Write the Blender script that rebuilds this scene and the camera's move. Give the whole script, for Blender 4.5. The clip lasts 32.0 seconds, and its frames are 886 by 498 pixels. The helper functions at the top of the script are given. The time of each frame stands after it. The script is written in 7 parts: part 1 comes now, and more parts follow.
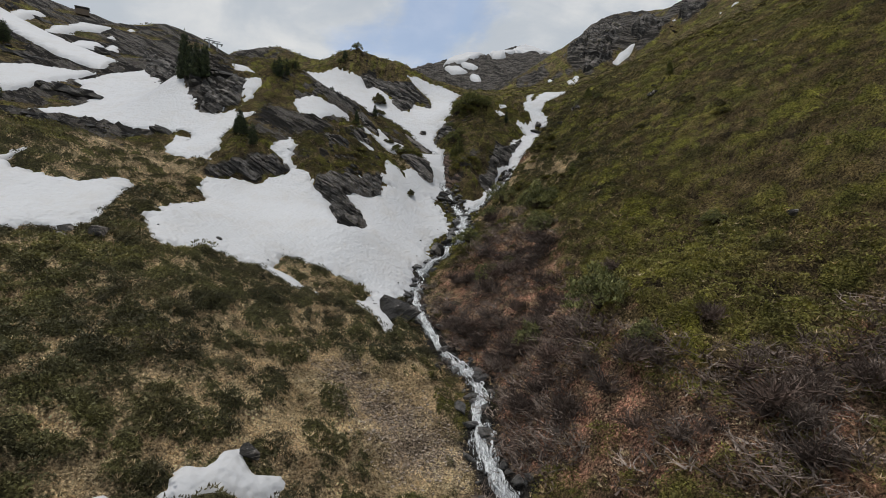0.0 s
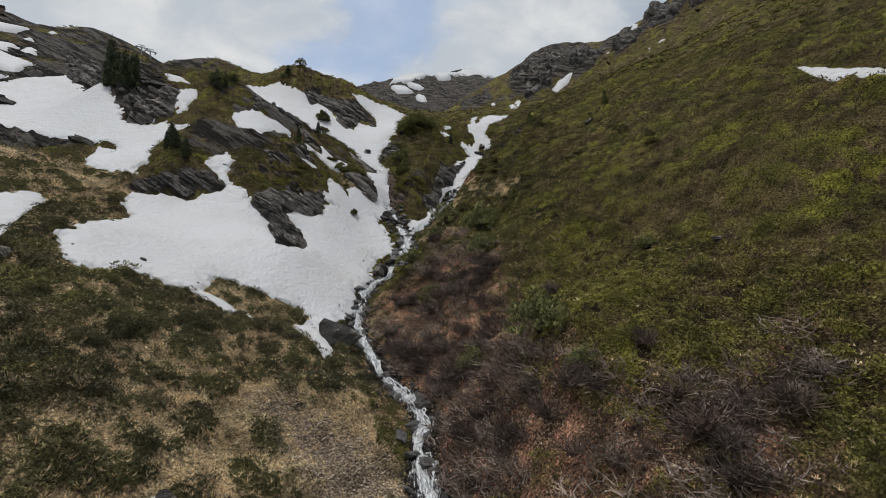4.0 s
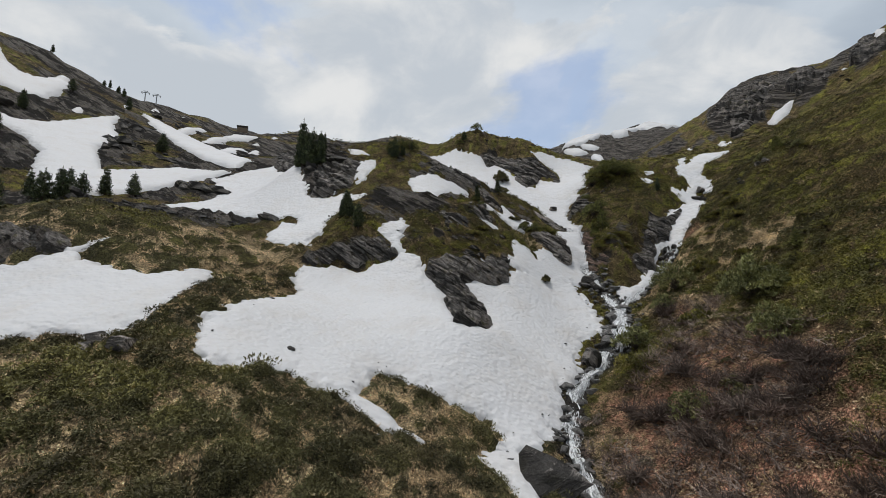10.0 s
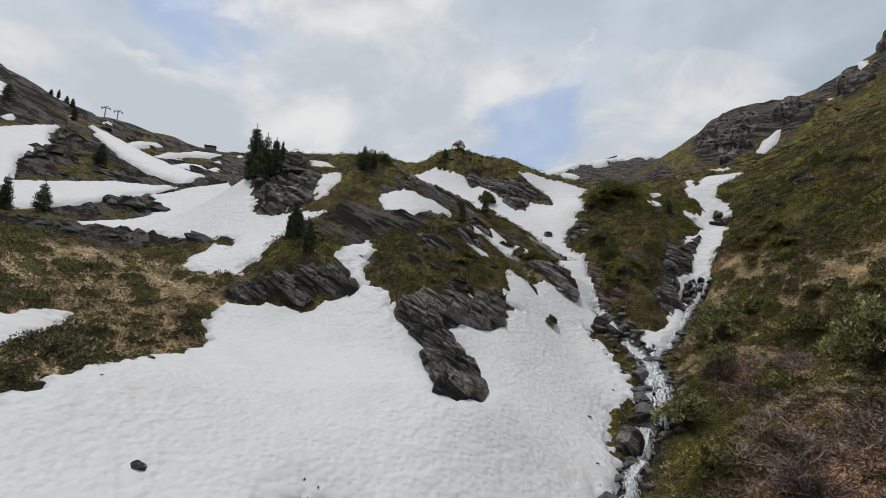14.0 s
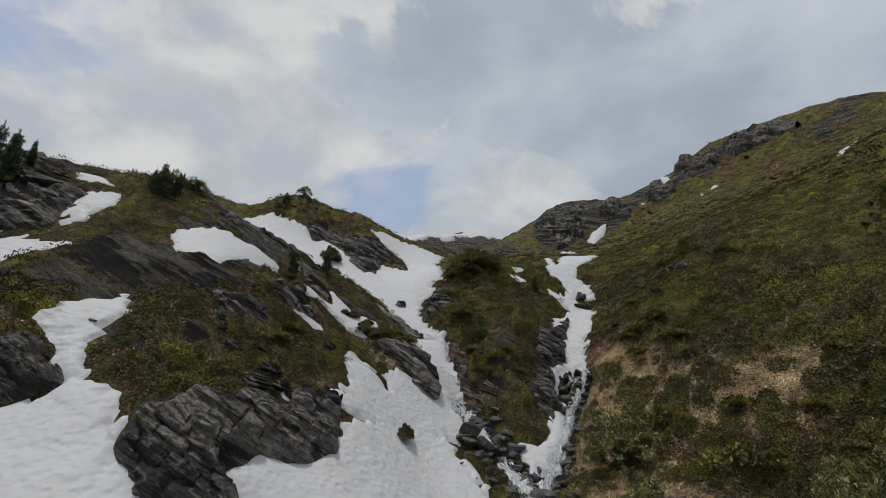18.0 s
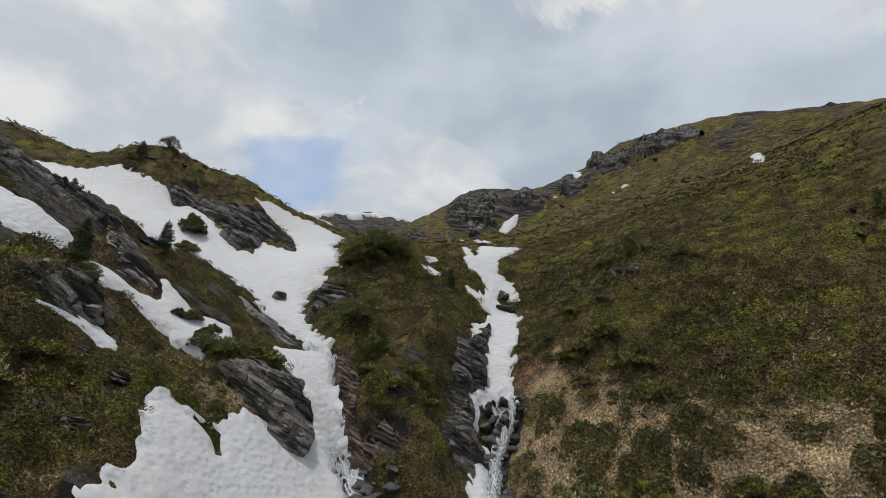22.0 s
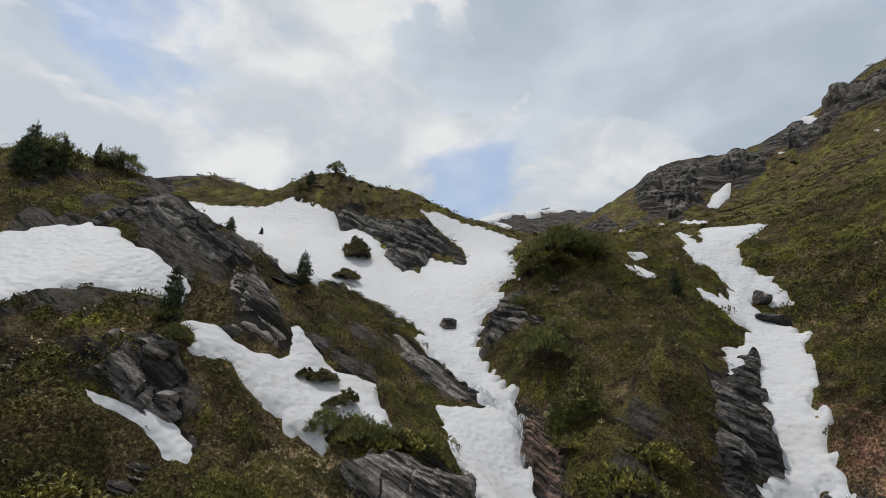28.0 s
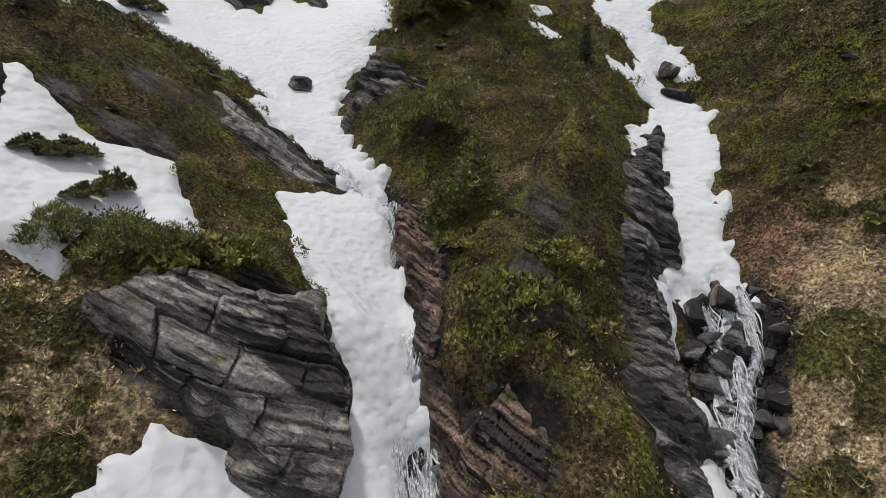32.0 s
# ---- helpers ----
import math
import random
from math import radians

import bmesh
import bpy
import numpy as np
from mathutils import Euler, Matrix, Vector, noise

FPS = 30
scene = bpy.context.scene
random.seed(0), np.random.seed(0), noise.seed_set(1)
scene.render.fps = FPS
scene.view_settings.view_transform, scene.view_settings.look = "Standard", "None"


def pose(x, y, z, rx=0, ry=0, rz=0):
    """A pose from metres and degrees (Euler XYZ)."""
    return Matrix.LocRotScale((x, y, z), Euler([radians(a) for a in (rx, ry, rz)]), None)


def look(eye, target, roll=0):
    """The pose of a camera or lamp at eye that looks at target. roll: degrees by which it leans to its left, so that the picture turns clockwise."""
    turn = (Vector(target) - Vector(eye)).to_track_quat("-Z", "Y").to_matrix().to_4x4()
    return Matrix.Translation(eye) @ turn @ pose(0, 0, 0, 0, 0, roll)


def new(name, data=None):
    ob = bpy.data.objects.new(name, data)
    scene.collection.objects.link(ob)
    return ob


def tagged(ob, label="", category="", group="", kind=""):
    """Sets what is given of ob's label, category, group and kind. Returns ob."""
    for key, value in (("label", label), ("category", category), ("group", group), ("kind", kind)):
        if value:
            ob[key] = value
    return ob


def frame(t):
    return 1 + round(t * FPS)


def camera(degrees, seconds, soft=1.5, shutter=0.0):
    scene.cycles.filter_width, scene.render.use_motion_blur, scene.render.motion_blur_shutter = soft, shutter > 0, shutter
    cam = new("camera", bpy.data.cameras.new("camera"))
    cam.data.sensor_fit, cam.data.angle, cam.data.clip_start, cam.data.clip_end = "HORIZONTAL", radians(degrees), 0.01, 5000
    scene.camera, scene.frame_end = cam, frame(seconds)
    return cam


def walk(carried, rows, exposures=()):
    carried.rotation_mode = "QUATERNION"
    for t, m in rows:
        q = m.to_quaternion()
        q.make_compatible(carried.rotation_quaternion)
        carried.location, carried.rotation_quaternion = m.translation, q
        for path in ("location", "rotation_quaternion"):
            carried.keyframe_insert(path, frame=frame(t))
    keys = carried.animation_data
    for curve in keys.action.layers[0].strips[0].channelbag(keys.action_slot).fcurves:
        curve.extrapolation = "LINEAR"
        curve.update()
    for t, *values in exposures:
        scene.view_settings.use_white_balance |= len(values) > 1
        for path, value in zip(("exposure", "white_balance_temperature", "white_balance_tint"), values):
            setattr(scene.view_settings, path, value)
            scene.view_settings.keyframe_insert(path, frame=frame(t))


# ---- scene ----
cam = camera(85.5, 32.0, 0.65)
# seconds, eye, yaw to the left of +y, pitch up, roll (degrees)
PATH = [
    (0, (-0.000, -0.000, -0.001), -1.37, -1.25, -0.02),
    (0.5, (0.062, 0.080, 0.028), -3.94, -0.65, -0.04),
    (1, (0.143, 0.173, 0.149), -6.70, -0.97, 0.01),
    (1.5, (0.149, 0.226, 0.193), -9.14, -1.48, 0.02),
    (2, (0.117, 0.286, 0.326), -11.38, -1.86, 0.14),
    (2.5, (0.132, 0.309, 0.332), -13.52, -1.21, 0.14),
    (4.5, (0.258, 0.717, 0.431), -3.68, 1.40, 0.26),
    (5, (0.236, 1.404, 0.413), 1.34, 1.79, 0.15),
    (5.5, (0.234, 2.248, 0.416), 5.93, 1.95, 0.11),
    (6, (0.155, 3.490, 0.465), 9.17, 2.62, 0.00),
    (6.5, (-0.052, 4.874, 0.549), 11.10, 2.95, -0.04),
    (7, (-0.356, 6.362, 0.630), 12.82, 3.12, -0.01),
    (7.5, (-0.668, 7.833, 0.733), 14.32, 3.28, 0.01),
    (8, (-1.044, 9.354, 0.836), 15.08, 4.08, -0.02),
    (8.5, (-1.434, 10.889, 0.940), 14.70, 5.84, -0.05),
    (9, (-1.927, 12.666, 1.118), 13.48, 7.71, -0.05),
    (9.5, (-2.366, 14.475, 1.361), 12.77, 8.77, -0.03),
    (10, (-2.811, 16.377, 1.670), 12.77, 9.00, -0.03),
    (10.5, (-3.161, 18.127, 1.998), 12.81, 9.10, -0.01),
    (11, (-3.570, 19.891, 2.337), 12.76, 8.81, 0.00),
    (11.5, (-3.924, 21.531, 2.592), 12.70, 8.61, 0.04),
    (12, (-4.280, 23.266, 2.878), 12.65, 9.08, 0.02),
    (12.5, (-4.666, 24.962, 3.216), 12.72, 9.89, 0.03),
    (13, (-5.005, 26.723, 3.552), 12.65, 10.93, 0.06),
    (13.5, (-5.364, 28.425, 3.928), 11.56, 11.71, 0.11),
    (15.5, (-6.934, 35.501, 5.269), 3.68, 14.96, -0.05),
    (16, (-7.023, 37.467, 5.763), -0.01, 16.07, -0.04),
    (16.5, (-7.077, 39.366, 6.304), -4.19, 16.86, -0.05),
    (17, (-6.905, 41.323, 6.909), -6.59, 17.67, -0.05),
    (17.5, (-6.749, 43.174, 7.526), -7.40, 19.06, -0.03),
    (18, (-6.555, 45.030, 8.184), -8.96, 20.24, -0.06),
    (18.5, (-6.354, 46.825, 8.908), -11.00, 20.67, -0.05),
    (19, (-6.061, 48.661, 9.637), -13.53, 20.60, -0.06),
    (19.5, (-5.721, 50.294, 10.269), -16.22, 20.26, -0.04),
    (20, (-5.317, 51.839, 10.892), -18.75, 20.15, -0.02),
    (20.5, (-4.868, 53.357, 11.515), -20.53, 20.18, -0.05),
    (21, (-4.351, 54.865, 12.113), -21.15, 19.63, -0.01),
    (21.5, (-3.853, 56.300, 12.647), -20.94, 19.13, -0.00),
    (22, (-3.354, 57.713, 13.159), -20.58, 18.06, 0.03),
    (22.5, (-2.863, 59.059, 13.643), -20.45, 16.77, 0.09),
    (23, (-2.359, 60.362, 14.015), -20.38, 16.05, 0.06),
    (23.5, (-1.920, 61.504, 14.363), -20.14, 16.16, 0.05),
    (24, (-1.515, 62.537, 14.729), -19.03, 17.11, 0.05),
    (24.5, (-1.200, 63.378, 15.024), -17.18, 17.26, 0.06),
    (25, (-0.939, 64.227, 15.320), -15.00, 18.20, 0.01),
    (25.5, (-0.713, 65.161, 15.669), -11.98, 19.84, 0.01),
    (26, (-0.529, 66.118, 16.035), -7.65, 20.46, -0.01),
    (26.5, (-0.429, 67.077, 16.398), -2.77, 20.84, -0.03),
    (28.5, (-0.959, 70.716, 18.131), 2.17, 14.02, -0.20),
    (29, (-0.978, 71.857, 18.325), -2.22, 8.18, -0.10),
    (29.5, (-0.979, 73.069, 18.550), -8.27, 2.94, -0.05),
    (30, (-0.825, 74.315, 18.559), -12.08, -0.94, -0.08),
    (30.5, (-0.606, 75.448, 18.497), -12.66, -4.44, -0.02),
    (31, (-0.343, 76.501, 18.384), -12.58, -5.88, -0.03),
    (31.5, (-0.104, 77.303, 18.268), -12.64, -7.03, -0.05),
    (32, (0.057, 77.905, 18.184), -12.68, -8.08, -0.03),
]
EXPOSURES = [(0, -0.45), (2, -0.44), (5, -0.42), (8, -0.38), (13, -0.35), (16, -0.45), (19, -0.68), (22, -0.38), (24.5, -0.27), (26, -0.33), (29, -0.25), (30.5, -0.10), (32, -0.06)]
walk(cam, [(t, pose(*eye, 0, 0, yaw) @ pose(0, 0, 0, 90 + pitch) @ pose(0, 0, 0, 0, 0, roll)) for t, eye, yaw, pitch, roll in PATH],
     EXPOSURES)

# ---- sky, sun and exposure ----
def sky():
    """A bright sky of broken cloud over a clear blue one."""
    w = bpy.data.worlds.new("sky")
    w.use_nodes = True
    t = w.node_tree
    t.nodes.clear()
    add, link = t.nodes.new, t.links.new
    clear = add("ShaderNodeTexSky")
    clear.sky_type, clear.sun_disc = "NISHITA", False
    clear.sun_elevation, clear.sun_rotation = radians(76), radians(-56)
    blue = add("ShaderNodeBackground")
    blue.inputs[1].default_value = 0.20
    link(clear.outputs[0], blue.inputs[0])
    co = add("ShaderNodeTexCoord")
    place = add("ShaderNodeMapping")
    place.inputs["Location"].default_value = (3.35, 1.72, 0.4)
    place.inputs["Scale"].default_value = (1, 1, 1.7)
    link(co.outputs["Generated"], place.inputs[0])

    def cloud(scale, detail, rough, lo, hi, a, b, warp=0.4):
        n = add("ShaderNodeTexNoise")
        n.inputs["Scale"].default_value, n.inputs["Detail"].default_value = scale, detail
        n.inputs["Roughness"].default_value, n.inputs["Distortion"].default_value = rough, warp
        link(place.outputs[0], n.inputs["Vector"])
        r = add("ShaderNodeMapRange")
        r.interpolation_type = "SMOOTHSTEP"
        r.inputs[1].default_value, r.inputs[2].default_value, r.inputs[3].default_value, r.inputs[4].default_value = lo, hi, a, b
        link(n.outputs[0], r.inputs[0])
        return r.outputs[0]
    body = cloud(1.7, 8, 0.55, 0.37, 0.46, 0.42, 1.0, 0.15)
    shade = cloud(2.2, 6, 0.5, 0.34, 0.66, 0.0, 1.0, 0.2)
    heap = cloud(1.45, 12, 0.55, 0.475, 0.505, 0.0, 1.0, 0.6)
    inner = cloud(4.5, 8, 0.55, 0.36, 0.66, 0.0, 1.0, 0.3)

    def ramp(value, *stops):
        r = add("ShaderNodeValToRGB")
        e = r.color_ramp.elements
        e[0].color, e[1].color = (*stops[0], 1), (*stops[-1], 1)
        if len(stops) > 2:
            e.new(0.5).color = (*stops[1], 1)
        link(value, r.inputs[0])
        return r.outputs[0]
    veil = ramp(shade, (0.52, 0.60, 0.70), (0.67, 0.75, 0.84), (0.79, 0.86, 0.94))
    lit = ramp(inner, (0.68, 0.74, 0.81), (0.99, 1.0, 1.0))
    tone = add("ShaderNodeMix")
    tone.data_type = "RGBA"
    link(heap, tone.inputs[0])
    link(veil, tone.inputs[6])
    link(lit, tone.inputs[7])
    white = add("ShaderNodeBackground")
    white.inputs[1].default_value = 1.0
    link(tone.outputs[2], white.inputs[0])
    mix, out = add("ShaderNodeMixShader"), add("ShaderNodeOutputWorld")
    link(body, mix.inputs[0])
    link(blue.outputs[0], mix.inputs[1])
    link(white.outputs[0], mix.inputs[2])
    link(mix.outputs[0], out.inputs[0])
    scene.world = w


sky()
sun = new("sun", bpy.data.lights.new("sun", "SUN"))
sun.data.energy, sun.data.angle, sun.data.color = 2.5, radians(5), (1, 0.96, 0.9)
sun.matrix_world = look((-24, 16, 115), (0, 0, 0))

# ---- materials ----
BED = (0.54, 0.06, 0.84)  # across the beds of the schist


class Mat:
    """A node material under construction: colours from noises at several scales over a principled surface."""

    def __init__(self, name, rough=0.85, spec=0.3):
        self.m = bpy.data.materials.new(name)
        self.m.use_nodes = True
        self.t = self.m.node_tree
        self.b = self.t.nodes["Principled BSDF"]
        self.b.inputs["Roughness"].default_value = rough
        self.b.inputs["Specular IOR Level"].default_value = spec
        self.co = self.t.nodes.new("ShaderNodeTexCoord").outputs["Object"]

    def add(self, kind):
        return self.t.nodes.new(kind)

    def link(self, a, b):
        self.t.links.new(a, b)

    def noise(self, scale, detail=5, rough=0.6, lo=0.35, hi=0.65, stretch=None, warp=0.0):
        n = self.add("ShaderNodeTexNoise")
        n.inputs["Scale"].default_value, n.inputs["Detail"].default_value = scale, detail
        n.inputs["Roughness"].default_value, n.inputs["Distortion"].default_value = rough, warp
        co = self.co
        if stretch:
            mp = self.add("ShaderNodeMapping")
            mp.inputs["Rotation"].default_value = [radians(a) for a in stretch[1]]
            mp.inputs["Scale"].default_value = stretch[0]
            self.link(self.co, mp.inputs[0])
            co = mp.outputs[0]
        self.link(co, n.inputs["Vector"])
        return self.span(n.outputs[0], lo, hi)

    def cells(self, scale, lo=0.0, hi=0.6, feature="F1"):
        v = self.add("ShaderNodeTexVoronoi")
        v.feature = feature
        v.inputs["Scale"].default_value = scale
        self.link(self.co, v.inputs["Vector"])
        return self.span(v.outputs["Distance"], lo, hi)

    def pieces(self, scale):
        """A random value for each small cell, such as a leaf or a pebble."""
        v = self.add("ShaderNodeTexVoronoi")
        v.inputs["Scale"].default_value = scale
        self.link(self.co, v.inputs["Vector"])
        c = self.add("ShaderNodeSeparateColor")
        self.link(v.outputs["Color"], c.inputs[0])
        return c.outputs[0]

    def span(self, value, lo, hi, a=0.0, b=1.0):
        r = self.add("ShaderNodeMapRange")
        r.inputs[1].default_value, r.inputs[2].default_value, r.inputs[3].default_value, r.inputs[4].default_value = lo, hi, a, b
        self.link(value, r.inputs[0])
        return r.outputs[0]

    def attr(self, name):
        a = self.add("ShaderNodeAttribute")
        a.attribute_name = name
        return a.outputs["Fac"]

    def island(self):
        return self.add("ShaderNodeNewGeometry").outputs["Random Per Island"]

    def math(self, op, a, b):
        n = self.add("ShaderNodeMath")
        n.operation = op
        for k, v in ((0, a), (1, b)):
            if isinstance(v, (int, float)):
                n.inputs[k].default_value = v
            else:
                self.link(v, n.inputs[k])
        return n.outputs[0]

    def mix(self, fac, a, b):
        n = self.add("ShaderNodeMix")
        n.data_type = "RGBA"
        self.put(fac, n.inputs[0])
        for k, v in ((6, a), (7, b)):
            self.put(v, n.inputs[k])
        return n.outputs[2]

    def times(self, colour, factor):
        n = self.add("ShaderNodeVectorMath")
        n.operation = "SCALE"
        self.put(colour, n.inputs[0])
        self.link(factor, n.inputs["Scale"])
        return n.outputs[0]

    def put(self, v, socket):
        if isinstance(v, tuple):
            socket.default_value = (*v, 1) if socket.type == "RGBA" else v
        elif isinstance(v, (int, float)):
            socket.default_value = v
        else:
            self.link(v, socket)

    def done(self, colour, bump=None, height=0.05, strength=0.6, rough=None):
        self.put(colour, self.b.inputs["Base Color"])
        if rough is not None:
            self.put(rough, self.b.inputs["Roughness"])
        if bump is not None:
            n = self.add("ShaderNodeBump")
            n.inputs["Distance"].default_value, n.inputs["Strength"].default_value = height, strength
            self.link(bump, n.inputs["Height"])
            self.link(n.outputs[0], self.b.inputs["Normal"])
        return self.m


def rock_colour(k, tint=(1, 1, 1), size=1.0):
    """Grey schist: dark and pale streaks along its beds, open joints, rust and lichen."""
    along_bed = k.add("ShaderNodeVectorMath")
    along_bed.operation = "DOT_PRODUCT"
    along_bed.inputs[1].default_value = BED
    k.link(k.co, along_bed.inputs[0])
    axes = k.add("ShaderNodeSeparateXYZ")
    k.link(k.co, axes.inputs[0])

    def streaks(fine, long, lo, hi):
        at = k.add("ShaderNodeCombineXYZ")
        k.link(k.math("MULTIPLY", along_bed.outputs["Value"], fine / size), at.inputs[0])
        k.link(k.math("MULTIPLY", axes.outputs[0], long / size), at.inputs[1])
        k.link(k.math("MULTIPLY", axes.outputs[1], long / size), at.inputs[2])
        n = k.add("ShaderNodeTexNoise")
        n.inputs["Scale"].default_value, n.inputs["Detail"].default_value, n.inputs["Roughness"].default_value, n.inputs["Distortion"].default_value = 1.0, 9, 0.72, 0.25
        k.link(at.outputs[0], n.inputs["Vector"])
        return k.span(n.outputs[0], lo, hi)
    beds, joints, fissures = streaks(6.0, 2.6, 0.25, 0.75), streaks(3.4, 0.45, 0.470, 0.520), streaks(1.1, 0.16, 0.482, 0.512)
    c = k.mix(beds, (0.155 * tint[0], 0.148 * tint[1], 0.143 * tint[2]), (0.285 * tint[0], 0.268 * tint[1], 0.256 * tint[2]))
    c = k.mix(k.math("MULTIPLY", k.noise(0.9 / size, 6, 0.6, 0.50, 0.72), 0.35), c, (0.27 * tint[0], 0.195 * tint[1], 0.135 * tint[2]))
    c = k.mix(k.math("MULTIPLY", k.noise(5 / size, 6, 0.75, 0.55, 0.74), 0.55), c, (0.36 * tint[0], 0.355 * tint[1], 0.335 * tint[2]))
    c = k.mix(k.math("MULTIPLY", k.noise(1.7 / size, 5, 0.6, 0.55, 0.66), 0.7), c, (0.100, 0.096, 0.038))
    c = k.times(c, k.span(k.noise(11 / size, 7, 0.8, 0.38, 0.62), 0, 1, 0.5, 1.5))
    c = k.mix(k.math("MULTIPLY", k.math("SUBTRACT", 1.0, joints), 0.5), c, (0.022, 0.020, 0.019))
    c = k.mix(k.math("MULTIPLY", k.math("SUBTRACT", 1.0, fissures), 0.85), c, (0.012, 0.011, 0.010))
    joints = k.math("ADD", joints, fissures)
    return c, k.math("ADD", beds, joints)


def make_ground():
    k = Mat("alpine_ground", 0.95, 0.12)
    big, mid = k.noise(0.11, 5, 0.6, 0.40, 0.62), k.noise(0.5, 6, 0.65, 0.38, 0.62)
    speck = k.span(k.noise(7.0, 6, 0.78, 0.41, 0.59), 0, 1, 0.25, 1.75)
    leaf = k.pieces(12)
    shrub, tone = k.attr("shrub"), k.attr("tone")
    clump = k.pieces(2.1)
    contour = k.noise(1.0, 6, 0.7, 0.40, 0.60, ((0.10, 0.10, 1.6), (0, 0, 0)), 0.3)
    tone = k.math("ADD", k.math("MULTIPLY", tone, 0.45), k.math("ADD", k.math("MULTIPLY", leaf, 0.2), k.math("MULTIPLY", k.math("ADD", clump, contour), 0.18)))
    # heath: dark olive to yellow-green cushions, some of them brown
    heath = k.mix(tone, (0.040, 0.040, 0.016), (0.215, 0.200, 0.050))
    heath = k.mix(k.math("MULTIPLY", big, 0.75), heath, k.mix(tone, (0.085, 0.085, 0.016), (0.370, 0.350, 0.048)))
    heath = k.mix(k.math("MULTIPLY", k.noise(0.2, 5, 0.65, 0.44, 0.60), 0.8), heath, k.mix(tone, (0.075, 0.050, 0.027), (0.220, 0.148, 0.075)))
    scrub = k.mix(tone, (0.060, 0.056, 0.030), (0.140, 0.128, 0.058))
    scrub = k.mix(k.math("MULTIPLY", big, 0.5), scrub, k.mix(tone, (0.09, 0.085, 0.03), (0.20, 0.18, 0.055)))
    plant = k.mix(k.attr("scrub"), heath, scrub)
    # between the cushions: peat and litter, or dead grass
    litter = k.mix(mid, (0.060, 0.044, 0.024), (0.200, 0.148, 0.070))
    straw = k.mix(leaf, (0.44, 0.325, 0.180), (0.82, 0.650, 0.400))
    straw = k.mix(k.math("MULTIPLY", mid, 0.6), straw, k.mix(leaf, (0.32, 0.205, 0.115), (0.62, 0.430, 0.250)))
    edge = k.noise(1.1, 6, 0.7, 0.0, 1.0)

    def over(name, base, top, soft=0.22):
        m = k.math("ADD", k.attr(name), k.math("MULTIPLY", k.math("SUBTRACT", edge, 0.5), 1.5))
        return k.mix(k.span(m, 0.5 - soft, 0.5 + soft), base, top)
    c = over("dry", litter, straw)
    cut = k.math("ADD", shrub, k.math("MULTIPLY", k.math("SUBTRACT", k.noise(3.2, 6, 0.7, 0.2, 0.8), 0.5), 0.8))
    c = k.mix(k.span(cut, 0.12, 0.30), c, plant)
    brush = k.mix(leaf, (0.115, 0.070, 0.048), (0.430, 0.275, 0.180))
    brush = k.mix(k.math("MULTIPLY", k.noise(0.7, 5, 0.65, 0.47, 0.60), 0.9), brush, k.mix(leaf, (0.32, 0.150, 0.098), (0.78, 0.420, 0.285)))
    c = over("brush", c, brush)
    gravel = k.mix(leaf, (0.17, 0.128, 0.092), (0.46, 0.36, 0.27))
    c = over("gravel", c, gravel, 0.15)
    c = k.times(c, k.span(k.noise(0.42, 6, 0.7, 0.40, 0.60), 0, 1, 0.55, 1.3))
    c = k.times(c, speck)
    rock, beds = rock_colour(k, (0.80, 0.76, 0.72), 1.8)
    c = over("rock", c, rock, 0.12)
    wet = k.mix(leaf, (0.012, 0.011, 0.010), (0.090, 0.080, 0.070))
    c = over("wet", c, wet, 0.12)
    lumps = k.math("MULTIPLY", k.cells(3.4, 0.0, 0.5), k.attr("dry"))
    bump = k.math("SUBTRACT", k.math("ADD", k.math("MULTIPLY", speck, 0.4), k.math("ADD", k.math("MULTIPLY", leaf, 0.5), k.math("MULTIPLY", beds, k.attr("rock")))), lumps)
    return k.done(c, bump, 0.20, 1.0)


def make_snow():
    k = Mat("old_snow", 0.6, 0.2)
    dirt = k.math("MULTIPLY", k.noise(0.22, 7, 0.7, 0.48, 0.8), 0.5)
    c = k.mix(dirt, (0.575, 0.575, 0.585), (0.475, 0.432, 0.385))
    c = k.mix(k.math("MULTIPLY", k.noise(5, 5, 0.7, 0.60, 0.78), 0.22), c, (0.40, 0.36, 0.31))
    c = k.mix(k.math("MULTIPLY", k.noise(0.8, 6, 0.75, 0.54, 0.72, ((1.0, 0.25, 0.4), (0, 0, 20))), 0.28), c, (0.50, 0.45, 0.40))
    # melt cups in rows across the fall of the slope
    cup = k.cells(2.7, 0.0, 0.62, "SMOOTH_F1")
    swell = k.noise(0.9, 3, 0.5, 0.3, 0.7)
    return k.done(c, k.math("ADD", cup, k.math("MULTIPLY", swell, 0.9)), 0.09, 0.6)


def make_rock(name="schist", tint=(1, 1, 1), size=1.0):
    k = Mat(name, 0.8, 0.35)
    c, beds = rock_colour(k, tint, size)
    return k.done(c, k.math("ADD", beds, k.math("MULTIPLY", k.noise(11, 6, 0.7), 0.5)), 0.07, 0.9)


def make_wet_rock():
    k = Mat("wet_stone", 0.35, 0.5)
    c = k.mix(k.noise(2.5, 7, 0.65), (0.022, 0.021, 0.020), (0.150, 0.140, 0.130))
    return k.done(c, k.noise(7, 6, 0.7), 0.05, 0.8)


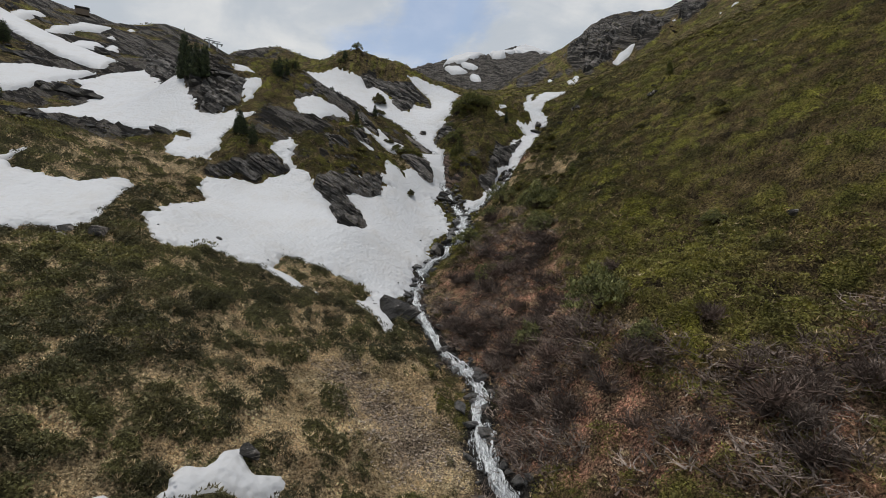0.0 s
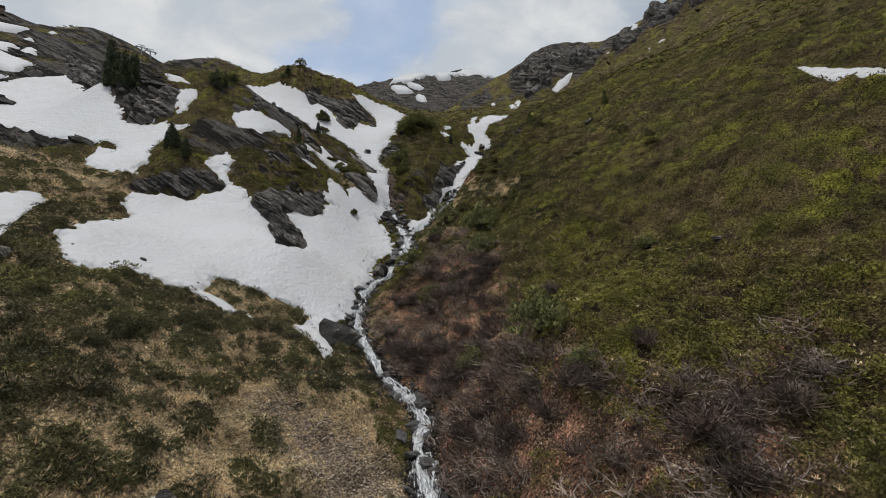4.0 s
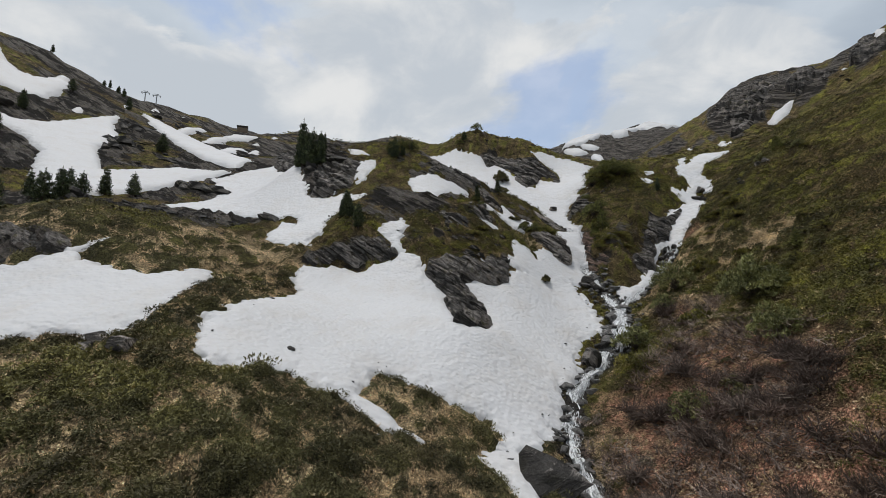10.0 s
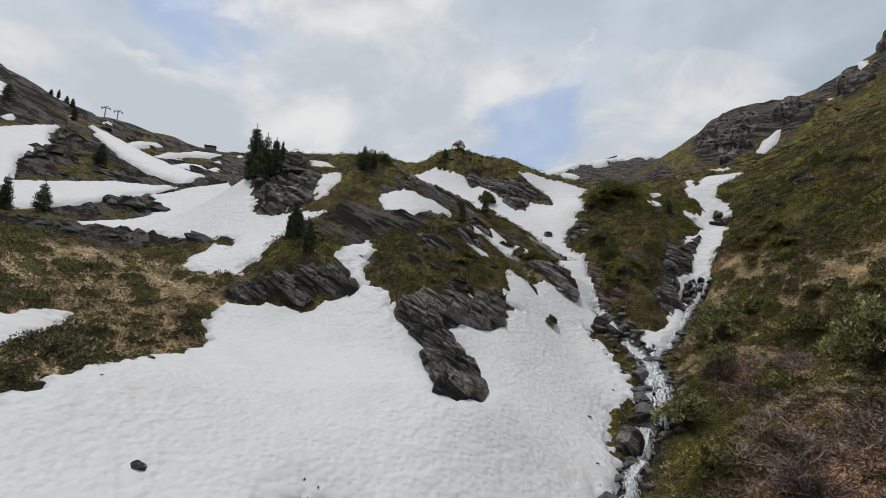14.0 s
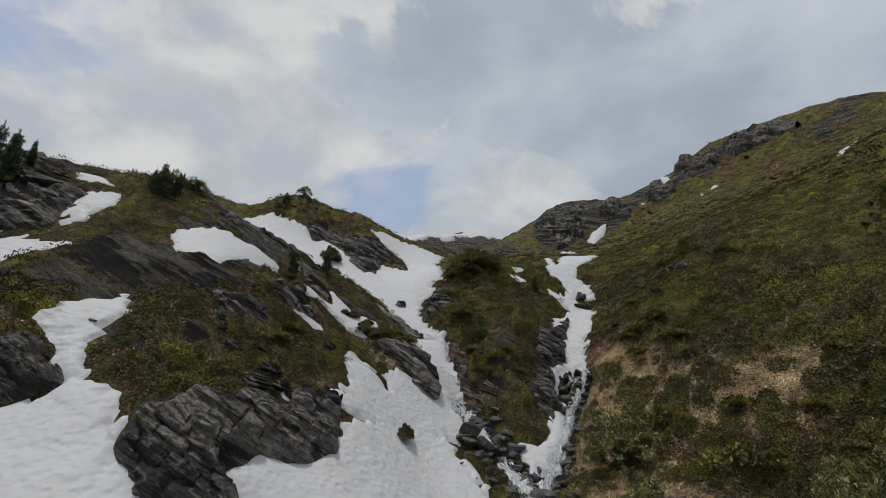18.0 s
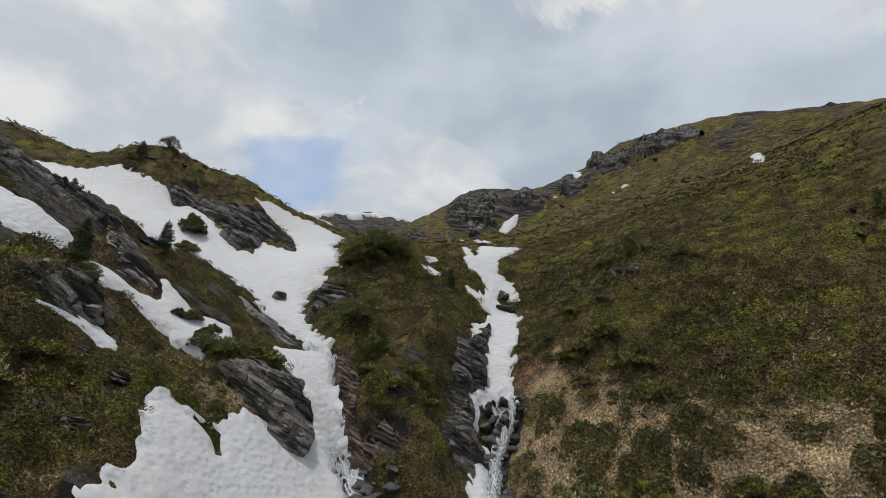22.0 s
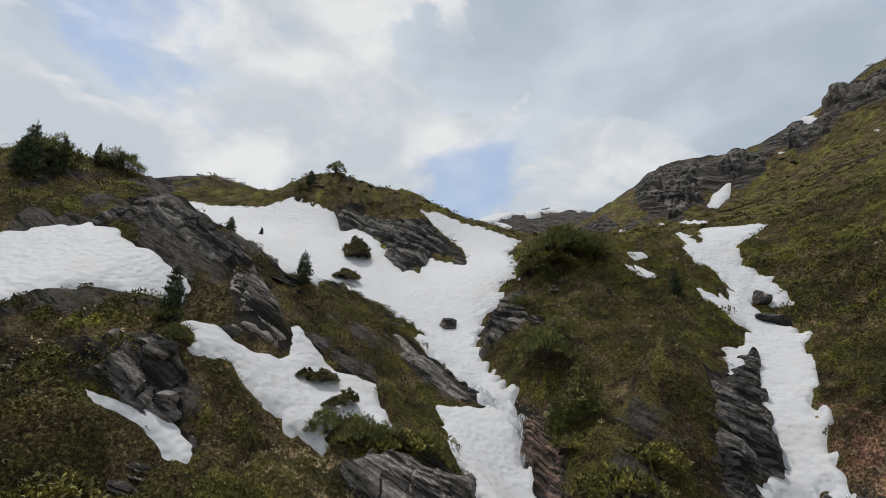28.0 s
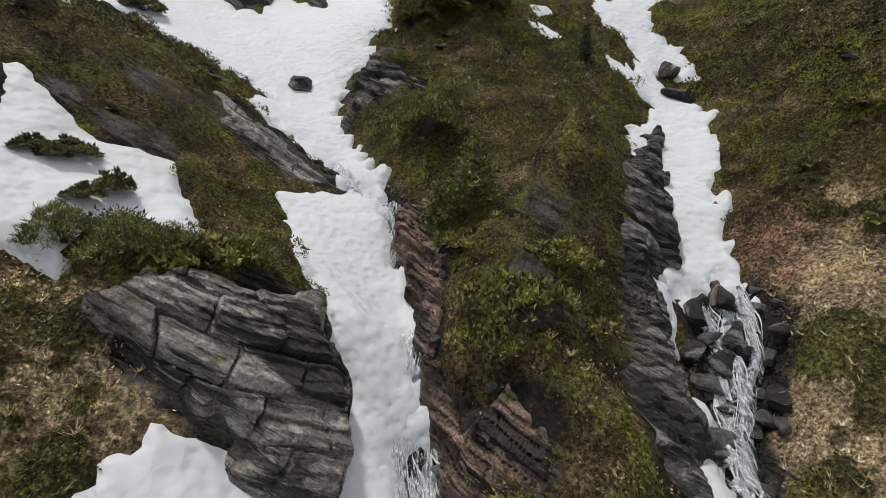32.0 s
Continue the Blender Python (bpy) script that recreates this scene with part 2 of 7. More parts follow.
def make_water():
    k = Mat("white_water", 0.22, 0.5)
    streak = k.noise(2.2, 7, 0.7, 0.36, 0.56, ((3.0, 0.55, 1.0), (0, 0, 4)), 0.8)
    fine = k.noise(9, 5, 0.7, 0.45, 0.65)
    f = k.math("MINIMUM", k.math("ADD", k.math("MULTIPLY", streak, 0.85), k.math("MULTIPLY", fine, 0.35)), 1.0)
    c = k.mix(f, (0.07, 0.078, 0.082), (0.80, 0.82, 0.84))
    return k.done(c, k.math("ADD", streak, fine), 0.09, 0.9, k.span(f, 0, 1, 0.08, 0.6))


def make_foam():
    k = Mat("foam", 0.5, 0.4)
    n = k.noise(7, 6, 0.75, 0.40, 0.60)
    return k.done(k.mix(n, (0.66, 0.68, 0.69), (0.92, 0.93, 0.94)), n, 0.04, 0.8)


def make_veil():
    """Thin falling water, torn into threads that run down the fall."""
    k = Mat("falling_water", 0.35, 0.5)
    torn = k.noise(2.2, 7, 0.72, 0.47, 0.56, ((3.2, 0.55, 0.55), (0, 0, -25)), 0.9)
    fine = k.noise(9, 5, 0.7, 0.40, 0.60, ((2.0, 0.5, 0.5), (0, 0, -25)), 0.5)
    k.link(k.math("MULTIPLY", torn, k.span(fine, 0, 1, 0.25, 1.0)), k.b.inputs["Alpha"])
    return k.done(k.mix(fine, (0.50, 0.53, 0.55), (0.88, 0.89, 0.90)), fine, 0.05, 0.8)


FOAM, VEIL = make_foam(), make_veil()
FAR_ROCK = make_rock("dark_schist", (0.80, 0.75, 0.70), 4.0)
RUSTY = make_rock("rusty_schist", (1.30, 0.93, 0.76))
DARK_ROCK = make_rock("wet_black_schist", (1.05, 1.0, 0.95))
GROUND, SNOW_MAT, ROCK, WET, WATER = make_ground(), make_snow(), make_rock("schist", (1.72, 1.62, 1.52)), make_wet_rock(), make_water()


def make_leaf(name, dark, mid, light, brown, rough=0.65, drift=0.75, shade=0.5):
    """Leaves whose colour follows tone, from plant to plant, and runs in drifts over the slope."""
    k = Mat(name, rough, 0.25)
    t = k.attr("tone")
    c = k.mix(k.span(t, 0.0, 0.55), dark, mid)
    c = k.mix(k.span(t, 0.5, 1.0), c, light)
    c = k.mix(k.math("MULTIPLY", k.noise(0.16, 5, 0.6, 0.48, 0.68), drift), c, brown)
    c = k.mix(k.math("MULTIPLY", k.island(), shade), c, (mid[0] * 0.28, mid[1] * 0.28, mid[2] * 0.28))
    c = k.times(c, k.span(k.noise(0.42, 6, 0.7, 0.40, 0.60), 0, 1, 0.6, 1.3))
    return k.done(c)


def make_plain(name, a, b, scale, rough=0.85, height=0.02):
    k = Mat(name, rough, 0.25)
    n = k.noise(scale, 6, 0.65)
    return k.done(k.mix(n, a, b), n, height, 0.7)


HEATH = make_leaf("heath_leaves", (0.060, 0.056, 0.021), (0.195, 0.176, 0.042), (0.320, 0.290, 0.056), (0.185, 0.125, 0.055), drift=0.45)
SCRUB = make_leaf("alpenrose_leaves", (0.060, 0.056, 0.028), (0.140, 0.130, 0.052), (0.270, 0.245, 0.075), (0.160, 0.120, 0.065))
STRAW = make_leaf("dead_grass", (0.48, 0.34, 0.18), (0.76, 0.585, 0.335), (0.86, 0.73, 0.48), (0.64, 0.40, 0.225), 0.8, 0.6, 0.3)
TWIGS = make_leaf("bare_twigs", (0.075, 0.052, 0.042), (0.19, 0.138, 0.11), (0.46, 0.37, 0.31), (0.17, 0.105, 0.08), 0.8)
WILLOW = make_leaf("willow_leaves", (0.095, 0.100, 0.042), (0.225, 0.230, 0.080), (0.39, 0.385, 0.150), (0.18, 0.150, 0.080), drift=0.3)
NEEDLES = make_leaf("pine_needles", (0.080, 0.084, 0.028), (0.185, 0.190, 0.052), (0.33, 0.335, 0.088), (0.15, 0.14, 0.055))
PINE = make_leaf("dark_pine_needles", (0.034, 0.046, 0.028), (0.080, 0.104, 0.050), (0.160, 0.190, 0.078), (0.075, 0.085, 0.045))
BARK = make_plain("bark", (0.045, 0.035, 0.028), (0.15, 0.125, 0.10), 9)
PEBBLE = make_plain("brown_pebbles", (0.17, 0.132, 0.10), (0.52, 0.43, 0.345), 6)
STEEL = make_plain("galvanised_steel", (0.20, 0.21, 0.22), (0.34, 0.35, 0.36), 3, 0.5)
PLANK = make_plain("weathered_boards", (0.10, 0.075, 0.055), (0.20, 0.16, 0.12), 6)
SLATE = make_plain("roof_sheet", (0.10, 0.10, 0.105), (0.17, 0.17, 0.18), 4, 0.6)
# ---- the lie of the land: named landforms, each a few places (x, y, z) ----
LAND = {
    "stream_bed": [(5, -60, -30), (4.5, -20, -20), (4.5, 5, -16.3), (4, 18, -14.3), (3.5, 26, -13.2), (3.4, 32, -12), (1.8, 38.5, -11.4),
                   (-0.2, 44, -9.3), (-0.9, 50, -7.3), (0, 57, -5.4), (2.4, 68, -2.2), (4.6, 76, 2), (6, 82, 5.2), (8, 86, 7.4)],
    "left_fall": [(4.2, 87, 8.2), (2.6, 91, 10.3), (2.3, 95, 12.8), (1.4, 99, 16.2), (-2.2, 100, 17.8), (1.4, 105, 19.2), (-2, 111.5, 23.2), (2.2, 114.2, 25.3)],
    "right_fall": [(11.5, 88, 8.6), (14.3, 91.3, 10.6), (15.3, 94, 13), (15.2, 97.2, 15.2), (17.4, 101.6, 18.6), (20.5, 104.6, 21.2), (24.4, 108.8, 24.2), (28.5, 113, 29.5), (33.5, 121, 36.4)],
    "spine": [(9.3, 88.6, 9.2), (5.2, 89.2, 11.1), (6.6, 88.7, 11.5), (5.2, 91.4, 13.2), (4.2, 93, 14.3), (5.7, 93, 15.2), (8.9, 95, 15.6), (11.4, 92.4, 10.9), (10.6, 96, 15.9), (9, 97.2, 18), (10.8, 98, 20.6), (9.8, 100.2, 18.9),
              (11.7, 100.4, 20.9), (5.2, 102.6, 20.8), (5.2, 108, 23.8), (11.2, 111, 27), (10.8, 117, 32.6), (7, 118, 32.6), (14.6, 112, 27), (17.3, 109.2, 26.3), (17.2, 104.4, 21), (20, 121, 35.2), (12, 128, 36), (25, 128, 38)],
    "upper_snowfield": [(-13.9, 109.8, 28), (-13.8, 126.4, 35.4), (-11.9, 134.3, 40.7), (-1.1, 136.4, 40.6), (4, 140, 43), (-30, 132, 42), (-36, 122, 40.2)],
    "dome": [(-13.9, 138.8, 44.2), (-26, 141, 53.4), (-21, 143, 54.6), (-33, 142, 51), (-10.6, 142.5, 50.5), (1, 142, 45.4), (-28, 162, 47), (0, 165, 46)],
    "back_ridge": [(-44, 150, 57.5), (-53, 152, 58.5), (-64, 150, 55), (-40, 172, 52)],
    "rib_crest": [(-3, 105, 20.4), (-7.9, 106, 24.6), (-14, 107.3, 28.3), (-19.2, 107.8, 30.4), (-24.4, 107, 33.4), (-28, 106, 36), (-33, 105, 37.4), (-39, 105.5, 38.6), (-44, 107, 39.6), (-50, 106, 39.6), (-56, 108, 35)],
    "rib_face": [(-15.4, 94.3, 22), (-17.1, 97.5, 26.3), (-24.3, 83.5, 19.1), (-23.7, 80.8, 16.6), (-16.8, 80.6, 16.2), (-15, 79.6, 14.1), (-11.1, 77.8, 11.4), (-8.2, 76.1, 7.9), (-11.8, 86.7, 15.9),
                 (-8, 87.1, 14.5), (-5.5, 88.6, 13.8), (-6.8, 90.7, 15.7), (-3.4, 91.2, 15.2), (0.1, 91.7, 11.9), (-6.4, 93.4, 17), (-7.2, 95.6, 18), (-9, 95.5, 18.8), (-6.5, 100.5, 21.3), (-3.5, 100, 18.4),
                 (-13.5, 91.7, 21.4), (-30, 93, 27), (-38, 95, 31)],
    "rib_foot": [(-15.6, 70.6, 8.8), (-15.1, 73.8, 10.5), (-9.5, 75.6, 7.7), (-12.3, 66.8, 3.7), (-9.9, 60.5, 1.3), (-3.6, 80.7, 6.6), (-0.2, 89.3, 10.2), (0.5, 93.3, 13.5)],
    "knoll": [(-28.5, 76.5, 16), (-27, 72.4, 13.6), (-25.3, 69.4, 8.7), (-35.5, 68.5, 10.8), (-34, 78, 16.5)],
    "snow_basin": [(-20.4, 47.3, -0.7), (-28, 50.2, 3.6), (-7, 50.5, -5.9), (-4, 62, -2), (-20, 60, 2.6), (-33, 60, 6), (-5, 70, 1.8)],
    "west_meadow": [(-47.4, 79.5, 17.3), (-40, 58.2, 9.3), (-40, 55.1, 8.8), (-53.6, 57, 14.5), (-48.8, 46.5, 7.8), (-43.6, 39.8, 2.2), (-34.6, 41.1, 1.5), (-30.9, 41.9, 0.3), (-26.8, 43.1, 0.8), (-72, 82, 21.5), (-66, 62, 15.5),
                    (-60, 98, 27), (-90, 100, 33), (-80, 45, 8), (-120, 60, 28)],
    "left_bank": [(-30.2, 30.1, -2.1), (-19.4, 38.2, -2.5), (-22.7, 26.2, -4.6), (-20.6, 31, -4), (-11.6, 33.8, -7.5), (-7.9, 34.2, -8.5), (0, 36.9, -10.6), (-14.1, 39.2, -5), (-22.3, 33.1, -3.2), (-8.5, 22.3, -10.4),
                  (-13.6, 26.6, -6.6), (-12, 8, -11), (-30, 8, -7), (-60, 10, -2), (-20, -25, -17), (-80, -30, -8), (-4.5, 45, -7.6)],
    "right_bank": [(7.1, 39.3, -8.3), (11.8, 49.8, -0.3), (6.7, 56.4, -3), (5.8, 57.6, -2), (12.7, 61.5, 2.8), (15.7, 62.8, 5), (20.8, 60.2, 8.4), (10.1, 72.3, 3.7), (11.8, 70.5, 3), (12.2, 79.9, 5.5), (18.3, 79.7, 11.6), (18, 72, 7.6),
                   (20.2, 75.5, 11.5), (23.8, 74.4, 13.7), (25.7, 72, 14.8), (11.6, 27.3, -3.6), (24.1, 31.4, 0.8), (22.4, 37.8, 1.4), (21, 22.3, -4.1), (15.1, 16.8, -7.2), (7, 24, -10.3), (21.5, 17.6, -5.2), (30.5, 31, 6.4), (16, 3, -9), (30, 3, -2), (16, -25, -16)],
    "right_slope": [(17, 75.8, 8.2), (17.4, 84.3, 11.9), (17.5, 88.4, 13.4), (18.7, 92.3, 15.3), (20.5, 97.3, 18.2), (22.7, 96.7, 20), (23.3, 84.8, 17), (23.2, 79.3, 15.2), (21.8, 90.4, 17.6), (24.5, 94.5, 21.3), (25.8, 89.5, 22.3), (29.9, 79.5, 21),
                    (32, 88.2, 25.9), (29.3, 105.4, 27.2), (36.5, 94.6, 30), (45.2, 84.8, 31.1), (42.6, 102.2, 35.8), (34, 74.5, 21.7), (39, 77.9, 26.4), (16.1, 90.6, 13), (26.4, 100, 23.8), (38, 113, 36)],
    "east_shoulder": [(60, 60, 34), (55, 95, 40), (84.8, 126.6, 59.6), (113, 148.7, 76.3), (137, 148, 86.5), (157, 149, 100.8), (120, 90, 75), (60, 20, 22), (130, 20, 60), (90, 60, 50), (79.9, 161.8, 64.1), (60, 140, 48)],
    "east_ridge": [(136.8, 208.6, 115.4), (171, 222, 146), (159, 258.6, 138.6), (93, 233, 89.4), (90, 248, 104), (128, 320, 147), (89, 330, 129), (158, 232, 141), (191, 217, 150.5), (206, 203, 150.5), (220, 174, 136.5), (215, 250, 146), (240, 230, 148), (122, 283, 127.5), (210, 300, 130), (320, 260, 125), (300, 90, 105)],
    "west_ridge": [(-134, 134, 65), (-157, 125, 72.3), (-212, 152, 118), (-184, 175, 99.5), (-128, 223, 97.5), (-211, 200, 108), (-247, 256, 138), (-202, 250, 118), (-136, 220, 94), (-95, 170, 62), (-75, 130, 46), (-320, 220, 120), (-260, 120, 115), (-200, 60, 65), (-110, 300, 90), (-196, 277, 127.9)],
    "head_of_valley": [(25, 180, 54), (30, 230, 62), (35, 300, 90), (20, 500, 178), (114, 600, 240), (126, 500, 190), (62, 572, 211), (20, 560, 203), (180, 560, 190), (-60, 480, 150), (60, 420, 140), (110, 800, 150), (-100, 800, 120), (300, 700, 130)],
    "far_country": [(0, -400, -90), (-500, -300, -40), (500, -300, -20), (-800, 300, 60), (900, 300, 60), (-700, 1200, 60), (700, 1300, 60), (0, 1500, 80)],
}


def spline(sites, stiff):
    """The thin plate through sites (x, y, z): a function of two arrays."""
    p = np.array(sites, float)
    q = p[:, :2] / 100
    def kern(a, b):
        r2 = ((a[:, None] - b[None]) ** 2).sum(-1) + 1e-12
        return r2 * np.log(r2)
    n = len(q)
    m = np.zeros((n + 3, n + 3))
    m[:n, :n] = kern(q, q) + stiff * np.eye(n)
    m[:n, n], m[:n, n + 1:] = 1, q
    m[n:, :n] = m[:n, n:].T
    w = np.linalg.solve(m, np.r_[p[:, 2], 0, 0, 0])

    def at(x, y):
        x, y = np.broadcast_arrays(np.asarray(x, float), np.asarray(y, float))
        flat = np.stack([x.ravel(), y.ravel()], 1) / 100
        out = np.empty(len(flat))
        for i in range(0, len(flat), 20000):
            c = flat[i:i + 20000]
            out[i:i + 20000] = kern(c, q) @ w[:n] + w[n] + c @ w[n + 1:]
        return out.reshape(x.shape)
    return at


def value_noise(x, y, cell, seed):
    """Smooth noise in -1..1 on a lattice of that cell, in metres."""
    x, y = np.asarray(x, float) / cell + 1000.5, np.asarray(y, float) / cell + 1000.5
    i, j = np.floor(x).astype(np.int64), np.floor(y).astype(np.int64)
    u, v = x - i, y - j
    u, v = u * u * (3 - 2 * u), v * v * (3 - 2 * v)
    def h(a, b):
        k = (a * 374761393 + b * 668265263 + seed * 974634777) & 0xFFFFFFFF
        k = ((k ^ (k >> 13)) * 1274126177) & 0xFFFFFFFF
        return ((k ^ (k >> 16)) & 0xFFFF) / 32767.5 - 1
    return (h(i, j) * (1 - u) + h(i + 1, j) * u) * (1 - v) + (h(i, j + 1) * (1 - u) + h(i + 1, j + 1) * u) * v



def chance(i, j, seed):
    k = (i * 374761393 + j * 668265263 + seed * 974634777) & 0xFFFFFFFF
    k = ((k ^ (k >> 13)) * 1274126177) & 0xFFFFFFFF
    return ((k ^ (k >> 16)) & 0xFFFF) / 65535.0


def cushions(x, y, cell, seed, cover=1.0):
    """Round plants scattered over the plan: how far up its cushion each place lies (0 to 1), and a number for the cushion."""
    u, v = np.asarray(x, float) / cell + 1000.5, np.asarray(y, float) / cell + 1000.5
    i0, j0 = np.floor(u).astype(np.int64), np.floor(v).astype(np.int64)
    best, own = np.zeros(u.shape), np.zeros(u.shape)
    for di in (-1, 0, 1):
        for dj in (-1, 0, 1):
            i, j = i0 + di, j0 + dj
            cx, cy = i + chance(i, j, seed), j + chance(i, j, seed + 1)
            r = 0.30 + 0.42 * chance(i, j, seed + 2)
            dome = np.sqrt(np.clip(1 - ((u - cx) ** 2 + (v - cy) ** 2) / (r * r), 0, 1)) * r
            dome = np.where(chance(i, j, seed + 3) < cover, dome, 0)
            own = np.where(dome > best, chance(i, j, seed + 4), own)
            best = np.maximum(best, dome)
    return best, own


LONG = 0.75  # cushions are longer along y, the contour of the slopes


def cushion_sites(x0, x1, y0, y1, cell, seed):
    """Middle, radius, chance and number of every cushion of that kind on a stretch of the plan."""
    i, j = np.meshgrid(np.arange(int(x0 / cell + 1000.5), int(x1 / cell + 1000.5)), np.arange(int(LONG * y0 / cell + 1000.5), int(LONG * y1 / cell + 1000.5)))
    i, j = i.ravel().astype(np.int64), j.ravel().astype(np.int64)
    x, y = (i + chance(i, j, seed) - 1000.5) * cell, (j + chance(i, j, seed + 1) - 1000.5) * cell / LONG
    return x, y, (0.30 + 0.42 * chance(i, j, seed + 2)) * cell, chance(i, j, seed + 3), chance(i, j, seed + 4)


bare = spline([s for group in LAND.values() for s in group], 1e-6)
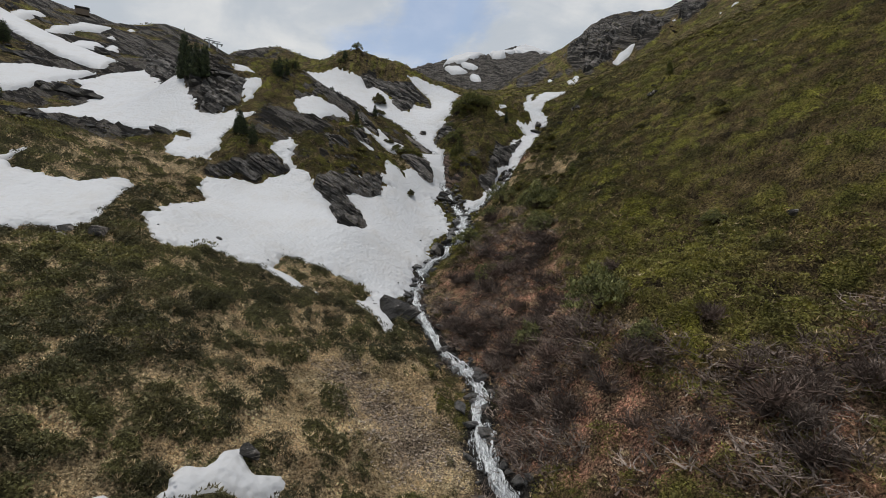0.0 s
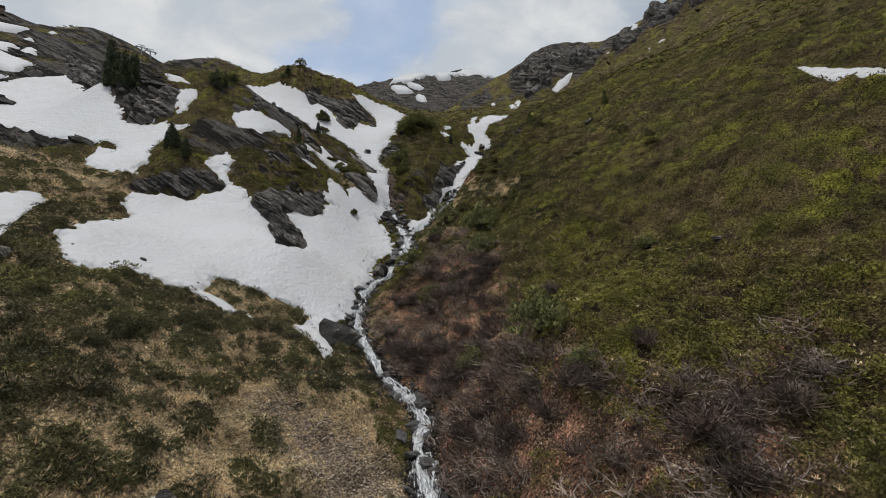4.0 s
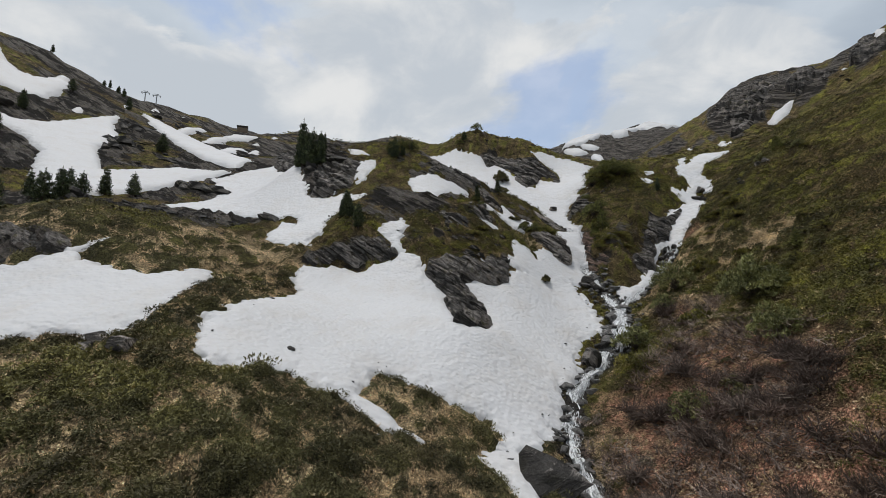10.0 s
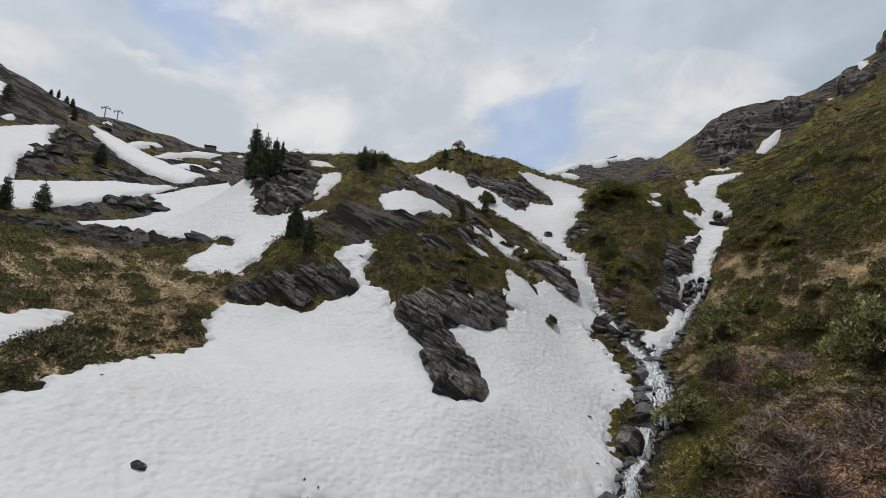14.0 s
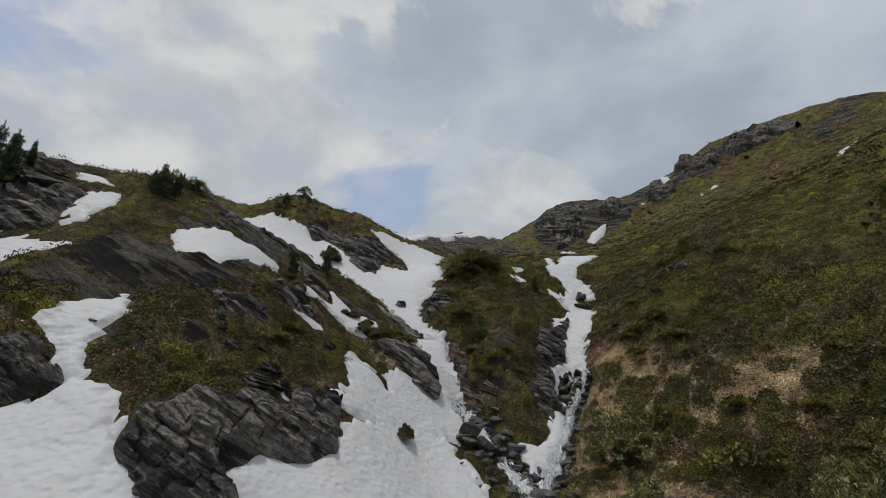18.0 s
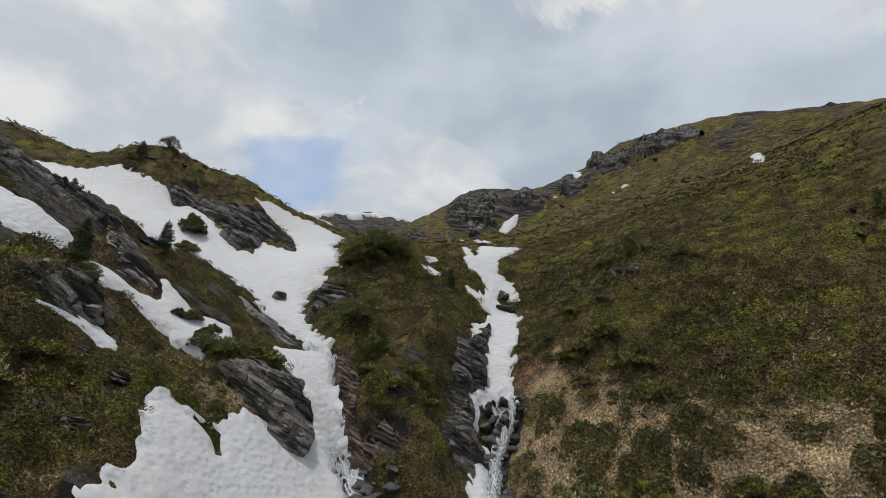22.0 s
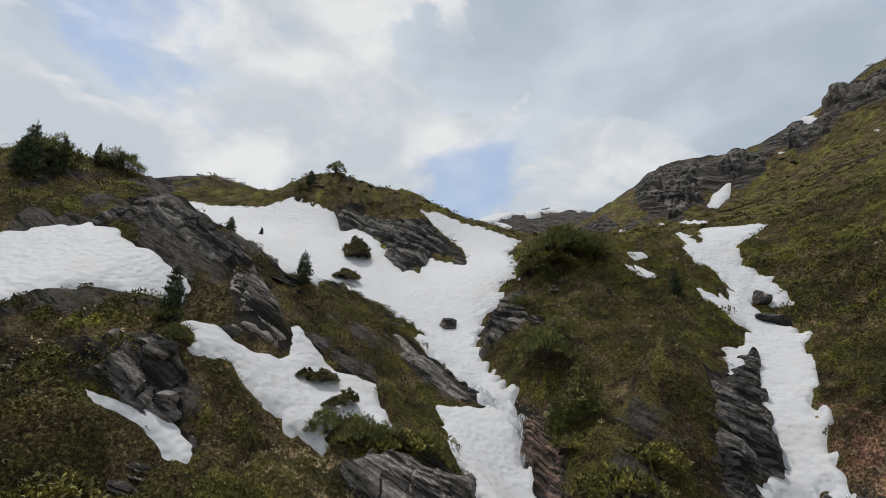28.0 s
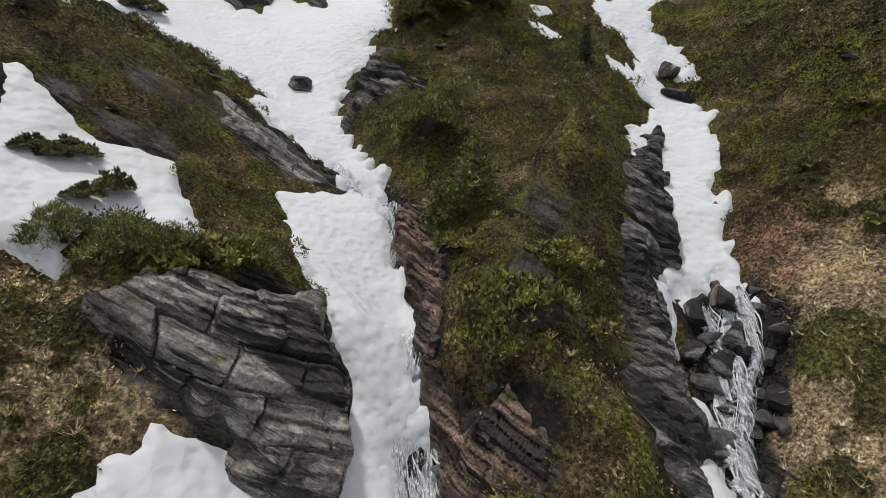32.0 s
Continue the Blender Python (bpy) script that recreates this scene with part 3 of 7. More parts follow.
# ---- outlines on the plan (x, y): snow that still lies, and what the ground is ----
SNOW = {
    "ridge_snow_a": [(11.7, 505.2), (21.9, 517), (40.2, 529.3), (59.7, 523.2), (42.1, 489.4), (25.8, 487)],
    "ridge_snow_b": [(59.4, 484.1), (82.7, 543.3), (119.5, 580.2), (115.1, 512.4), (101.5, 551.1), (87.7, 507.9), (70.8, 487)],
    "basin": [(-28.3, 47), (-27.4, 48.4), (-28.3, 58.5), (-29.8, 66.4), (-27.4, 68.5), (-24.5, 68.9), (-21, 70.8), (-16.8, 67.7), (-11.9, 75.6), (-7.9, 76.5), (-4, 84), (-0.1, 84.6), (2, 80.8), (2.9, 74.9), (0.7, 71.9), (-0.5, 67.5), (-0.4, 61.8), (-2.3, 59.7), (-2.2, 55.9), (-3.4, 52.3), (-4.6, 49.5), (-3.9, 48.1), (-3.5, 42.1), (-4.1, 41.8), (-5.1, 44), (-6.1, 45.5), (-7.4, 46.7), (-6.5, 51.1), (-7.9, 52.2), (-10.5, 51.3), (-12.7, 51), (-15.6, 50.7), (-15.2, 47.2), (-12.8, 46.8), (-10.5, 45.4), (-12.9, 44.5), (-15.6, 45.1), (-19.1, 44.9), (-21.1, 43), (-22.7, 41.4), (-24.5, 42), (-25.3, 43.9)],
    "finger": [(-30.6, 63.7), (-31.4, 66.3), (-27.7, 68.4), (-24.7, 68.5), (-23.9, 69.4), (-21.7, 70.2), (-21, 70.9), (-22.3, 72.7), (-24.6, 73.7), (-25, 76), (-23.4, 81.7), (-21.4, 76.8), (-21.3, 73.3), (-19.7, 71.6), (-16.7, 69.5), (-16, 67.9), (-13.9, 66.8), (-12.7, 63), (-11.5, 60.2), (-10.5, 60), (-10.4, 59.6), (-22.1, 55.4)],
    "chute": [(-7.7, 86), (-6.5, 86.6), (-5.4, 85.7), (-4.4, 85.6), (-4.9, 86.8), (-4.7, 87.4), (-4.3, 87.8), (-4, 88.6), (-3.6, 88.6), (-3.1, 88.7), (-2.5, 88.6), (-1.4, 88.8), (0.4, 90.3), (0.9, 91.5), (-0.3, 92.6), (-1.6, 98.2), (0.9, 99.8), (2.6, 97.3), (2.5, 92.4), (1.8, 91.1), (1.7, 89.5), (2.3, 87.5), (2.7, 86.6), (-8.1, 77.8), (-8.7, 79.2), (-7.5, 82.1), (-8.3, 84.7)],
    "gully": [(-2.2, 99.8), (-0.7, 101.2), (1.3, 100.9), (2.3, 100), (2.4, 98.7), (2.8, 97.7), (3, 96.3), (2.8, 94), (2.3, 93.4), (2.1, 92.5), (2.2, 92), (1.9, 91.5), (1.6, 90.8), (1.3, 89.8), (-0.1, 89.3), (0.2, 90.6), (0.4, 92.1), (0.1, 93), (-0.6, 94.3), (-1.6, 95.7), (-1.9, 98.1)],
    "gully_scrap": [(2, 91.7), (2.6, 91.7), (3.2, 90.9), (3, 90.2), (2.7, 90), (2.3, 90.8)],
    "upper": [(-43.1, 133.5), (-34.3, 136.6), (-28.8, 136.6), (-22.5, 136.3), (-19.1, 136.9), (-17.3, 136.3), (-13.6, 135.7), (-10, 128.3), (-5.6, 124.6), (-5.3, 128.9), (-0.1, 126.7), (-0.4, 134.1), (-7.1, 140.8), (-3.8, 141.7), (3.1, 141.2), (8.3, 138.5), (5.8, 131.8), (4.9, 116.7), (3.1, 117.6), (3.9, 115.3), (1.5, 115.3), (0.8, 110.9), (0.9, 107.8), (2, 104.4), (2.5, 100.5), (1.4, 100.8), (-0.6, 104.4), (-3.1, 106.4), (-4.9, 107.7), (-3.8, 110.4), (-5.4, 112.2), (-8.7, 111.9), (-13.2, 116.1), (-11.4, 103.9), (-14.2, 103.2), (-22.9, 114), (-26, 112.2)],
    "rib_patch": [(-13.9, 91.5), (-14.9, 94.7), (-13.6, 95), (-12.2, 93.8), (-11.5, 94.5), (-10.8, 95.8), (-10.5, 97.2), (-11.5, 98.3), (-10.8, 98.7), (-9.5, 98.2), (-8.4, 97.3), (-6.7, 97.8), (-5.8, 97.7), (-4.9, 96.5), (-4, 94.3), (-4.8, 93.7), (-5.9, 94.2), (-6.7, 93.5), (-6.9, 91.8), (-7.6, 91.9), (-8.9, 91.5), (-9.9, 91.3), (-10.8, 91.2), (-11.4, 91.8), (-11.9, 91.3), (-12.7, 91.1)],
    "rib_low": [(-15.2, 87.2), (-14.2, 87.4), (-13.2, 87.9), (-12.2, 88.3), (-10.7, 88.1), (-10, 87.4), (-11.4, 87.4), (-12.7, 87.4), (-13.7, 86.9), (-14.8, 86.8)],
    "rib_high": [(-24.5, 95.6), (-23.6, 96.7), (-21.4, 96.7), (-18.8, 96.3), (-16.7, 96.4), (-15.9, 95.3), (-17.2, 94.1), (-18.9, 92.2), (-20.5, 88), (-24.5, 89.5), (-26.5, 93)],
    "rib_scrap": [(-8.2, 85.6), (-8, 86.2), (-7.4, 86.4), (-7, 86.4), (-6.9, 86.2), (-8.2, 85.5)],
    "right_gully": [(30.7, 139.1), (25.5, 123.2), (25.2, 119.9), (30.9, 130.1), (34.7, 122.6), (28, 118), (26.4, 115.3), (26.9, 112.1), (26.1, 109.2), (25.1, 111.3), (23.8, 111.3), (24, 108.3), (23.6, 104.4), (22.1, 103.6), (22.1, 102.6), (18.6, 98.1), (17.9, 96.4), (16.4, 93.9), (15.9, 94.2), (16.3, 95.7), (15.4, 94.9), (13.7, 94.7), (12.8, 93), (12.1, 92.5), (12.7, 93.9), (13.1, 94.9), (12.9, 95.4), (14.4, 95.9), (15.7, 97.8), (16, 100.4), (17.8, 104.4), (19.3, 105.4), (20.9, 106.9), (20.3, 107.6), (19.7, 109.5), (19.6, 111.9), (22.3, 111.5), (23.2, 112.5), (23.3, 115.7), (22.4, 117.6)],
    "right_low": [(12.8, 95.4), (13.8, 95.4), (13.7, 94.5), (13, 93.6), (12.4, 92.7), (12.8, 91.6), (11.7, 90.4), (11.3, 88.9), (11, 88.6), (10.1, 88.7), (11, 89.9), (11.7, 91.5), (12.1, 93), (12.3, 93.8), (13.4, 94.5)],
    "right_foot": [(5.5, 85.1), (6.9, 84.8), (8.8, 85.8), (10.1, 88.1), (10.4, 89.5), (12, 90.1), (8, 82), (5.8, 82.1)],
    "spine_strip": [(14.9, 116.6), (16.8, 115.7), (18.4, 113.3), (17.1, 113), (15.4, 115)],
    "spine_scrap": [(16.4, 118.3), (18.2, 118.3), (18.4, 117.1), (16.6, 117)],
    "west": [(-50.9, 43.3), (-47.2, 43.6), (-45.5, 46.1), (-44.2, 50.4), (-43.6, 53.1), (-43.2, 49.6), (-39.3, 49.6), (-36.2, 51), (-35.5, 57.6), (-33.4, 55.3), (-31.1, 47.7), (-30.5, 45.2), (-31.4, 42), (-33.6, 41.2), (-34.8, 40.1), (-36.3, 38.8), (-37.9, 37.2), (-37.3, 34.5), (-33.7, 30.5), (-33.7, 30.2)],
    "knoll_field": [(-80.5, 111.5), (-77.9, 119), (-73, 125.5), (-41.9, 87.3), (-40.6, 85), (-37.4, 85.1), (-35.1, 88), (-35.1, 93), (-36.8, 95.5), (-33.9, 97), (-33.3, 95), (-33.7, 91.2), (-34.9, 86.7), (-31.5, 86.8), (-32.8, 84.3), (-33.6, 78.9), (-31.6, 72.3), (-32.2, 69.8), (-33.7, 69.7), (-37.1, 69.9), (-39.7, 72.2), (-39.2, 74.1), (-37.2, 77.5), (-41.7, 80.7), (-45.7, 82), (-50.1, 82.1)],
    "west_high": [(-150.8, 106.5), (-135.9, 105.3), (-133.7, 110.9), (-140.8, 139.1), (-128.3, 127), (-115.9, 118.9), (-112.8, 109.4), (-97.6, 98.1), (-95.4, 102.8), (-92.1, 113.1), (-79.8, 118.9), (-82.1, 109.4), (-82.4, 99.4), (-83.2, 88.8), (-87.7, 80), (-92.8, 79.7), (-113.6, 96), (-125.5, 99.7), (-139.9, 100)],
    "knoll_left": [(-71.2, 86.3), (-71, 100.7), (-73.2, 115.6), (-66.6, 119), (-47.4, 92.3), (-43.8, 88.2), (-37.3, 85), (-38.3, 81.2), (-41.9, 79.7), (-51.9, 81.5), (-60.9, 84.3)],
    "fore": [(-10.4, 18.5), (-10.8, 19.4), (-10.7, 20.3), (-10.1, 20.5), (-9.7, 21.4), (-9.5, 22.2), (-8.4, 23.5), (-8.8, 22.5), (-8.1, 22), (-7.1, 22.8), (-6.7, 22), (-6.9, 21.2)],
    "fore_scrap": [(-12.9, 16.8), (-12.6, 17.2), (-12.2, 17.8), (-11.6, 17.8), (-11.4, 16.5)],
    "boulder_scrap": [(-5.2, 43.8), (-4.3, 44.3), (-3.3, 41.9), (-4.1, 41.9)],
    "meadow_scrap": [(-39.5, 72.2), (-41, 78.2), (-38.3, 77.4), (-38.2, 74.4), (-38.2, 71.5)],
    "piste": [(-148.9, 154.7), (-130.8, 152.1), (-108.6, 145.8), (-83.7, 131.2), (-80.4, 119.8), (-95.1, 124.5), (-114.5, 134.9), (-134.7, 144.8)],
    "notch_scrap": [(-41.8, 100.8), (-38.2, 100.3), (-35.3, 98.3), (-38.8, 97.6)],
    "notch_lane": [(-36.3, 94.5), (-34, 97.4), (-32.9, 94.7), (-35.6, 90.5), (-36.9, 86.4), (-38.3, 87), (-36.1, 91.6)],
    "west_top": [(-194.4, 131.6), (-191.8, 135.4), (-179.4, 130.5), (-170.5, 130.3), (-173, 142.5), (-164.1, 142.2), (-154.4, 125.6), (-159.6, 120.7), (-165.7, 115.2)],
    "peak": [(86.7, 230.7), (94.1, 236.5), (101.2, 236.1), (95.6, 229.3), (86.7, 223.5)],
    "east_a": [(139.9, 152.9), (140.1, 149.6), (78.7, 109.9), (87.1, 117.5)],
    "east_c": [(107.3, 248.3), (114.2, 244), (113.1, 233.1), (106.2, 241.6)],
    "east_d": [(120.3, 192.5), (123.6, 190.8), (119.9, 186.7), (118.2, 189)],
    "east_band": [(44.9, 46.7), (43.3, 39.4), (41.8, 31.2), (41, 30.6), (41.1, 38.5), (42.2, 41.7)],
    "piste_scrap_1": [(-133.3, 170.7), (-127.3, 158.6), (-123, 145.7), (-126.8, 146.4), (-131.5, 154.8), (-137.2, 170.2)],
    "piste_scrap_2": [(-120.2, 167.6), (-116.6, 160.5), (-114.2, 149.5), (-117.5, 149.6), (-122.9, 160.6), (-124.2, 169.4)],
    "piste_scrap_3": [(-122.7, 191.3), (-120.6, 179), (-121, 168.3), (-124.9, 168.6), (-130.8, 182)],
    "piste_scrap_5": [(-106, 159.6), (-98.6, 145.1), (-99.6, 138.8), (-103.3, 138.7), (-109.6, 152.2), (-109, 158.2)],
    "piste_scrap_6": [(-103, 163), (-98.4, 154.9), (-96.5, 147.4), (-100.9, 151.4), (-107.1, 162.1), (-107.2, 167.1)],
    "piste_scrap_7": [(-98.1, 134.9), (-97, 131.8), (-97.7, 127.9), (-100.2, 128), (-102.1, 133.3), (-101.6, 137)],
    "piste_scrap_8": [(-219.5, 245.2), (-153, 166.2), (-152.5, 162.2), (-223.4, 236.8)],
    "piste_scrap_9": [(-113.6, 177.8), (-112.5, 175.4), (-113.1, 172.2), (-114.6, 172.9), (-116.4, 177.2), (-115.1, 178.8)],
    "piste_scrap_10": [(-188.3, 134), (-182.4, 129.9), (-180.8, 128), (-187.6, 131.8), (-196.6, 137.4), (-194.9, 137.3)],
    "piste_scrap_11": [(-169.4, 133.2), (-164.9, 127), (-163.4, 121), (-166.9, 121.1), (-170, 124.7), (-173.2, 132.6)],
    "piste_scrap_12": [(-170, 144.9), (-163.3, 138.1), (-161.6, 131.9), (-166.2, 131.9), (-172.6, 139.4), (-175.8, 147.3)],
    "piste_scrap_13": [(-145.2, 131.9), (-141.8, 127.3), (-141.6, 124.2), (-144.4, 125.7), (-146.9, 128.5), (-148.6, 133.1)],
    "piste_scrap_14": [(-175.6, 126.4), (-171.5, 123.2), (-171.1, 119.9), (-174.5, 121.2), (-178.1, 123.9), (-178.9, 127.3)],
    "piste_scrap_15": [(-214.1, 261.8), (-206.8, 250), (-147.2, 175.2), (-146.4, 169.6), (-210.2, 244.6), (-214.8, 259.1)],
    "piste_scrap_16": [(-118.1, 197.9), (-117.6, 194.8), (-118.9, 192.8), (-120.9, 194.2), (-122.1, 197.3), (-120.4, 199.2)],
    "piste_scrap_17": [(-155, 155.5), (-147.4, 148), (-147.6, 146.7), (-153.1, 151.4), (-159.1, 157.2), (-160.3, 159.3)],
    "piste_scrap_18": [(-85.1, 116.3), (-84.9, 115.1), (-85.9, 113.6), (-87.6, 114.2), (-87.6, 115.6), (-86.6, 117.1)],
    "piste_scrap_19": [(-85.4, 109.6), (-84.9, 108.1), (-86.9, 106.4), (-88.2, 106.2), (-87.9, 108.1), (-86.7, 109.5)],
    "summit_face": [(59, 486), (86, 545), (114, 590), (135, 550), (150, 520), (115, 498), (102, 532), (87, 509), (72, 484)],
    "summit_scrap_0": [(99.4, 529), (90.3, 507.6), (82.4, 540.1), (99, 570)],
    "summit_scrap_1": [(127.2, 544.8), (117.9, 542.7), (117.3, 553.3), (124.3, 566.2)],
    "summit_scrap_4": [(34.7, 450.1), (27, 448.8), (18.5, 454.1), (11.6, 470.7), (17.2, 474.2), (28.9, 463.5)],
    "summit_scrap_5": [(45.9, 460.6), (40.6, 459.2), (30.5, 470.6), (28.2, 477.2), (31.2, 481.4), (42.4, 472.9)],
    "summit_scrap_6": [(44.2, 420.4), (40.9, 406.9), (35.3, 421.9), (33, 434.6), (37.3, 439.2), (43.3, 430.3)],
    "summit_scrap_7": [(75, 478.8), (68.2, 475.5), (60.2, 479.4), (59.6, 500.9), (66.4, 518.3), (73.1, 501.3)],
    "summit_scrap_8": [(58.5, 234.9), (57.5, 233.3), (57, 234.9), (57, 239), (58, 240), (59.1, 238.3)],
    "summit_scrap_10": [(47.6, 158.8), (45.7, 154.8), (45.9, 161), (62.9, 225.2), (64.6, 225.3), (49.7, 168.1)],
    "summit_scrap_11": [(103.4, 230), (102.7, 230.9), (101.8, 232.7), (102.2, 234.4), (103.2, 235), (103.8, 233.3)],
    "east_scrap_0": [(113.4, 235.3), (111.3, 236), (109.4, 241.6), (109.6, 244.9), (111.7, 245.1), (114.2, 239.7)],
    "east_scrap_1": [(131.6, 226.6), (129.6, 226.8), (129.9, 231.7), (137, 243.7), (137.8, 241), (135.1, 233.3)],
    "east_scrap_3": [(137.2, 214.6), (135.7, 214.1), (135.4, 214.8), (137.6, 217.5), (139.8, 219.4), (139.1, 217.2)],
    "east_scrap_4": [(119.6, 229.3), (118.8, 229.1), (119.1, 231.6), (119.4, 233.4), (120.3, 233.2), (120.3, 231.1)],
    "east_scrap_5": [(135.2, 208.4), (134, 208), (134.1, 209.1), (135.3, 210.6), (136.1, 210.7), (136.4, 210)],
    "east_scrap_6": [(110.5, 191.1), (108.9, 190), (109.2, 190.9), (111.1, 193.6), (112, 194.4), (112.3, 193.7)],
    "east_scrap_7": [(72.1, 235.5), (71.1, 235), (70, 236), (70.2, 237.2), (70.8, 238), (71.9, 236.9)],
    "east_scrap_8": [(81.5, 214.9), (80.6, 213.7), (80.6, 215.6), (81.3, 217.8), (82.7, 219.5), (83, 218.2)],
    "east_scrap_9": [(121.5, 222.6), (120.7, 222.1), (120.8, 223.3), (121.5, 225.5), (122.3, 225.6), (122.6, 224.4)],
    "shoulder_scrap_0": [(116.6, 223), (115.7, 224.4), (115.6, 228.9), (116.3, 233.1), (117.3, 232.4), (117.2, 227.3)],
    "shoulder_scrap_1": [(120.5, 210.8), (120, 211.2), (120, 214.4), (121.2, 218.3), (121.7, 217.9), (121.3, 213.6)],
    "shoulder_scrap_2": [(68.7, 221.2), (48, 157.5), (48.2, 161.3), (66.5, 226.3), (68.8, 230.5), (69.9, 228.8)],
    "shoulder_scrap_3": [(59.3, 231.7), (58.1, 230.2), (57.3, 233.6), (57.2, 236.5), (58.3, 236.5), (59, 235)],
    "shoulder_scrap_4": [(115.3, 188.6), (114.2, 188), (115.2, 191.5), (116.3, 194), (117.4, 195), (116.4, 191.2)],
}
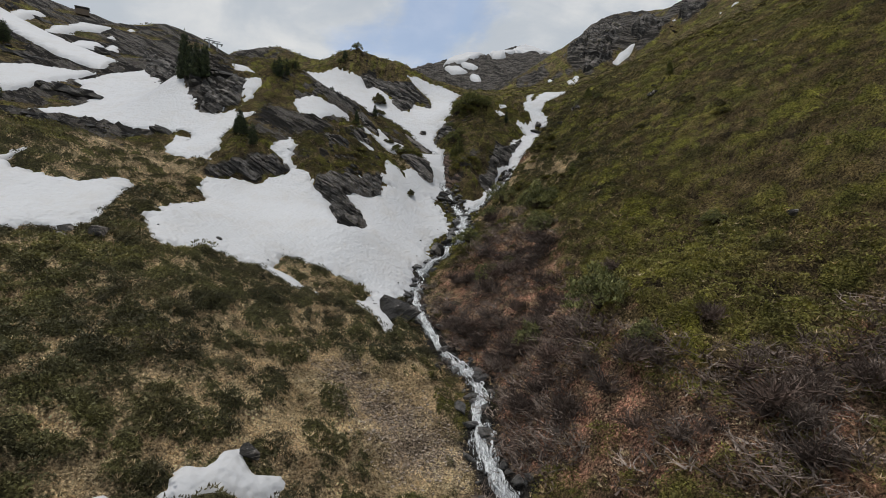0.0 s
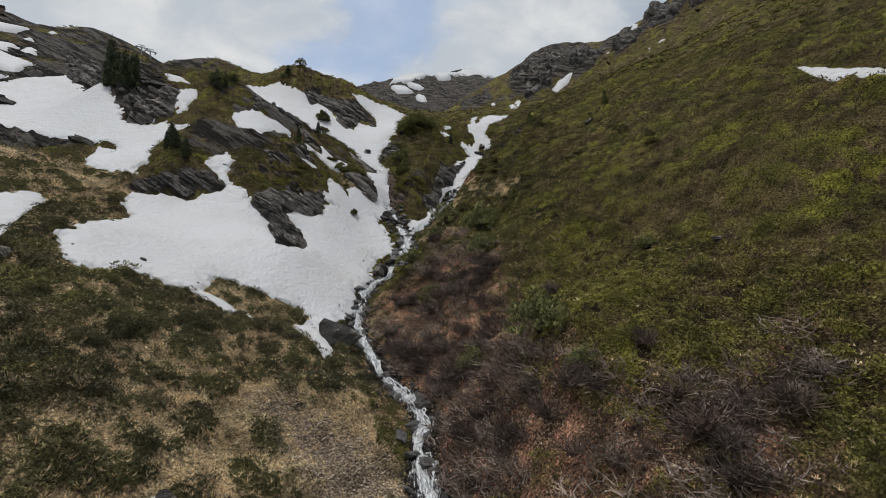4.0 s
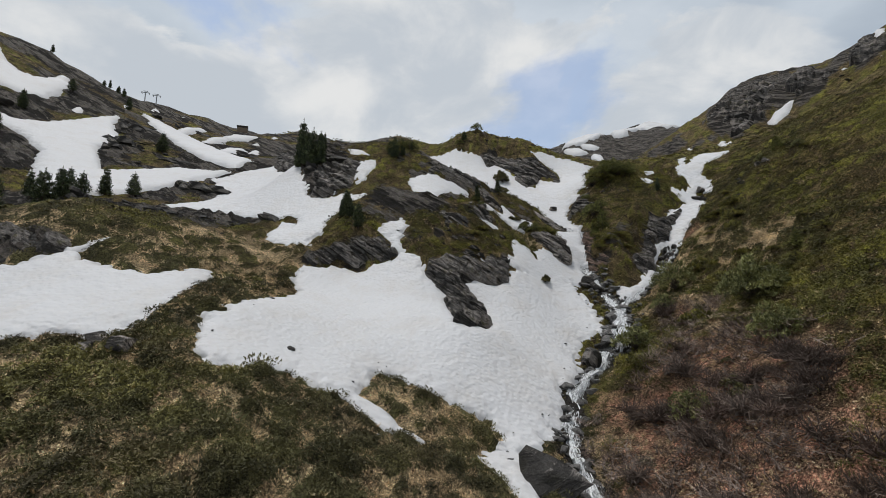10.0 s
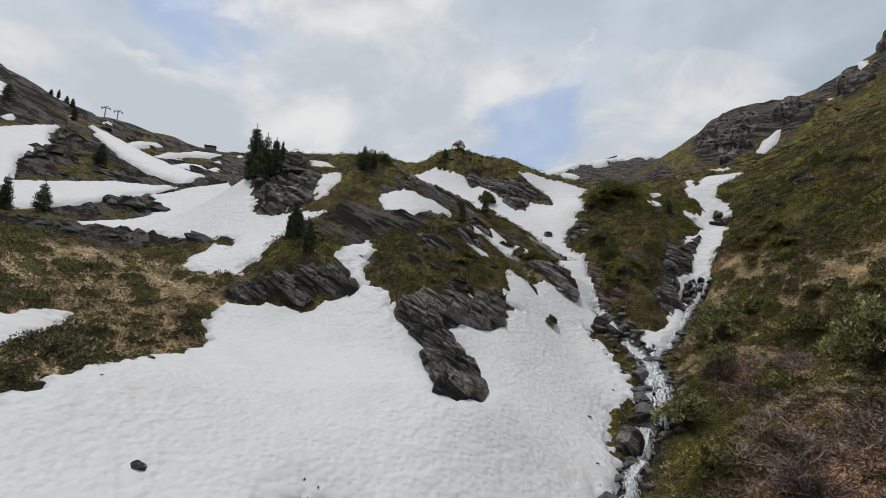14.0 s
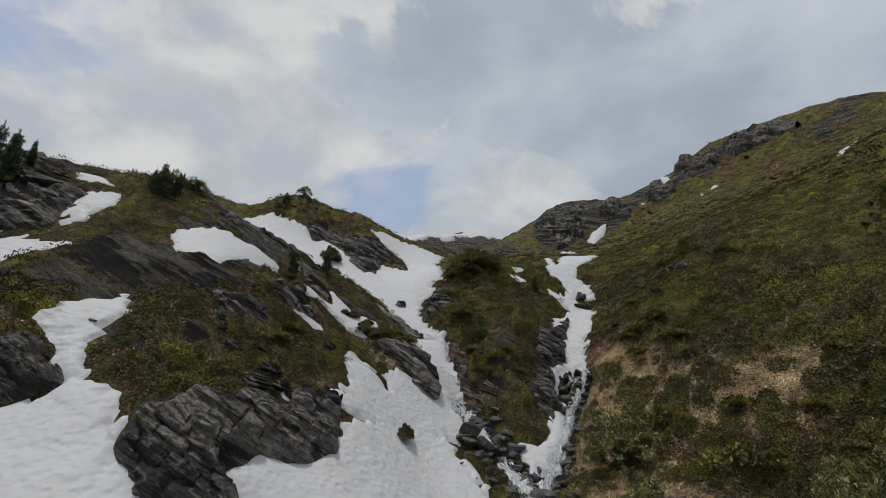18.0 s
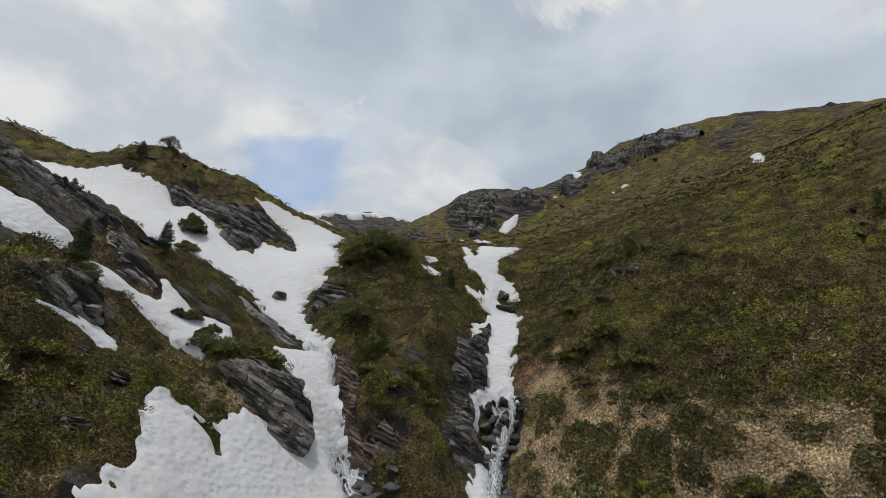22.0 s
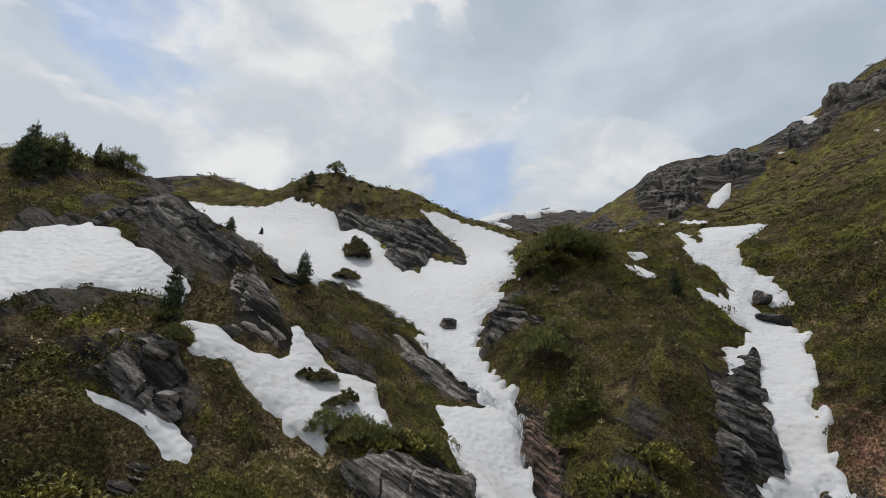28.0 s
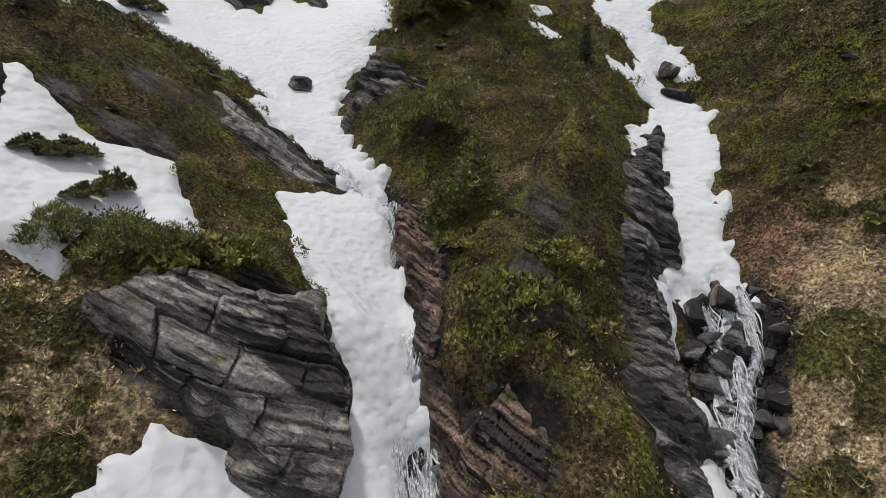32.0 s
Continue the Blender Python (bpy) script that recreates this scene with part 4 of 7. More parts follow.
REGION = {
    "dry_rib": [(-7, 89.7), (-6.5, 91.5), (-5.9, 91.4), (-3.8, 89.7), (-3.3, 88.9), (-3.8, 87.7), (-5.7, 87)],
    "meadow_neck": [(-31, 46), (-33.6, 52.7), (-38, 62.4), (-32, 68.7), (-30.3, 67), (-27.4, 57.4), (-28.5, 47.4), (-25.6, 43.7), (-28.5, 43.3)],
    "rock_rib_upper": [(-18.2, 80.8), (-18.1, 82.4), (-16, 83.7), (-14.1, 84.1), (-14.8, 81.6), (-16.8, 80.1)],
    "rock_rib_mid": [(-16.1, 87.6), (-14.1, 90.1), (-11.9, 89.7), (-10.5, 88.1), (-12.5, 88), (-14.8, 87.2)],
    "rock_rib_left": [(-15.4, 99.1), (-14.8, 100.4), (-13.2, 99.4), (-11.1, 98.2), (-10.6, 97.1), (-10.9, 96.2), (-11.9, 94.9), (-12.8, 94.6)],
    "rock_spine_low": [(3.8, 90.8), (5, 90.5), (5.9, 89.2), (5.4, 88.5), (4, 89.4)],
    "brush": [(0.4, 55.8), (4.5, 58.5), (8.6, 63), (11, 58.5), (13, 53), (12.5, 47), (11, 40), (9.8, 28), (11.5, 23.1), (13.2, 20.5), (15.4, 20.1), (21.7, 22.5), (14.4, 14.8), (3.4, 24.6), (3.9, 34.2), (0.8, 44.2)],
    "dry_slope": [(9.5, 65), (11.5, 67), (13.5, 62), (12, 57), (9.3, 57.5)],
    "redside_low": [(1, 58.6), (3.4, 57.4), (4, 53.6), (2, 52.4), (0.6, 54.3)],
    "redside_high": [(10, 72.2), (13, 70), (11.2, 66.4), (8.7, 69)],
    "gravel": [(-7.9, 33.7), (-6.5, 34.7), (-3.9, 33.5), (-1.1, 33), (1.3, 30.4), (1.7, 27.2), (-2, 26.5), (-4.3, 29.3), (-6.6, 32)],
    "straw": [(-11.7, 33.9), (-9.4, 39.2), (-5.8, 39.5), (-2.8, 37.5), (1.5, 35.6), (2.6, 29.2), (2.6, 25.1), (-6.3, 21.8), (-11.8, 21.7), (-10.5, 25.9)],
    "meadow": [(-41.7, 52.8), (-46.6, 61.5), (-46.3, 68.2), (-40.2, 72.7), (-32.4, 68.6), (-30.5, 65.2), (-28.3, 56.8), (-26.8, 51.9), (-28, 48.5), (-28.4, 46.4), (-26.7, 43.3), (-29.9, 44.6), (-31.3, 45.4), (-30.8, 48.5), (-32.4, 52.3), (-36, 58.4), (-37.8, 56), (-38.3, 51.6)],
    "russet": [(13.9, 92.5), (16.9, 88.7), (16.4, 80.7), (12.9, 79.7), (13.3, 70.8), (11, 61.5), (9.8, 61.6), (10.6, 68.7), (7.8, 77.1)],
    "dry": [(16.7, 90.4), (19.2, 86.9), (19.8, 78), (22.6, 73.9), (22.3, 71.1), (19.4, 71.4), (16.4, 75.3), (15, 80.4), (11.7, 82.6), (9.7, 82.1), (11.2, 86.8)],
    "rock_tongue": [(-16.7, 69.8), (-15.7, 70.7), (-13.3, 74.5), (-10.8, 76.3), (-8.2, 78.5), (-7.9, 75.4), (-8.7, 74.3), (-11.2, 72.5), (-12.7, 70.2), (-11.6, 69), (-10, 67.8), (-8.8, 64.9), (-9.2, 61.7), (-10.3, 60.4), (-11.6, 60.6), (-12.9, 63.5), (-13.7, 66.6), (-14.7, 67.3), (-16.2, 68.3)],
    "rock_knoll": [(-31.6, 67.1), (-31.7, 68.6), (-29.4, 69.8), (-27.5, 70.8), (-25.6, 71.7), (-23.1, 72.7), (-21.1, 71.2), (-21.8, 70.3), (-24, 69.6), (-24.8, 68.7), (-27.9, 68.6), (-30.6, 66.7)],
    "rock_knee": [(-5.6, 90.3), (-4.2, 91), (-3.2, 91.7), (-2.1, 92.9), (-1.2, 93.5), (-0.5, 93.3), (0.2, 92.2), (0.3, 91.4), (0.2, 90.5), (-0.1, 89.3), (-0.8, 88.6), (-1.5, 88.4), (-2.4, 88.4), (-3.3, 88.7), (-4.2, 89.1), (-5, 89.6)],
    "rock_crest": [(-26, 106.1), (-20.9, 104.2), (-15.6, 100.9), (-14.3, 100.4), (-16.6, 98.4), (-20, 98.2), (-22.2, 97.5), (-23.5, 96.9)],
    "rock_arm": [(-5.4, 105.3), (-2.2, 106.1), (0.4, 103.2), (-0.3, 101.6), (-2.7, 101.5), (-4.9, 101.8)],
    "rock_spine_left": [(2.5, 99.4), (4.2, 99.2), (4.6, 96.6), (3.5, 93.4), (2.9, 92.5), (3.6, 90.8), (4.9, 90.5), (5.7, 88.7), (5, 88.4), (3, 89.7), (2.5, 91.8), (2.9, 95.1)],
    "rock_spine_right": [(16, 102.1), (19.7, 104.9), (16.4, 98.7), (14.6, 96.1), (12.7, 95.5), (13.5, 94.5), (12.2, 93.4), (12.3, 91), (10.3, 88.8), (8.2, 89), (10.6, 93.3), (11.7, 96)],
    "rock_spine_head": [(0.7, 108.6), (1.5, 114.2), (3.2, 115.7), (5.1, 114.2), (4.4, 110), (2.5, 108.8)],
    "rock_dome": [(-20.7, 137), (-17.8, 138.1), (-13.6, 139.3), (-9.5, 138), (-5.2, 138.5), (-1.1, 133.7), (-0.4, 126.6), (-2.2, 129.2), (-4.6, 129.5), (-5.7, 125.8), (-7.7, 124.2), (-10.5, 128), (-10.3, 130.2), (-13.6, 134.8), (-15.1, 137.4), (-17.6, 133.4), (-18.9, 135.2)],
    "rock_crag_high": [(149.9, 214.4), (160.9, 219.4), (164.2, 213.8), (161.3, 200.4), (167.2, 192.3), (158.4, 184.9), (147.4, 192.3), (140.4, 197.9)],
    "rock_crag_mid": [(138.7, 233.3), (151.4, 214.8), (134, 201.2), (129.9, 212)],
    "rock_crag_low": [(121.9, 238.5), (132.6, 243.7), (133.6, 227.4), (123, 212.6), (117.4, 224)],
    "rock_crag_foot": [(101.8, 247), (112.7, 252), (119.1, 244), (115.9, 230.4), (103.4, 237.1)],
    "rock_peak": [(74.1, 261.5), (104.3, 303.1), (118.4, 301), (101.8, 247), (94.9, 240.3), (86.5, 233), (73.4, 227.5), (68.9, 244.5)],
    "bank": [(17.5, 94.5), (18.6, 93.6), (21.2, 94.1), (20.6, 92.2), (14.2, 86.9), (12.7, 88.1), (15.3, 91)],
    "redside": [(18.8, 97.7), (19.3, 94.7), (19, 93.4), (17, 92.5), (17, 93.7), (17.7, 95.7)],
    "rock_falls": [(14.3, 94.8), (16.1, 94.5), (16.3, 93.4), (15.7, 91.7), (14, 89.7), (12.7, 88.2), (11.2, 88.8), (13, 91.7), (13.2, 93.2)],
    "rock_west": [(-54.8, 46.3), (-54.2, 49.3), (-49.5, 49.8), (-45.1, 50.6), (-45.9, 47.1), (-46.4, 44.6), (-50.6, 44.1)],
    "rock_fir": [(-76.8, 130.4), (-125.9, 209.6), (-43.5, 99.8), (-36.7, 95.1), (-35.3, 88.4), (-37.7, 85.5), (-40.9, 85.4), (-42.2, 87.7)],
}
# ---- where things stand: x, y and size in metres ----
TREES = {
    "firs_meadow": [(-62.3, 54.7, 5.6), (-64.6, 56, 4.6), (-70.5, 66.5, 5.7), (-84.2, 74.5, 4.4), (-88.6, 84.3, 4.5), (-82.4, 78, 5.1), (-83.2, 82.3, 4.4), (-82.4, 86, 5.3), (-79.2, 89, 4.5), (-91.8, 81.5, 3.2)],
    "firs_rib": [(-48.3, 95.9, 8.7), (-45.2, 94.1, 7), (-43.5, 94, 6.1), (-46.8, 95.2, 6.6), (-49.4, 96.4, 5.2), (-44.4, 95.3, 5.6), (-45.9, 100, 3.4), (-30.6, 98.2, 4.2), (-29.4, 99.5, 3), (-31.8, 98.8, 2.8), (-31, 104.4, 1.9), (-29.3, 104.8, 1.7)],
    "pair": [(-29.6, 75.3, 3.6), (-26.6, 72.4, 3.2), (-30.6, 76.1, 2.4), (-28.9, 75, 2.6)],
    "upper": [(-11.9, 102.1, 2.4), (-26.3, 126.8, 1.45), (-24.7, 139.1, 2.61), (17, 109.1, 2.54), (8.6, 117, 2.6)],
    "rib_foot": [(-14, 90.8, 2.7), (-22.8, 112.1, 1.9)],
    "spine": [(5.6, 96.6, 3.04), (4.2, 97.3, 2.24), (4.7, 97, 1.63)],
    "slope": [(31, 94.7, 2.42), (38.4, 76.9, 2.37), (30.7, 93.9, 1.76), (19.7, 66.8, 1.74), (30.9, 94.4, 2.01)],
    "west_line": [(-177.1, 163.2, 2.8), (-180.1, 168.4, 3.61), (-170.7, 164.2, 3.26), (-166.8, 163.3, 3.68), (-146.9, 147.9, 4.92), (-200.1, 158.7, 3.32), (-104.9, 121.1, 5.55), (-143.6, 112.1, 5.63), (-109.7, 83.1, 6.87), (-126.5, 95.5, 6.08), (-158.8, 136.6, 4.31), (-128.6, 93.8, 4.01)],
}
BUSHES = {
    "dwarf_pine": [(8.7, 115.7, 3.44), (11.1, 115.4, 2.77), (6.4, 115.5, 2.02), (9.8, 117, 2.3), (12.8, 117, 2), (4.8, 102.1, 2.13), (4.6, 104.4, 1.54), (6.2, 103.2, 1.35), (-6.9, 92.2, 1.03), (-5.2, 91.7, 1.18), (-4, 92, 0.93), (-2.5, 92.7, 0.91), (-30, 105.7, 1.86), (-31.4, 105.9, 1.46), (-13.3, 90.4, 0.77), (-30.8, 100.2, 2.12), (-22, 143.5, 1.7), (-25.8, 137.7, 1.3), (-14.3, 90.9, 0.77), (4.4, 112.2, 1.17)],
    "willow": [(10.5, 29.6, 2.47), (14.7, 61.6, 2.55), (22.1, 37.1, 1.11), (13.7, 62.1, 2.98), (5.5, 69.8, 2.74), (11.7, 79, 2.98), (12.4, 54.3, 2.17), (14.3, 61.8, 2.07), (7.6, 36.4, 1.52), (15.3, 65.7, 1.9), (6.3, 53.4, 1.81), (9, 72.9, 1.57), (30.3, 98.9, 1.02), (30.8, 88.4, 0.98), (11.2, 24.8, 1.04)],
    "juniper": [(5.5, 91.8, 1.64), (4.5, 91.6, 1.18), (7.7, 93.6, 1.46), (4.7, 95.5, 1.04), (-3.5, 92.5, 1.53), (8.5, 92.5, 1.05), (7.7, 115.1, 2.44), (-13.2, 80.6, 1.29), (-12.3, 84.2, 1.16), (10.9, 66.9, 1.82), (4.2, 61.1, 1.8), (15, 71.9, 1.94), (15.2, 78.9, 1.9), (21.2, 85.2, 1.6), (22.3, 89.4, 1.4), (19.9, 81.9, 1.47)],
    "alder": [(8.6, 72, 1.97), (6.6, 57.2, 2.34), (8.4, 54.5, 1.95), (11.5, 51, 2.17), (6.1, 53.7, 2.08), (8.1, 49.6, 2.08), (9.6, 46.9, 1.58), (6.2, 49.1, 2.05), (14.2, 24.4, 1.37), (11, 23.7, 1.46), (14.9, 38.6, 1.65), (13.7, 19.1, 1.7), (16.8, 18.1, 1.64), (20.1, 19.3, 1.52), (10.6, 20.5, 1.53), (13.9, 16.2, 1.66), (10.6, 68.7, 1.71)],
    "isle": [(-13.8, 126.3, 1.81), (-12.7, 117.3, 1.3), (-9, 95.4, 0.49), (-8.2, 95.8, 0.69), (-7, 93.8, 0.46), (-6.6, 94.8, 0.62), (-13.2, 124.9, 1.79), (-3.6, 81.2, 0.7), (-3.5, 81.9, 0.63)],
}
STONES = {
    "boulder": [(-3, 46.3, 2.2), (0.7, 67.3, 1.75), (2.4, 71.2, 1.2), (-20.8, 47.7, 0.38), (-44, 40.2, 0.72), (-2.1, 113.3, 1.38), (24, 107.9, 1.5), (24.6, 110.6, 1.24), (-30.8, 40.5, 0.86), (-27.2, 39.9, 0.94), (-31.4, 42.1, 1.22), (24.3, 31.7, 0.49), (34, 74.4, 0.7), (-8.5, 22.5, 0.58), (0.5, 38.8, 0.46), (27.8, 93.2, 1), (24.8, 91.8, 0.65), (27.8, 91.3, 0.9), (34.6, 74.2, 0.63), (-12, 88.5, 0.66), (-14.7, 88.5, 0.65), (-13.1, 88.8, 0.77), (1.5, 85.4, 0.99), (3, 83.9, 1.06), (2, 86.3, 1.34)],
    "fall": [(15.6, 94.3, 0.66), (14.2, 94.1, 0.55), (13.3, 93.1, 0.48), (15, 92.9, 0.48), (14.2, 92.4, 0.51), (14.2, 93.4, 0.4), (15, 92.3, 0.47), (13.4, 92.2, 0.42), (12.4, 90.5, 0.49), (15.2, 91.5, 0.29), (13.6, 91.4, 0.36), (14.4, 90.4, 0.42), (15.7, 91.6, 0.33), (14.8, 94.5, 0.38)],
}
COURSES = {
    "lower": [(4.2, 23.8), (3.7, 25.7), (3.2, 28.4), (3.1, 30.7), (3.3, 33.2), (3.8, 34.3), (3.4, 38.7), (1.9, 41.3), (0.7, 43.2), (-0.1, 45.8), (-1.3, 49.1), (-1.8, 54.1), (-1.3, 59), (0.3, 63.8), (2.9, 71.1), (4.7, 77.1), (6.9, 81.7)],
    "middle": [(4.1, 70.1), (4.5, 72.3), (5, 74), (5.2, 76.2), (5.1, 79), (4.3, 82), (3.3, 85.1), (2.8, 87.7), (2.4, 91)],
    "right": [(6, 79.6), (7.9, 82.8), (10.7, 86.5), (13.6, 91.7), (15.9, 94.2)],
    "fall_a": [(12, 88.6), (12.4, 89.4), (13.2, 90.4), (13.9, 91.2), (14.3, 92), (14.4, 92.9), (14.5, 93.5), (14.6, 94.3)],
    "fall_b": [(13.8, 90.9), (14.4, 91.4), (15, 91.7), (15.4, 92.3), (15.8, 93.1), (16.1, 94)],
    "left_a": [(1.8, 90), (1.8, 90.8), (1.8, 91.3)],
    "left_b": [(2.4, 92.5), (2.6, 93), (2.5, 93.9)],
    "left_d": [(2.5, 97.6), (2.8, 98.8), (2.5, 99.8)],
    "left_c": [(1.3, 101.4), (0.7, 103.3), (0.2, 104.8)],
}

# ---- tools for meshes ----
def mesh_from(name, verts, faces, mats, smooth=True):
    """A mesh from arrays of corners and of faces that all have as many sides."""
    me = bpy.data.meshes.new(name)
    verts, faces = np.asarray(verts, np.float32), np.asarray(faces, np.int32)
    me.vertices.add(len(verts))
    me.vertices.foreach_set("co", verts.ravel())
    n, k = faces.shape
    me.loops.add(n * k)
    me.loops.foreach_set("vertex_index", faces.ravel())
    me.polygons.add(n)
    me.polygons.foreach_set("loop_start", np.arange(n, dtype=np.int32) * k)
    me.polygons.foreach_set("use_smooth", np.full(n, smooth))
    me.update(calc_edges=True)
    for m in mats if isinstance(mats, (list, tuple)) else [mats]:
        me.materials.append(m)
    return me


def grid_faces(rows, cols):
    a = (np.arange(rows - 1)[:, None] * cols + np.arange(cols - 1)).ravel()
    return np.stack([a, a + 1, a + cols + 1, a + cols], 1)


def inside(x, y, outline):
    """How far places lie inside an outline, in metres; below zero outside."""
    p = np.array(outline, float)
    q = np.roll(p, -1, 0)
    x, y = np.asarray(x, float), np.asarray(y, float)
    best, odd = np.full(x.shape, 1e9), np.zeros(x.shape, bool)
    for (ax, ay), (bx, by) in zip(p, q):
        dx, dy = bx - ax, by - ay
        s = np.clip(((x - ax) * dx + (y - ay) * dy) / (dx * dx + dy * dy + 1e-9), 0, 1)
        best = np.minimum(best, (x - ax - s * dx) ** 2 + (y - ay - s * dy) ** 2)
        if dy:
            odd ^= ((ay > y) != (by > y)) & (x < ax + dx * (y - ay) / dy)
    return np.sqrt(best) * np.where(odd, 1, -1)


def within(x, y, outline, margin):
    """inside(), worked out only near the outline; far off it is -99."""
    p = np.array(outline, float)
    near = (x > p[:, 0].min() - margin) & (x < p[:, 0].max() + margin) & (y > p[:, 1].min() - margin) & (y < p[:, 1].max() + margin)
    out = np.full(np.shape(x), -99.0)
    out[near] = inside(x[near], y[near], outline)
    return out


def along(x, y, line):
    """The distance from a course (x, y, ...)."""
    best = np.full(np.shape(x), 1e9)
    for (ax, ay, *_), (bx, by, *_) in zip(line[:-1], line[1:]):
        dx, dy = bx - ax, by - ay
        s = np.clip(((x - ax) * dx + (y - ay) * dy) / (dx * dx + dy * dy), 0, 1)
        best = np.minimum(best, np.hypot(x - ax - s * dx, y - ay - s * dy))
    return best


def ground_kind(x, y):
    """Shares of rock, dry grass, brush and gravel at places."""
    kind = {}
    for name, key in (("rock", "rock_"), ("gravel", "gravel"), ("brush", "brush"), ("dry", "russet"), ("dry", "straw"), ("dry", "meadow"), ("dry", "dry"), ("dry", "bank"), ("brush", "redside")):
        soft = 1.0 if name == "rock" else 2.5
        for region, outline in REGION.items():
            if region.startswith(key):
                d = np.clip(0.5 + within(x, y, outline, 6) / (2 * soft), 0, 1)
                kind[name] = np.maximum(kind.get(name, 0), d)
    far = np.clip((np.hypot(x, y - 60) - 70) / 60, 0, 1)
    patchy = value_noise(x, y, 16, 71) + 0.7 * value_noise(x, y, 5.5, 72) + 0.4 * value_noise(x, y, 2.2, 73)
    kind["rock"] = np.maximum(kind["rock"], far * np.clip(0.5 + 1.6 * (patchy - np.where(x < -40, -0.3, np.where(y > 215, 0.2, 0.85))), 0, 1))
    west = np.clip((-34 - x) / 15, 0, 1) * np.clip((y - 58) / 20, 0, 1)
    rib = np.clip((-3 - x) / 6, 0, 1) * np.clip((x + 34) / 6, 0, 1) * np.clip((y - 70) / 6, 0, 1) * np.clip((150 - y) / 10, 0, 1)
    spine = np.clip((x - 2) / 2, 0, 1) * np.clip((17 - x) / 3, 0, 1) * np.clip((y - 88) / 4, 0, 1) * np.clip((122 - y) / 4, 0, 1)
    rib = rib * (1 - np.clip((x + 18) / 2, 0, 1) * np.clip((94 - y) / 3, 0, 1) * np.clip((y - 80) / 3, 0, 1))
    kind["rock"] = np.maximum(kind["rock"], west * np.clip(0.5 + 1.8 * (patchy + 0.3), 0, 1))
    broken = 0.7 * value_noise(x, y, 7, 75) + 0.8 * value_noise(x, y, 2.6, 76) + 0.5 * value_noise(x, y, 1.3, 77)
    kind["rock"] = np.maximum(kind["rock"], np.maximum(rib, spine) * np.clip(0.5 + 2.2 * (broken - np.where(spine > 0, 0.75, 0.5)), 0, 1))
    kind["rock"] = np.maximum(kind["rock"], rib * np.clip(0.5 + 1.8 * (patchy - 0.72), 0, 1))
    kind["rock"] = np.maximum(kind["rock"], spine * np.clip(0.5 + 1.8 * (patchy - 0.85), 0, 1))
    kind["rock"] = np.maximum(kind["rock"], 0.9 * np.clip((y - 280) / 60, 0, 1))
    kind["dry"] = np.maximum(kind["dry"], 0.3 * far * np.clip(0.6 + value_noise(x, y, 11, 74), 0, 1))
    wet = np.full(np.shape(x), 99.0)
    for course in COURSES.values():
        wet = np.minimum(wet, along(x, y, course))
    kind["wet"] = np.clip(1.3 - wet / 1.35 + 0.3 * value_noise(x, y, 1.7, 78), 0, 1)
    return kind


def snow_depth(x, y):
    """How far places lie inside the nearest snow outline."""
    best = np.full(np.shape(x), -99.0)
    for outline in SNOW.values():
        best = np.maximum(best, within(x, y, outline, 4))
    return best


def plant_cover(x, y, kind):
    """The share of ground under plants, and the share of dark scrub among them."""
    scrub = np.clip(0.5 + (0.12 * y - 4 - x) / 6, 0, 1) * np.clip(0.5 + (58 - y) / 8, 0, 1)
    scrub = np.maximum(scrub, 0.7 * kind["dry"])
    drift = value_noise(x, y, 3.4, 51) + 0.6 * value_noise(x, y, 1.5, 52)
    bank = np.clip(0.5 + (y - 33 + 0.4 * (x + 12)) / 8, 0, 1) * scrub
    return 0.88 + 0.16 * np.clip((x - 9) / 4, 0, 1) * (1 - scrub) - 0.04 * scrub + 0.16 * bank + 0.14 * np.clip((-11 - x) / 4, 0, 1) * scrub - np.where(x > 5, np.where((x > 14) & (y > 86), 0.85, 0.52), np.where(x < -25, 0.40, 0.26)) * kind["dry"] - 1.0 * kind["brush"] - kind["gravel"] - kind["rock"] + 0.36 * drift, scrub


def plants_at(x, y, kind):
    """How high a place lies on a dwarf shrub, the shrub's own number, and the share of dark scrub."""
    cover, scrub = plant_cover(x, y, kind)
    wide, a = cushions(x + 0.2 * value_noise(x, y, 0.5, 2), LONG * y + 0.2 * value_noise(x, y, 0.5, 9), 1.35, 60, cover)
    small, b = cushions(x, LONG * y, 0.62, 70, cover - 0.15)
    top = np.maximum(wide, 0.55 * small)
    return top, np.where(wide > 0.55 * small, a, b), scrub, small


def ledges(b, seed):
    """A stair of beds along b: a steep riser, then a tread that falls back; each bed has its own height."""
    layer = np.floor(b).astype(np.int64)
    f = b - layer
    own = 0.55 + 0.45 * value_noise(layer * 3.7, 0 * b, 1.0, seed)
    return np.where(f < 0.2, f / 0.2, (1 - f) / 0.8) * own


def swells(x, y):
    """The broken lie of the far mountain sides."""
    far = np.clip((np.hypot(x, y - 60) - 120) / 200, 0, 1)
    return far * (2.2 * value_noise(x, y, 17, 6) + 4.5 * value_noise(x, y, 47, 7) + 1.0 * value_noise(x, y, 7, 8))


